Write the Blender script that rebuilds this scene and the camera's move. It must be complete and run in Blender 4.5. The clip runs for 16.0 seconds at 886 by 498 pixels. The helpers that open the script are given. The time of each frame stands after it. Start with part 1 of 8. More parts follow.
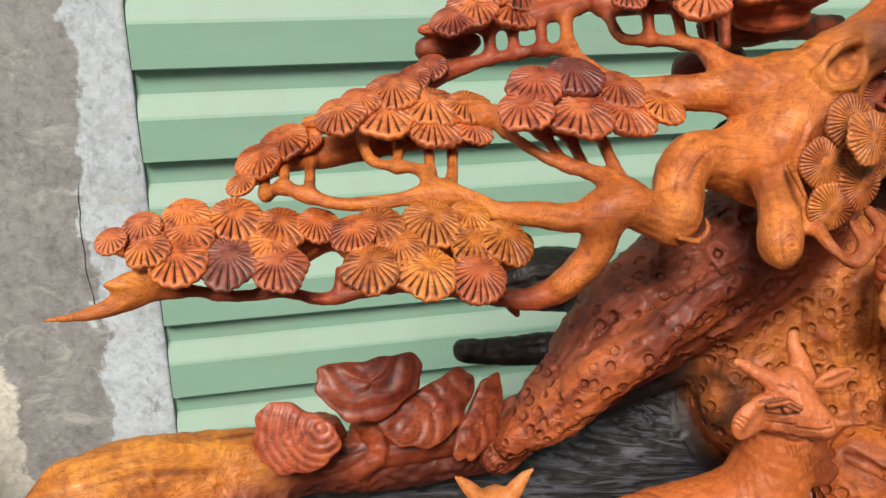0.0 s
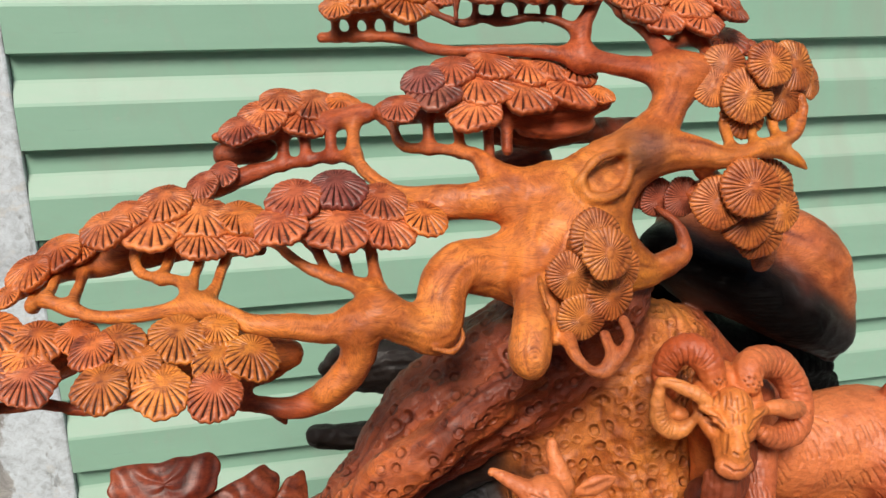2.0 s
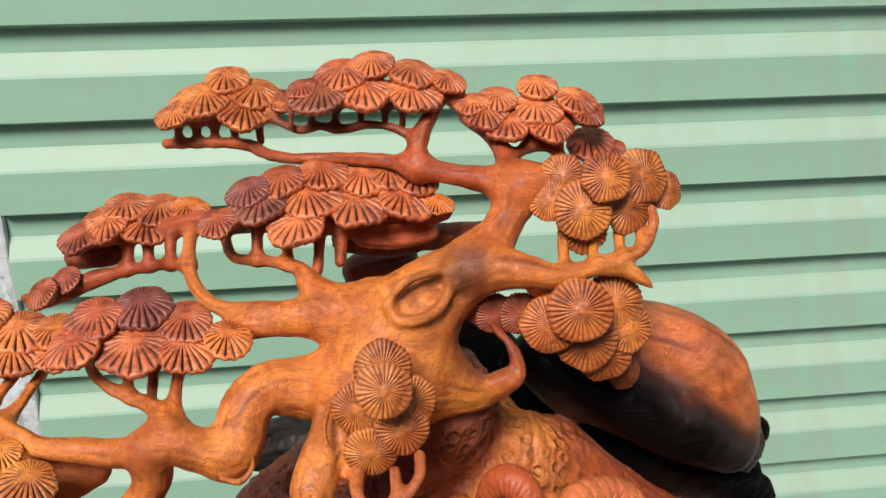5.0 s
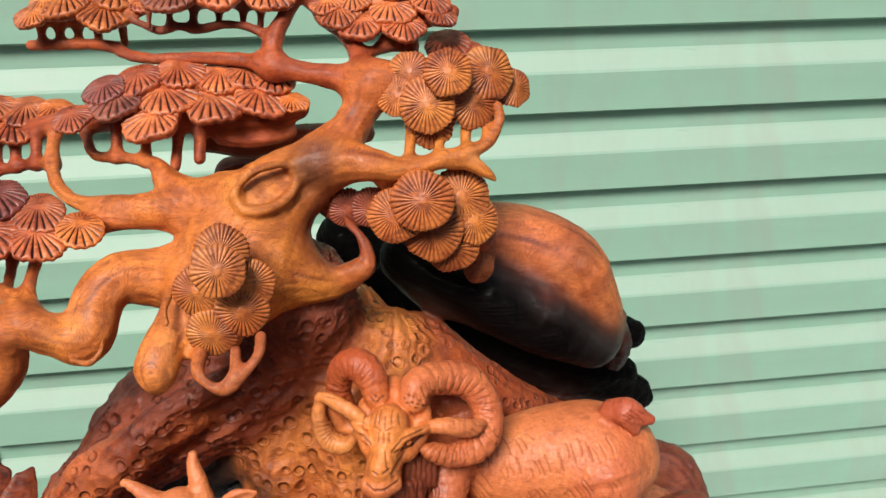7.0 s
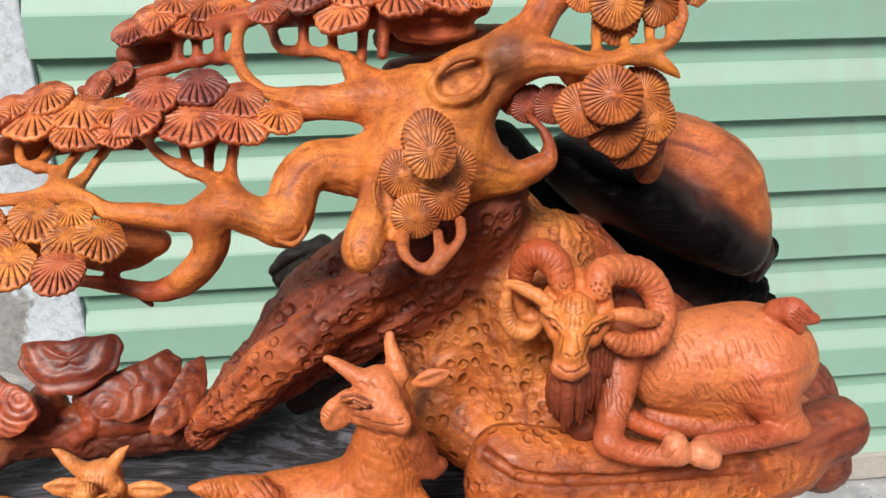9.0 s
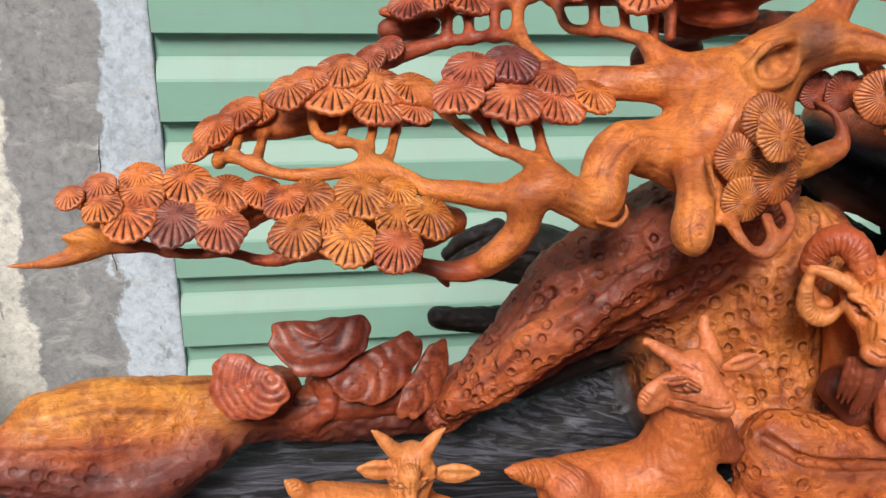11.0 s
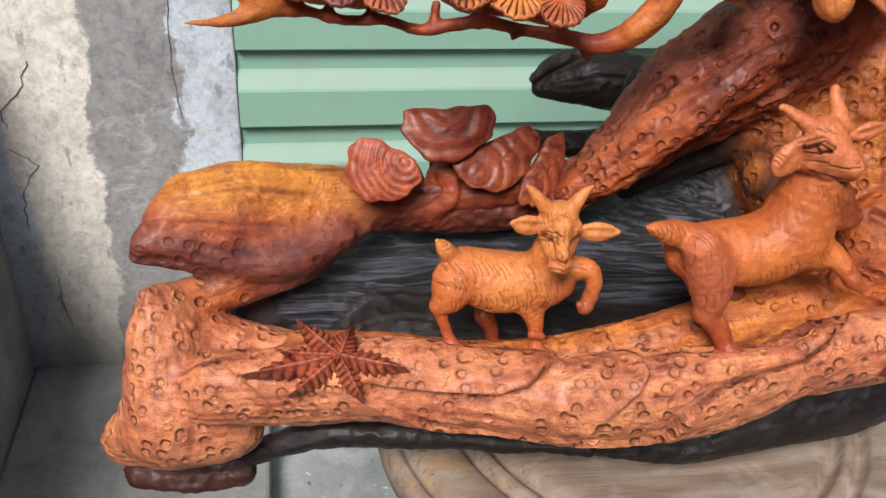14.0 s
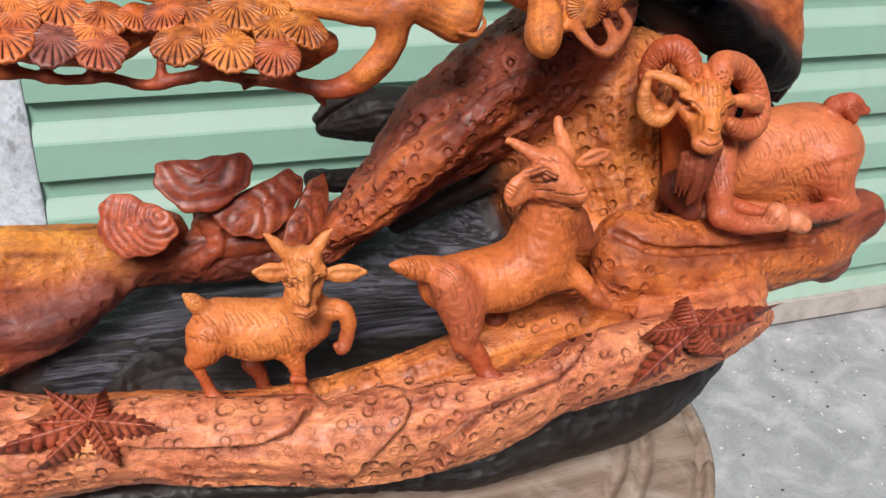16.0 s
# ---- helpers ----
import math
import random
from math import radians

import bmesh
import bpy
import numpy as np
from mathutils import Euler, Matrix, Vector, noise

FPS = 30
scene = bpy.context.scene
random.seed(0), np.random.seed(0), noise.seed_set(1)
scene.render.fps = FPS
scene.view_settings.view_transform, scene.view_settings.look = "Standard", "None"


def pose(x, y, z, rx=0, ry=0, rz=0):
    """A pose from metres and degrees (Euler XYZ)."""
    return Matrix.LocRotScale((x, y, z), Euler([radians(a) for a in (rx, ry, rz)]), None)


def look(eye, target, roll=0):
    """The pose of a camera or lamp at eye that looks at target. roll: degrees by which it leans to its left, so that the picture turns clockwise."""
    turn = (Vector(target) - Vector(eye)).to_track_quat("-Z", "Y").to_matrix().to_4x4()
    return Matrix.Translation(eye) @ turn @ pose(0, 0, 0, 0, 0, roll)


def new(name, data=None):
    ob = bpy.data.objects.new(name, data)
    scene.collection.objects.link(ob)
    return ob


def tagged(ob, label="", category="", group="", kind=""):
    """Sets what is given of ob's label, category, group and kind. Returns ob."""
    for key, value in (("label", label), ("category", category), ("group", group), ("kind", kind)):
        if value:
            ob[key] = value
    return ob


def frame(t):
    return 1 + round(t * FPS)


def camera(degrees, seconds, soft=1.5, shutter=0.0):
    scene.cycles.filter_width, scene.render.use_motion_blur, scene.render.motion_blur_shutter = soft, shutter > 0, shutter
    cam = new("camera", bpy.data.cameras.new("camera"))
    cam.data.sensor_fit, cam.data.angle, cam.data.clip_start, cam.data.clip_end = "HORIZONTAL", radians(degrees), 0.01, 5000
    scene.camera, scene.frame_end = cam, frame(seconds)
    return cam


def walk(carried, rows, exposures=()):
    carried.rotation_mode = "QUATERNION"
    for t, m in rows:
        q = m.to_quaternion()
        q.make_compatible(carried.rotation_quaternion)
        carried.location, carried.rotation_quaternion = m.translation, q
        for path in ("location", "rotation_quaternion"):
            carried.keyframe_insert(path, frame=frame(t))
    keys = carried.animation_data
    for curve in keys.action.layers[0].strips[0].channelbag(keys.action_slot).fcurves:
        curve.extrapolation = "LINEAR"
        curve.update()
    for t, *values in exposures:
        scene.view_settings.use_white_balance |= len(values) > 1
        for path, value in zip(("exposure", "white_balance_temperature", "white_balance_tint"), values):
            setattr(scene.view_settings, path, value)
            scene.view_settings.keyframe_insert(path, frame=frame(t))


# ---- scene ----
cam = camera(52.8, 16.0)
PATH = [
    (0, (-0.265, 0.054, 1.159), (0.174, 1.817, 0.324), 1.3),
    (0.5, (-0.238, 0.045, 1.172), (0.194, 1.827, 0.374), 0.9),
    (1, (-0.205, 0.04, 1.184), (0.245, 1.829, 0.412), 1.0),
    (1.5, (-0.165, 0.031, 1.195), (0.298, 1.826, 0.442), 1.2),
    (2, (-0.121, 0.025, 1.203), (0.33, 1.828, 0.463), 1.1),
    (2.5, (-0.073, 0.028, 1.212), (0.338, 1.835, 0.461), 1.1),
    (3, (-0.003, 0.036, 1.218), (0.356, 1.865, 0.493), 0.9),
    (3.5, (0.044, 0.045, 1.233), (0.36, 1.885, 0.515), 0.5),
    (3.7, (0.053, 0.05, 1.232), (0.361, 1.903, 0.545), 0.4),
    (5.8, (0.103, 0.017, 1.269), (0.301, 1.867, 0.535), -1.0),
    (6, (0.121, 0.013, 1.266), (0.329, 1.851, 0.506), -0.9),
    (6.5, (0.145, -0.004, 1.234), (0.379, 1.828, 0.466), -0.7),
    (7, (0.153, -0.013, 1.228), (0.419, 1.801, 0.428), -0.3),
    (7.5, (0.151, -0.029, 1.213), (0.435, 1.769, 0.385), 0.1),
    (8, (0.126, -0.042, 1.205), (0.396, 1.745, 0.347), 0.3),
    (8.5, (0.078, -0.032, 1.209), (0.302, 1.747, 0.324), 0.3),
    (8.7, (0.063, -0.032, 1.2), (0.268, 1.749, 0.313), 0.0),
    (10.8, (-0.17, 0.002, 1.185), (0.152, 1.76, 0.288), 2.8),
    (11, (-0.196, 0.005, 1.182), (0.12, 1.76, 0.276), 2.7),
    (11.5, (-0.238, 0.002, 1.159), (0.07, 1.742, 0.222), 2.9),
    (12, (-0.271, -0.015, 1.144), (0.039, 1.702, 0.166), 3.4),
    (12.5, (-0.309, -0.022, 1.144), (-0.013, 1.689, 0.151), 4.2),
    (13, (-0.327, -0.031, 1.132), (-0.035, 1.673, 0.126), 4.7),
    (13.5, (-0.336, -0.041, 1.109), (-0.029, 1.64, 0.07), 4.0),
    (14, (-0.312, -0.058, 1.105), (0.021, 1.601, 0.038), 3.7),
    (14.5, (-0.276, -0.079, 1.111), (0.091, 1.57, 0.041), 3.6),
    (15, (-0.252, -0.096, 1.117), (0.185, 1.548, 0.065), 3.3),
    (15.5, (-0.235, -0.097, 1.122), (0.293, 1.539, 0.099), 3.3),
    (16, (-0.222, -0.08, 1.124), (0.376, 1.545, 0.123), 3.7),
]
walk(cam, [(t, look(eye, target, roll)) for t, eye, target, roll in PATH], [(0, 0.39, 6850, 10), (3.5, 0.48, 6800, 10), (6.0, 0.51, 6700, 10), (8.5, 0.60, 6520, 10), (11.0, 0.42, 6300, 11), (14.0, 0.42, 6250, 12), (16.0, 0.48, 6300, 15)])

# ---- world and light ----
world = bpy.data.worlds.new("sky")
scene.world = world
world.use_nodes = True
wn, wl = world.node_tree.nodes, world.node_tree.links
sky = wn.new("ShaderNodeTexSky")
sky.sky_type, sky.sun_disc = "NISHITA", False
sky.sun_elevation, sky.sun_rotation = radians(46), radians(205)
sky.air_density, sky.dust_density = 1.0, 3.0
wl.new(sky.outputs[0], wn["Background"].inputs[0])
wn["Background"].inputs[1].default_value = 0.066
sun_data = bpy.data.lights.new("sun", "SUN")
sun_data.energy, sun_data.angle, sun_data.color = 3.0, radians(20), (1.0, 0.96, 0.90)
sun = new("sun", sun_data)
sun.matrix_world = look((-0.9, -1.9, 2.15), (0, 0, 0))
scene.view_settings.exposure = 0.55


# ---- materials ----
def material(name, rough=0.6, spec=0.5):
    m = bpy.data.materials.new(name)
    m.use_nodes = True
    n, l = m.node_tree.nodes, m.node_tree.links
    b = n["Principled BSDF"]
    b.inputs["Roughness"].default_value = rough
    b.inputs["Specular IOR Level"].default_value = spec
    return m, n, l, b


def coords(n, l, scale=(1, 1, 1), kind="Object"):
    tc, mp = n.new("ShaderNodeTexCoord"), n.new("ShaderNodeMapping")
    mp.inputs["Scale"].default_value = scale
    l.new(tc.outputs[kind], mp.inputs[0])
    return mp.outputs[0]


def noise_tex(n, l, vec, scale, detail=4.0, rough=0.6, distort=0.0):
    t = n.new("ShaderNodeTexNoise")
    t.inputs["Scale"].default_value, t.inputs["Detail"].default_value = scale, detail
    t.inputs["Roughness"].default_value, t.inputs["Distortion"].default_value = rough, distort
    l.new(vec, t.inputs["Vector"])
    return t.outputs["Fac"]


def ramp(n, l, fac, stops):
    r = n.new("ShaderNodeValToRGB")
    e = r.color_ramp.elements
    while len(e) < len(stops):
        e.new(0.5)
    for el, (p, c) in zip(e, stops):
        el.position, el.color = p, (*c, 1) if len(c) == 3 else c
    l.new(fac, r.inputs[0])
    return r.outputs[0]


def mixc(n, l, fac, a, b, mode="MIX"):
    x = n.new("ShaderNodeMix")
    x.data_type, x.blend_type = "RGBA", mode
    for sock, v in ((x.inputs[0], fac), (x.inputs[6], a), (x.inputs[7], b)):
        if isinstance(v, (int, float)):
            sock.default_value = v
        elif isinstance(v, tuple):
            sock.default_value = (*v, 1)
        else:
            l.new(v, sock)
    return x.outputs[2]


def math_node(n, l, op, a, b=0.0, c=None):
    x = n.new("ShaderNodeMath")
    x.operation = op
    for i, v in enumerate((a, b) if c is None else (a, b, c)):
        if isinstance(v, (int, float)):
            x.inputs[i].default_value = v
        else:
            l.new(v, x.inputs[i])
    return x.outputs[0]


def bump(n, l, b, height, strength, dist, before=None):
    x = n.new("ShaderNodeBump")
    x.inputs["Strength"].default_value, x.inputs["Distance"].default_value = strength, dist
    l.new(height, x.inputs["Height"])
    if before is not None:
        l.new(before, x.inputs["Normal"])
    l.new(x.outputs[0], b.inputs["Normal"])
    return x.outputs[0]


def grey(v):
    return (v, v, v)


def carved_wood(name, fan=False, fur=False, rough=0.42, mottle=1.0, coat=0.16):
    """Oiled, stained wood. The stain comes from the mesh (carvings, with some shade painted in) or from the object's
    colour (needle fans).
    """
    m, n, l, b = material(name, rough)
    vec = coords(n, l)
    world_vec = n.new("ShaderNodeNewGeometry").outputs["Position"]
    if fan:
        info = n.new("ShaderNodeObjectInfo")
        base = info.outputs["Color"]
    else:
        at = n.new("ShaderNodeAttribute")
        at.attribute_name = "stain"
        base = at.outputs["Color"]
    big = noise_tex(n, l, world_vec, 16, 4, 0.6, 0.8)
    blot = ramp(n, l, big, [(0.30, (0.40, 0.22, 0.22)), (0.42, (0.80, 0.66, 0.62)), (0.52, (1, 1, 1)), (0.70, (1.28, 1.50, 1.25))])
    col = mixc(n, l, 0.85 * mottle, base, blot, "MULTIPLY")
    mid = noise_tex(n, l, world_vec, 55, 4, 0.65, 1.0)
    col = mixc(n, l, ramp(n, l, mid, [(0.48, grey(0)), (0.66, grey(0.75 * mottle))]), col, mixc(n, l, 1.0, col, (0.42, 0.25, 0.24), "MULTIPLY"))
    if not fan and not fur:
        deep = noise_tex(n, l, world_vec, 27, 5, 0.6, 1.2)
        col = mixc(n, l, ramp(n, l, deep, [(0.50, grey(0)), (0.63, grey(0.6 * mottle))]), col, mixc(n, l, 1.0, col, (0.34, 0.17, 0.22), "MULTIPLY"))
    if fan:
        grain = noise_tex(n, l, world_vec, 160, 4, 0.6, 0.4)
    else:
        warp = noise_tex(n, l, world_vec, 9, 2, 0.5)
        mp = n.new("ShaderNodeMapping")
        l.new(world_vec, mp.inputs[0])
        mp.inputs["Scale"].default_value = (30, 110, 330)
        tw = n.new("ShaderNodeCombineXYZ")
        l.new(math_node(n, l, "MULTIPLY", warp, 1.6), tw.inputs[1])
        l.new(math_node(n, l, "MULTIPLY", warp, 1.1), tw.inputs[0])
        l.new(tw.outputs[0], mp.inputs["Rotation"])
        grain = noise_tex(n, l, mp.outputs[0], 1.0, 5, 0.62, 0.8)
        sa = n.new("ShaderNodeAttribute")
        sa.attribute_name = "streak"
        flow = math_node(n, l, "ADD", sa.outputs["Fac"], math_node(n, l, "MULTIPLY_ADD", grain, 0.5, -0.25))
        col = mixc(n, l, 0.0 if fur else 0.75, col, ramp(n, l, flow, [(0.20, (0.34, 0.20, 0.18)), (0.40, (0.88, 0.82, 0.80)), (0.55, (1.0, 1.0, 0.98)), (0.80, (1.25, 1.32, 1.12))]), "MULTIPLY")
    gcol = ramp(n, l, grain, [(0.30, (0.34, 0.22, 0.20)), (0.46, (0.92, 0.89, 0.88)), (0.75, (1.25, 1.28, 1.12))])
    col = mixc(n, l, 0.4 if fur else 0.75, col, gcol, "MULTIPLY")
    fine = noise_tex(n, l, world_vec, 700, 3, 0.6)
    pm = n.new("ShaderNodeMapping")
    pm.inputs["Rotation"].default_value, pm.inputs["Scale"].default_value = (0, radians(18), 0), (110, 480, 620)
    l.new(world_vec, pm.inputs[0])
    pores = noise_tex(n, l, pm.outputs[0], 1.0, 3, 0.6, 0.6)
    col = mixc(n, l, ramp(n, l, pores, [(0.55, grey(0)), (0.68, grey(0.7 * min(1.0, mottle + 0.05)))]), col, mixc(n, l, 1.0, col, (0.36, 0.24, 0.22), "MULTIPLY"))
    col = mixc(n, l, ramp(n, l, pores, [(0.28, grey(0.5)), (0.42, grey(0))]), col, mixc(n, l, 1.0, col, (1.35, 1.4, 1.3), "MULTIPLY"))
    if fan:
        # groove stain is near-black, so it also paints in the shade of the cuts
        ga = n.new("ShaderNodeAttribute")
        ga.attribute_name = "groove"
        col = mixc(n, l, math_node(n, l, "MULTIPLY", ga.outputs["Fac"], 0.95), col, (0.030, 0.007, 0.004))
        bump(n, l, b, math_node(n, l, "ADD", fine, grain), 0.30, 0.0008)
    else:
        h = math_node(n, l, "ADD", math_node(n, l, "MULTIPLY", grain, 0.8), math_node(n, l, "MULTIPLY", fine, 0.25))
        nrm = bump(n, l, b, h, 0.6 if not fur else 0.25, 0.0016)
        if fur:
            fv = noise_tex(n, l, coords(n, l, (160, 300, 560)), 1.0, 2, 0.5, 1.5)
            nrm = bump(n, l, b, ramp(n, l, fv, [(0.38, grey(0)), (0.50, grey(1))]), 0.2, 0.0008, nrm)
        else:
            pa = n.new("ShaderNodeAttribute")
            pa.attribute_name = "pit"
            vo = n.new("ShaderNodeTexVoronoi")
            vo.inputs["Scale"].default_value = 84
            vo.inputs["Randomness"].default_value = 0.8
            l.new(world_vec, vo.inputs["Vector"])
            size = math_node(n, l, "MULTIPLY_ADD", noise_tex(n, l, world_vec, 40, 2, 0.5), 1.1, 0.55)
            dist = math_node(n, l, "DIVIDE", vo.outputs["Distance"], size)
            bowl = ramp(n, l, dist, [(0.0, grey(0.0)), (0.20, grey(0.10)), (0.33, grey(0.85)), (0.38, grey(1.0)), (0.47, grey(0.86))])
            bowl.node.color_ramp.interpolation = "EASE"
            patch = ramp(n, l, noise_tex(n, l, world_vec, 13, 2, 0.5), [(0.34, grey(0.3)), (0.48, grey(1))])
            pitted = math_node(n, l, "MULTIPLY", pa.outputs["Fac"], patch)
            inv = math_node(n, l, "MULTIPLY", math_node(n, l, "SUBTRACT", bowl, 1.0), pitted)
            nrm = bump(n, l, b, inv, 1.0, 0.0036, nrm)
            lum = n.new("ShaderNodeRGBToBW")
            l.new(base, lum.inputs[0])
            burnt = ramp(n, l, lum.outputs[0], [(0.012, grey(1)), (0.035, grey(0))])
            tint = n.new("ShaderNodeSeparateColor")
            l.new(base, tint.inputs[0])
            ashen = ramp(n, l, math_node(n, l, "DIVIDE", tint.outputs[2], math_node(n, l, "ADD", tint.outputs[0], 0.0004)), [(0.70, grey(0)), (0.88, grey(1))])
            burnt = math_node(n, l, "MULTIPLY", burnt, ashen)
            bm_map = n.new("ShaderNodeMapping")
            l.new(world_vec, bm_map.inputs[0])
            bm_map.inputs["Rotation"].default_value = (0, radians(22), 0)
            bm_map.inputs["Scale"].default_value = (7, 70, 230)
            streak = noise_tex(n, l, bm_map.outputs[0], 1.0, 6, 0.6, 1.4)
            # the near-black that paints in deep shade takes no streaks and hardly any gloss
            unshaded = ramp(n, l, lum.outputs[0], [(0.0045, grey(0)), (0.0065, grey(1))])
            bump(n, l, b, math_node(n, l, "MULTIPLY", streak, burnt), 1.0, 0.0045, nrm)
            # blue-grey streaks paint a sheen onto the burnt grain
            col = mixc(n, l, math_node(n, l, "MULTIPLY", math_node(n, l, "MULTIPLY", burnt, unshaded), ramp(n, l, streak, [(0.47, grey(0)), (0.60, grey(0.9))])), col, (0.088, 0.087, 0.110))
            # a faint brown inside the pits paints in some of their shade
            ring = ramp(n, l, dist, [(0.10, grey(0.25)), (0.22, grey(1)), (0.30, grey(0))])
            col = mixc(n, l, math_node(n, l, "MULTIPLY", math_node(n, l, "MULTIPLY", ring, pitted), 0.14), col, (0.12, 0.028, 0.016))
    l.new(col, b.inputs["Base Color"])
    l.new(ramp(n, l, grain, [(0.2, grey(rough + 0.20)), (0.8, grey(rough - 0.08))]), b.inputs["Roughness"])
    if not fan and not fur:
        l.new(math_node(n, l, "MULTIPLY_ADD", burnt, 0.03 - coat, coat), b.inputs["Coat Weight"])
        l.new(math_node(n, l, "MULTIPLY_ADD", unshaded, 0.45, 0.05), b.inputs["Specular IOR Level"])
    b.inputs["Coat Weight"].default_value, b.inputs["Coat Roughness"].default_value = coat, 0.27
    return m


def concrete(name, base, light, dark, scale=9.0, rough=0.85, bumpiness=0.5):
    m, n, l, b = material(name, rough, 0.3)
    vec = coords(n, l)
    a = noise_tex(n, l, vec, scale, 8, 0.65, 0.4)
    c = ramp(n, l, a, [(0.3, dark), (0.5, base), (0.7, light)])
    f = noise_tex(n, l, vec, scale * 14, 5, 0.7)
    c = mixc(n, l, 0.6, c, ramp(n, l, f, [(0.3, grey(0.72)), (0.6, grey(1.05))]), "MULTIPLY")
    l.new(c, b.inputs["Base Color"])
    bump(n, l, b, math_node(n, l, "ADD", f, math_node(n, l, "MULTIPLY", a, 2.0)), bumpiness, 0.004)
    return m


def floor_concrete():
    """Smooth trowelled floor with pale smears, white paint flecks and dark specks."""
    m, n, l, b = material("worn_concrete_floor", 0.7, 0.35)
    vec = coords(n, l)
    a = noise_tex(n, l, vec, 11, 8, 0.6, 0.6)
    c = ramp(n, l, a, [(0.32, (0.275, 0.283, 0.287)), (0.50, (0.35, 0.358, 0.362)), (0.66, (0.47, 0.476, 0.476))])
    f = noise_tex(n, l, vec, 120, 5, 0.7)
    c = mixc(n, l, 0.5, c, ramp(n, l, f, [(0.3, grey(0.75)), (0.6, grey(1.05))]), "MULTIPLY")
    sp = noise_tex(n, l, vec, 60, 2, 0.5, 0.6)
    c = mixc(n, l, ramp(n, l, sp, [(0.70, grey(0)), (0.72, grey(0.9))]), c, (0.75, 0.75, 0.73))
    sd = noise_tex(n, l, coords(n, l, (1.0, 1.3, 1.0)), 95, 2, 0.5, 0.5)
    c = mixc(n, l, ramp(n, l, sd, [(0.715, grey(0)), (0.73, grey(0.9))]), c, (0.07, 0.07, 0.065))
    l.new(c, b.inputs["Base Color"])
    bump(n, l, b, math_node(n, l, "ADD", f, math_node(n, l, "MULTIPLY", a, 2.0)), 0.35, 0.003)
    return m


def pillar_plaster():
    """Concrete post: cream plaster patch, bare grey cement and a painted blue-grey border, with ragged edges."""
    m, n, l, b = material("pillar_plaster", 0.85, 0.25)
    vec = coords(n, l)
    sep = n.new("ShaderNodeSeparateXYZ")
    l.new(vec, sep.inputs[0])
    wob = noise_tex(n, l, coords(n, l, (6, 1, 5)), 1.0, 9, 0.68, 0.3)
    wob2 = noise_tex(n, l, coords(n, l, (30, 1, 30)), 1.0, 5, 0.6)
    x = math_node(n, l, "ADD", sep.outputs[0], math_node(n, l, "MULTIPLY", math_node(n, l, "SUBTRACT", wob, 0.5), 0.16))
    x = math_node(n, l, "ADD", x, math_node(n, l, "MULTIPLY", math_node(n, l, "SUBTRACT", wob2, 0.5), 0.03))
    u = math_node(n, l, "MULTIPLY_ADD", x, 2.0, 1.6)
    cream, cement, paint = (0.80, 0.76, 0.67), (0.33, 0.325, 0.32), (0.58, 0.64, 0.69)
    col = ramp(n, l, u, [(0.135, paint), (0.15, cream), (0.385, cream), (0.40, cement), (0.668, cement), (0.68, paint)])
    n1 = noise_tex(n, l, vec, 22, 8, 0.7, 0.5)
    col = mixc(n, l, 0.75, col, ramp(n, l, n1, [(0.3, grey(0.55)), (0.5, grey(0.95)), (0.75, grey(1.2))]), "MULTIPLY")
    n2 = noise_tex(n, l, coords(n, l, (55, 1, 22)), 1.0, 6, 0.6)
    col = mixc(n, l, ramp(n, l, n2, [(0.62, grey(0)), (0.68, grey(0.55))]), col, (0.16, 0.16, 0.155))
    n3 = noise_tex(n, l, vec, 85, 6, 0.75, 0.6)
    col = mixc(n, l, 0.8, col, ramp(n, l, n3, [(0.32, grey(0.62)), (0.50, grey(1.0)), (0.68, grey(1.22))]), "MULTIPLY")
    n4 = noise_tex(n, l, coords(n, l, (14, 1, 26)), 1.0, 8, 0.7, 0.8)
    col = mixc(n, l, ramp(n, l, n4, [(0.56, grey(0)), (0.66, grey(0.55))]), col, (0.62, 0.60, 0.56))
    low = math_node(n, l, "ADD", sep.outputs[2], math_node(n, l, "MULTIPLY", wob, 0.35))
    col = mixc(n, l, ramp(n, l, low, [(0.25, grey(0.75)), (0.55, grey(0.0))]), col, (0.20, 0.195, 0.18))
    l.new(col, b.inputs["Base Color"])
    bump(n, l, b, math_node(n, l, "ADD", n1, math_node(n, l, "MULTIPLY", n2, 0.5)), 0.6, 0.004)
    return m


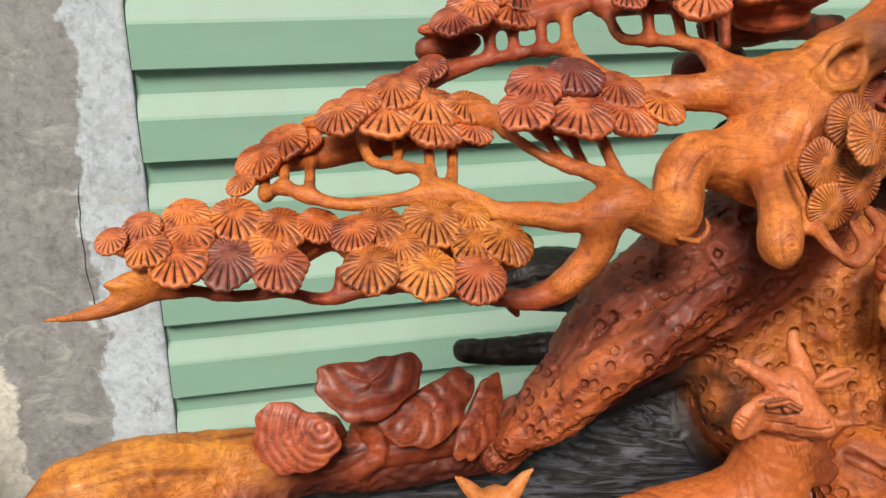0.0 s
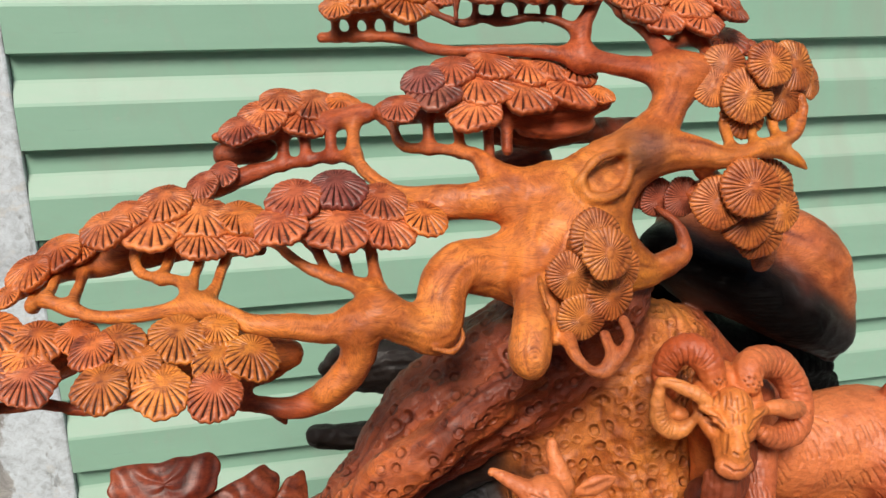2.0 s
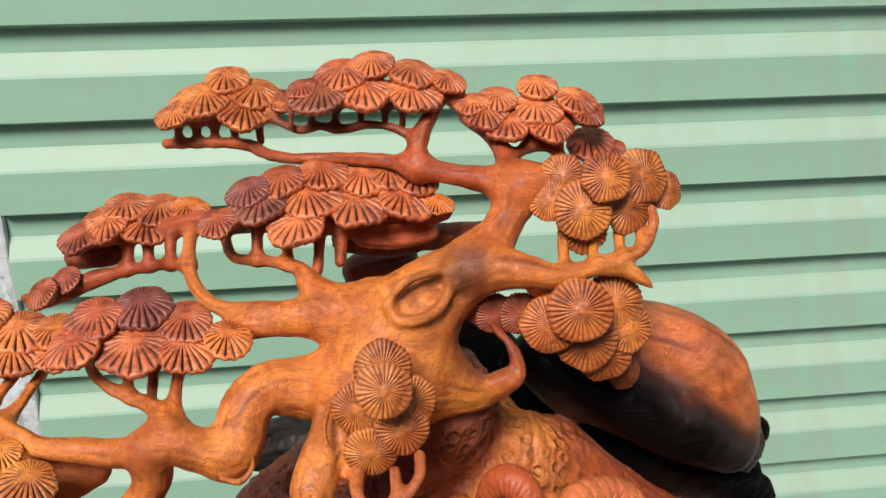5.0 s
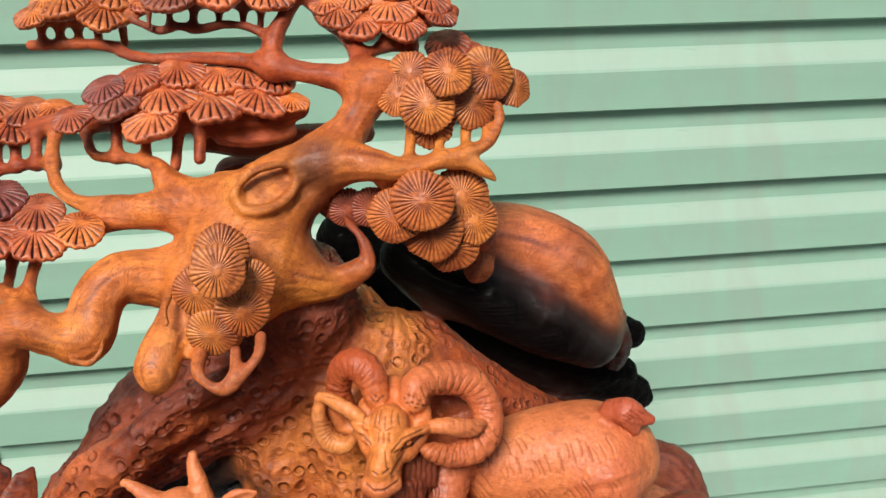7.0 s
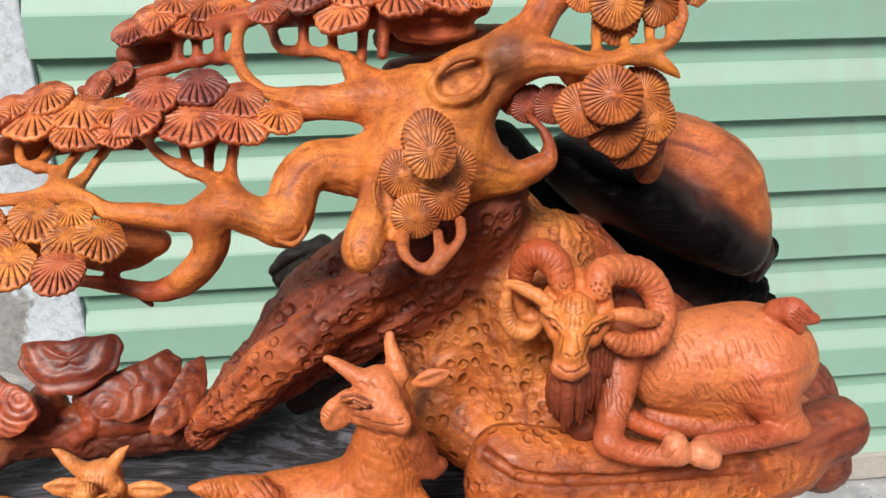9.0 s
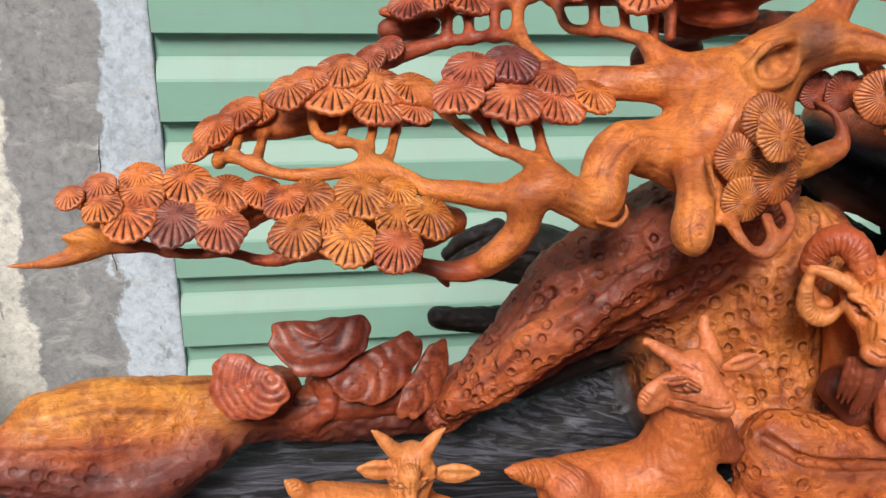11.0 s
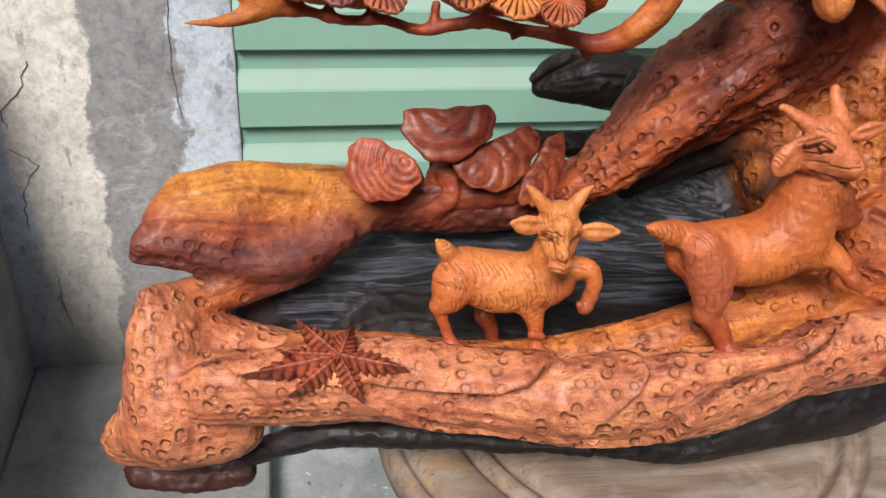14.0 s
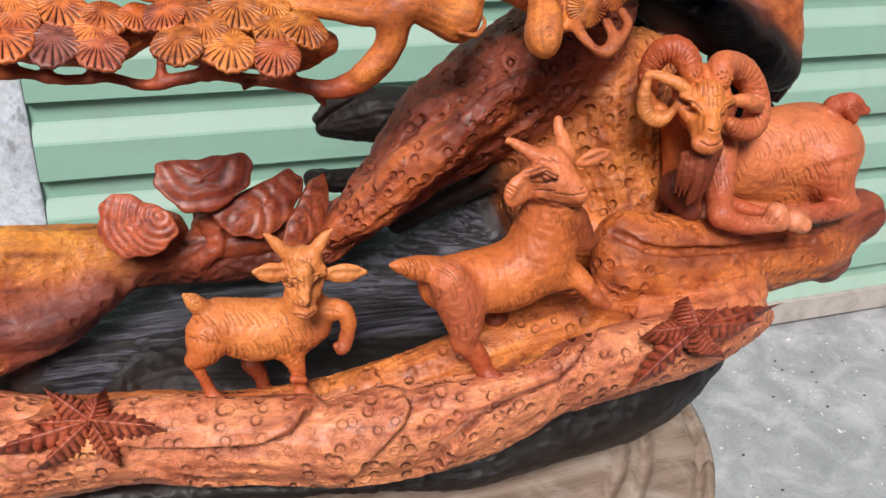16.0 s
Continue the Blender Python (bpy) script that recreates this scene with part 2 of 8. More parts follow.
def painted_steel():
    m, n, l, b = material("green_painted_steel", 0.42, 0.5)
    vec = coords(n, l, (1, 1, 1), "Object")
    a = noise_tex(n, l, coords(n, l, (3, 1, 14)), 1.0, 6, 0.6, 0.5)
    c = ramp(n, l, a, [(0.3, (0.246, 0.436, 0.330)), (0.6, (0.268, 0.466, 0.357)), (0.8, (0.300, 0.496, 0.388))])
    d = noise_tex(n, l, coords(n, l, (40, 1, 90)), 1.0, 6, 0.7)
    c = mixc(n, l, ramp(n, l, d, [(0.60, grey(0)), (0.78, grey(0.35))]), c, (0.42, 0.46, 0.42))
    geo = n.new("ShaderNodeNewGeometry")
    up = n.new("ShaderNodeSeparateXYZ")
    l.new(geo.outputs["Normal"], up.inputs[0])
    dust = math_node(n, l, "MULTIPLY", ramp(n, l, up.outputs[2], [(0.25, grey(0)), (0.55, grey(0.45))]), ramp(n, l, d, [(0.3, grey(1)), (0.75, grey(0.4))]))
    c = mixc(n, l, dust, c, (0.40, 0.43, 0.39))
    gr = noise_tex(n, l, coords(n, l, (7, 1, 3)), 1.0, 8, 0.7, 0.8)
    c = mixc(n, l, ramp(n, l, gr, [(0.48, grey(0)), (0.68, grey(0.5))]), c, (0.30, 0.36, 0.30))
    vs = noise_tex(n, l, coords(n, l, (45, 1, 2.5)), 1.0, 6, 0.7, 0.3)
    c = mixc(n, l, ramp(n, l, vs, [(0.58, grey(0)), (0.72, grey(0.16))]), c, (0.34, 0.43, 0.37))
    sc = noise_tex(n, l, coords(n, l, (9, 1, 60)), 1.0, 7, 0.7, 0.8)
    c = mixc(n, l, ramp(n, l, sc, [(0.64, grey(0)), (0.72, grey(0.45))]), c, (0.16, 0.24, 0.19))
    l.new(c, b.inputs["Base Color"])
    l.new(ramp(n, l, a, [(0.3, grey(0.50)), (0.7, grey(0.66))]), b.inputs["Roughness"])
    bump(n, l, b, a, 0.08, 0.003)
    return m


def stool_material():
    m, n, l, b = material("worn_varnished_wood", 0.5, 0.4)
    v = coords(n, l, (4, 30, 30))
    a = noise_tex(n, l, v, 1.0, 7, 0.65, 1.4)
    c = ramp(n, l, a, [(0.25, (0.12, 0.074, 0.050)), (0.45, (0.26, 0.185, 0.135)), (0.6, (0.34, 0.255, 0.195)), (0.78, (0.43, 0.34, 0.27))])
    d = noise_tex(n, l, coords(n, l), 14, 8, 0.7, 0.6)
    c = mixc(n, l, ramp(n, l, d, [(0.50, grey(0)), (0.66, grey(0.6))]), c, (0.50, 0.43, 0.36))
    o = noise_tex(n, l, coords(n, l, (5, 18, 18)), 1.0, 6, 0.65, 1.2)
    c = mixc(n, l, ramp(n, l, o, [(0.58, grey(0)), (0.68, grey(0.7))]), c, (0.42, 0.25, 0.08))
    k = noise_tex(n, l, coords(n, l, (10, 160, 160)), 1.0, 4, 0.6, 0.7)
    c = mixc(n, l, ramp(n, l, k, [(0.60, grey(0)), (0.70, grey(0.8))]), c, (0.07, 0.045, 0.03))
    l.new(c, b.inputs["Base Color"])
    l.new(ramp(n, l, d, [(0.3, grey(0.42)), (0.7, grey(0.62))]), b.inputs["Roughness"])
    bump(n, l, b, math_node(n, l, "SUBTRACT", a, k), 0.45, 0.0016)
    return m


WOOD = carved_wood("carved_oiled_wood", mottle=0.62, coat=0.12, rough=0.44)
PINE = carved_wood("carved_pine_wood", mottle=0.62, coat=0.08, rough=0.44)
FUR = carved_wood("carved_fur_wood", fur=True, mottle=0.45, coat=0.08, rough=0.46)
FAN = carved_wood("carved_needle_wood", fan=True, coat=0.08)
STEEL = painted_steel()
PLASTER = pillar_plaster()
GROUND = floor_concrete()
SLAB = concrete("grey_cement", (0.25, 0.246, 0.235), (0.34, 0.332, 0.315), (0.14, 0.137, 0.13), 7.0)
STOOL = stool_material()


# ---- building helpers ----
def mesh_object(name, verts, faces, mat, parent=None, smooth=True):
    me = bpy.data.meshes.new(name)
    me.from_pydata(verts, [], faces)
    me.materials.append(mat)
    if smooth:
        me.polygons.foreach_set("use_smooth", [True] * len(me.polygons))
    me.update()
    ob = new(name, me)
    ob.parent = parent
    return ob


def part(name, bm, mat, parent, label="", smooth=False):
    me = bpy.data.meshes.new(name)
    bm.to_mesh(me)
    bm.free()
    me.materials.append(mat)
    if smooth:
        me.polygons.foreach_set("use_smooth", [True] * len(me.polygons))
    ob = new(name, me)
    ob.parent = parent
    return tagged(ob, label)


def box_bm(lo, hi, bevel=0.0, seg=2):
    bm = bmesh.new()
    bmesh.ops.create_cube(bm, size=1)
    for v in bm.verts:
        v.co = Vector([(a + b) / 2 + c * (b - a) for a, b, c in zip(lo, hi, v.co)])
    if bevel:
        bmesh.ops.bevel(bm, geom=bm.edges[:], offset=bevel, segments=seg, affect="EDGES", profile=0.5)
    return bm


def lathe(profile, steps, centre):
    """A turned solid from (radius, height) pairs."""
    bm = bmesh.new()
    rings = []
    for r, z in profile:
        rings.append([bm.verts.new((centre[0] + r * math.cos(a * math.tau / steps), centre[1] + r * math.sin(a * math.tau / steps), z)) for a in range(steps)])
    for lo, hi in zip(rings, rings[1:]):
        for a in range(steps):
            b = (a + 1) % steps
            bm.faces.new((lo[a], lo[b], hi[b], hi[a]))
    bm.faces.new(rings[0][::-1])
    bm.faces.new(rings[-1])
    bmesh.ops.recalc_face_normals(bm, faces=bm.faces[:])
    return bm


def hashed(ix, iy, iz, seed):
    """Repeatable random numbers in 0..1 for whole-number places."""
    h = (ix * 374761393 + iy * 668265263 + iz * 2147483647 + seed * 974634777) & 0xFFFFFFFF
    h = ((h ^ (h >> 13)) * 1274126177) & 0xFFFFFFFF
    return ((h ^ (h >> 16)) & 0xFFFFFF) / 16777215.0


def value_noise(p, cell, seed):
    """Smooth random field, about -1..1, at points p."""
    u = p / cell
    i = np.floor(u).astype(np.int64)
    f = u - i
    f = f * f * (3 - 2 * f)
    out = 0
    for dx in (0, 1):
        for dy in (0, 1):
            for dz in (0, 1):
                w = (f[:, 0] if dx else 1 - f[:, 0]) * (f[:, 1] if dy else 1 - f[:, 1]) * (f[:, 2] if dz else 1 - f[:, 2])
                out = out + w * hashed(i[:, 0] + dx, i[:, 1] + dy, i[:, 2] + dz, seed)
    return 2 * out - 1


def scallops(p, cell, seed):
    """Gouge marks: 0 in the middle of a scoop, 1 on the ridge between scoops."""
    u = p / cell
    i = np.floor(u).astype(np.int64)
    near = np.full((2, len(p)), 9.0)
    for dx in (-1, 0, 1):
        for dy in (-1, 0, 1):
            for dz in (-1, 0, 1):
                j = i + (dx, dy, dz)
                d = sum((j[:, q] + hashed(j[:, 0], j[:, 1], j[:, 2], seed + q) - u[:, q]) ** 2 for q in range(3))
                near[1] = np.minimum(near[1], np.maximum(near[0], d))
                near[0] = np.minimum(near[0], d)
    return 1 - np.clip(np.sqrt(near[1]) - np.sqrt(near[0]), 0, 0.5) * 2


CARVER = np.array((0.0, -0.05, 1.16))  # where the carver stood to draw the tool marks


class Clay:
    """A carving block: rounded strokes are blended into a solid, hollows are cut, and one skin is drawn round it."""

    def __init__(self, step):
        self.step, self.strokes, self.waves, self.marks = step, [], [], []

    def block(self):
        solid = [s for s in self.strokes if not s["cut"]]
        self.lo = np.min([s["lo"] for s in solid], 0) - 0.012
        hi = np.max([s["hi"] for s in solid], 0) + 0.012
        self.n = np.ceil((hi - self.lo) / self.step).astype(int) + 1
        self.ax = [(self.lo[i] + self.step * np.arange(self.n[i])).astype(np.float32) for i in range(3)]
        self.d = np.full(self.n, 0.05, np.float32)
        for s in self.strokes:
            self.apply(s)
        for w in self.waves:
            self.uneven(*w)

    @staticmethod
    def smooth_line(pts, sub):
        p = np.array(pts, float)
        if len(p) < 3 or sub < 2:
            return p
        q = np.vstack([2 * p[0] - p[1], p, 2 * p[-1] - p[-2]])
        out = []
        for i in range(1, len(q) - 2):
            for t in np.arange(sub) / sub:
                a, b, c, d = q[i - 1 : i + 3]
                out.append(0.5 * (2 * b + (c - a) * t + (2 * a - 5 * b + 4 * c - d) * t * t + (3 * b - a - 3 * c + d) * t**3))
        out.append(p[-1])
        out = np.array(out)
        out[:, 3] = np.maximum(out[:, 3], min(p[:, 3]) * 0.8)
        return out

    @staticmethod
    def distance(s, x, y, z):
        kind, data, flat = s["kind"], s["data"], s["flat"]
        if kind == "line":
            best = None
            for a, b in zip(data[:-1], data[1:]):
                ab = b[:3] - a[:3]
                t = np.clip(((x - a[0]) * ab[0] + (y - a[1]) * ab[1] + (z - a[2]) * ab[2]) / max(ab @ ab, 1e-12), 0, 1).astype(np.float32)
                r = np.sqrt(((x - a[0] - t * ab[0]) * flat[0]) ** 2 + ((y - a[1] - t * ab[1]) * flat[1]) ** 2 + ((z - a[2] - t * ab[2]) * flat[2]) ** 2)
                r = r - (a[3] + t * (b[3] - a[3]))
                best = r if best is None else np.minimum(best, r)
            return best / max(flat)
        c, rad, turn = data
        dx, dy, dz = x - c[0], y - c[1], z - c[2]
        u = [(turn[0][i] * dx + turn[1][i] * dy + turn[2][i] * dz) for i in range(3)]
        k0 = np.sqrt(sum((u[i] / rad[i]) ** 2 for i in range(3)))
        k1 = np.sqrt(sum((u[i] / rad[i] ** 2) ** 2 for i in range(3)))
        return k0 * (k0 - 1) / np.maximum(k1, 1e-6)

    def apply(self, s):
        lo, hi = s["lo"] - s["k"] - 3 * self.step, s["hi"] + s["k"] + 3 * self.step
        i0 = np.clip(np.floor((lo - self.lo) / self.step).astype(int), 0, self.n)
        i1 = np.clip(np.ceil((hi - self.lo) / self.step).astype(int) + 1, 0, self.n)
        if (i1 <= i0).any():
            return
        x, y, z = (self.ax[i][i0[i] : i1[i]] for i in range(3))
        e = self.distance(s, x[:, None, None], y[None, :, None], z[None, None, :]).astype(np.float32)
        v = self.d[i0[0] : i1[0], i0[1] : i1[1], i0[2] : i1[2]]
        k = s["k"]
        if s["cut"]:
            h = np.clip(0.5 - 0.5 * (v + e) / k, 0, 1)
            v[:] = v * (1 - h) - e * h + k * h * (1 - h)
        else:
            h = np.clip(0.5 + 0.5 * (e - v) / k, 0, 1)
            v[:] = e * (1 - h) + v * h - k * h * (1 - h)

    def stroke(self, pts, colour, k=0.008, pit=0.0, flat=(1, 1, 1), cut=False, sub=4, weight=1.0, rg=1.0):
        data = self.smooth_line(pts, sub)
        r = data[:, 3].max() / min(min(flat), 1)
        s = dict(kind="line", data=data, flat=flat, k=k, c=colour, pit=pit, cut=cut, w=weight, rg=rg, lo=data[:, :3].min(0) - r, hi=data[:, :3].max(0) + r)
        self.strokes.append(s)

    def egg(self, centre, radii, colour, turn=(0, 0, 0), k=0.008, pit=0.0, cut=False, weight=1.0, rg=1.0):
        m = np.array(pose(0, 0, 0, *turn).to_3x3())
        r = max(radii)
        c = np.array(centre[:3])
        s = dict(kind="egg", data=(c, radii, m), flat=(1, 1, 1), k=k, c=colour, pit=pit, cut=cut, w=weight, rg=rg, lo=c - r, hi=c + r)
        self.strokes.append(s)

    def mark(self, pts, half, depth, tone=0.5, kind="line"):
        """A tool mark drawn on the finished skin: a thin cut, or a fold whose far side drops away."""
        self.marks.append((np.array(pts, float), half, depth, tone, kind))

    def tooled(self, verts, nrm):
        """How far each point of the skin moves along its normal for the tool marks, and how much painted shade it gets.
        """
        move, dark = np.zeros(len(verts)), np.zeros(len(verts))
        for pts, half, depth, tone, kind in self.marks:
            mid = pts.mean(0)
            reach = np.linalg.norm(pts - mid, axis=1).max() + (0.022 if kind == "line" else 0.05)
            near = np.flatnonzero((np.abs(verts - mid) < reach).all(1))
            way = mid - CARVER
            far = np.linalg.norm(way)
            way = way / far
            u = np.cross(way, (0, 0, 1))
            u = u / np.linalg.norm(u)
            w = np.cross(u, way)
            near = near[(nrm[near] @ -way > 0.05)]
            q = verts[near] - CARVER
            z = q @ way
            keep = np.abs(z - far) < (0.02 if kind == "line" else 0.06)
            near, q, z = near[keep], q[keep], z[keep]
            p2 = np.stack([q @ u, q @ w], 1) / z[:, None] * far
            l2 = pts - CARVER
            l2 = np.stack([l2 @ u, l2 @ w], 1) / (l2 @ way)[:, None] * far
            best, side = np.full(len(near), 9.0), np.zeros(len(near))
            for a, b in zip(l2[:-1], l2[1:]):
                ab = b - a
                t = np.clip((p2 - a) @ ab / max(ab @ ab, 1e-12), 0, 1)
                o = p2 - a - t[:, None] * ab
                d = np.hypot(o[:, 0], o[:, 1])
                on = d < best
                best = np.where(on, d, best)
                side = np.where(on, ab[0] * o[:, 1] - ab[1] * o[:, 0], side)
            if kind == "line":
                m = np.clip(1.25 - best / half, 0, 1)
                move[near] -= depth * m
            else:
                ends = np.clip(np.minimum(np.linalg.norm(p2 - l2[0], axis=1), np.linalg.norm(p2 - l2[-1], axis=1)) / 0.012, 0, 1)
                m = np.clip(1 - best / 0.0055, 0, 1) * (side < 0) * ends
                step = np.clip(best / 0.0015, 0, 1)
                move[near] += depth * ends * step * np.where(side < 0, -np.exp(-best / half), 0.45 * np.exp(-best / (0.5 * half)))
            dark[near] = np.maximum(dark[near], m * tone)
        return move, dark

    @staticmethod
    def flow(s, p, width):
        """Streaks running along a stroke: a random field in length along it and way round it."""
        data = s["data"]
        ends = data[-1, :3] - data[0, :3]
        ends = ends / max(np.linalg.norm(ends), 1e-9)
        u = np.array([0.0, -1.0, 0.0]) + ends * ends[1]
        u = u / max(np.linalg.norm(u), 1e-6)
        v = np.cross(ends, u)
        best, along, round_ = np.full(len(p), 9.0), np.zeros(len(p)), np.zeros(len(p))
        start = 0.0
        for a, b in zip(data[:-1], data[1:]):
            ab = b[:3] - a[:3]
            t = np.clip((p - a[:3]) @ ab / max(ab @ ab, 1e-12), 0, 1)
            o = p - a[:3] - t[:, None] * ab
            r = np.linalg.norm(o, axis=1)
            on = r < best
            best = np.where(on, r, best)
            along = np.where(on, start + t * np.linalg.norm(ab), along)
            round_ = np.where(on, np.arctan2(o @ v, o @ u), round_)
            start += np.linalg.norm(ab)
        q = np.stack([along / (9 * width), round_ * max(data[:, 3].mean(), 0.004) / width, np.full(len(p), 0.37)], 1)
        return 0.65 * value_noise(q, 1.0, 5) + 0.35 * value_noise(q * (1.7, 2.3, 1), 1.0, 8)

    def wobble(self, cell, amount, seed):
        self.waves.append((cell, amount, seed))

    def uneven(self, cell, amount, seed):
        """Uneven hand-carved surface: a smooth random field added to the depth."""
        rng = np.random.default_rng(seed)
        shape = [int(len(a) * self.step / cell) + 5 for a in self.ax]
        field = rng.standard_normal(shape).astype(np.float32)
        for i in range(3):
            u = (self.ax[i] - self.lo[i]) / cell + 1
            j, f = np.floor(u).astype(int), u - np.floor(u)
            w = np.stack([(1 - f) ** 3, 3 * f**3 - 6 * f**2 + 4, -3 * f**3 + 3 * f**2 + 3 * f + 1, f**3]) / 6
            field = np.moveaxis(field, i, 0)
            shape_w = (-1,) + (1,) * (field.ndim - 1)
            field = sum(field[np.clip(j - 1 + q, 0, field.shape[0] - 1)] * w[q].reshape(shape_w).astype(np.float32) for q in range(4))
            field = np.moveaxis(field, 0, i)
        self.d += amount * field

    def skin(self, name, mat, parent=None, label="", relief=()):
        self.block()
        d, st = self.d, self.step
        d[[0, -1]], d[:, [0, -1]], d[:, :, [0, -1]] = 0.05, 0.05, 0.05
        inside = d < 0
        c = np.zeros(np.array(d.shape) - 1, np.uint8)
        corner = [(i, j, k) for i in (0, 1) for j in (0, 1) for k in (0, 1)]
        for i, j, k in corner:
            c += inside[i : d.shape[0] - 1 + i, j : d.shape[1] - 1 + j, k : d.shape[2] - 1 + k]
        cells = np.argwhere((c > 0) & (c < 8))
        val = np.stack([d[cells[:, 0] + i, cells[:, 1] + j, cells[:, 2] + k] for i, j, k in corner], 1)
        total, count = np.zeros((len(cells), 3)), np.zeros(len(cells))
        for a in range(8):
            for b in range(a + 1, 8):
                off = np.array(corner[b]) - corner[a]
                if np.abs(off).sum() != 1:
                    continue
                va, vb = val[:, a], val[:, b]
                on = (va < 0) != (vb < 0)
                t = np.where(on, va / np.where(on, va - vb, 1), 0)
                total += np.where(on[:, None], np.array(corner[a]) + t[:, None] * off, 0)
                count += on
        verts = self.lo + st * (cells + total / count[:, None])
        index = np.full(c.shape, -1, np.int32)
        index[tuple(cells.T)] = np.arange(len(cells))
        quads = []
        for ax in range(3):
            o1, o2 = (ax + 1) % 3, (ax + 2) % 3
            s0, s1 = [slice(None)] * 3, [slice(None)] * 3
            s0[ax], s1[ax] = slice(0, -1), slice(1, None)
            a, b = inside[tuple(s0)], inside[tuple(s1)]
            e = np.argwhere(a != b)
            e = e[(e[:, o1] > 0) & (e[:, o2] > 0) & (e[:, o1] < d.shape[o1] - 1) & (e[:, o2] < d.shape[o2] - 1)]
            q = []
            for p1, p2 in ((1, 1), (0, 1), (0, 0), (1, 0)):
                f = e.copy()
                f[:, o1] -= p1
                f[:, o2] -= p2
                q.append(index[tuple(f.T)])
            q = np.stack(q, 1)
            flip = ~a[tuple(e.T)]
            q[flip] = q[flip][:, ::-1]
            quads.append(q)
        quads = np.concatenate(quads)
        quads = quads[(quads >= 0).all(1)]
        me = bpy.data.meshes.new(name)
        me.vertices.add(len(verts))
        me.vertices.foreach_set("co", verts.astype(np.float32).ravel())
        me.loops.add(quads.size)
        me.loops.foreach_set("vertex_index", quads.astype(np.int32).ravel())
        me.polygons.add(len(quads))
        me.polygons.foreach_set("loop_start", np.arange(0, quads.size, 4, dtype=np.int32))
        me.polygons.foreach_set("use_smooth", np.ones(len(quads), bool))
        me.update(calc_edges=True)
        me.validate()
        col, pit, tot, rug = np.zeros((len(verts), 3)), np.zeros(len(verts)), np.full(len(verts), 1e-9), np.zeros(len(verts))
        streak, running = np.zeros(len(verts)), np.full(len(verts), 1e-9)
        furrow = [f for f in relief if f[0] == "furrow"]
        v = verts.astype(np.float32)
        for s in self.strokes:
            near = ((v > s["lo"] - 0.02) & (v < s["hi"] + 0.02)).all(1)
            if not near.any():
                continue
            p = v[near]
            e = self.distance(s, p[:, 0], p[:, 1], p[:, 2])
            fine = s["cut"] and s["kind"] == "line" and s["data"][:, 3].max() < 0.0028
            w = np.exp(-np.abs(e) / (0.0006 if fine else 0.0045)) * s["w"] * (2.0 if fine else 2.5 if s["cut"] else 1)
            if furrow and not s["cut"] and s["kind"] == "line":
                streak[near] += w * self.flow(s, p, furrow[0][1])
                running[near] += w
            col[near] += w[:, None] * np.array(s["c"])
            pit[near] += w * s["pit"]
            rug[near] += w * s["rg"]
            tot[near] += w
        col /= tot[:, None]
        if relief:
            nrm = np.empty(len(verts) * 3, np.float32)
            me.vertices.foreach_get("normal", nrm)
            move = 0
            for q, (kind, cell, amount, stretch) in enumerate(relief):
                if kind == "furrow":
                    move = move + amount * streak / running
                    continue
                p = verts * np.array(stretch)
                move = move + amount * (scallops(p, cell, q * 7 + 1) if kind == "scoop" else value_noise(p, cell, q * 7 + 1))
            nrm = nrm.reshape(-1, 3)
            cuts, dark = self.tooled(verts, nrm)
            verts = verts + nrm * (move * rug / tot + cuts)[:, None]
            # shade of cuts and folds goes into the stain colour here
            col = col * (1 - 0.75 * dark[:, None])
            me.vertices.foreach_set("co", verts.astype(np.float32).ravel())
            me.update()
        at = me.color_attributes.new("stain", "FLOAT_COLOR", "POINT")
        at.data.foreach_set("color", np.hstack([col, np.ones((len(verts), 1))]).astype(np.float32).ravel())
        at = me.attributes.new("pit", "FLOAT", "POINT")
        at.data.foreach_set("value", (pit / tot).astype(np.float32))
        at = me.attributes.new("streak", "FLOAT", "POINT")
        at.data.foreach_set("value", np.clip(0.5 + 0.6 * streak / running, 0, 1).astype(np.float32))
        me.materials.append(mat)
        ob = new(name, me)
        ob.parent = parent
        return tagged(ob, label)


# ---- the setting ----
bm = bmesh.new()
cut = [-300, -40, -8, -3, -1, 0, 1, 3, 8, 40, 300]
grid = [[bm.verts.new((x, y, 0)) for y in cut] for x in cut]
for i in range(len(cut) - 1):
    for j in range(len(cut) - 1):
        bm.faces.new((grid[i][j], grid[i + 1][j], grid[i + 1][j + 1], grid[i][j + 1]))
tagged(part("ground", bm, GROUND, None), "worn grey concrete floor speckled with white and dark spots", "floor", kind="structure")

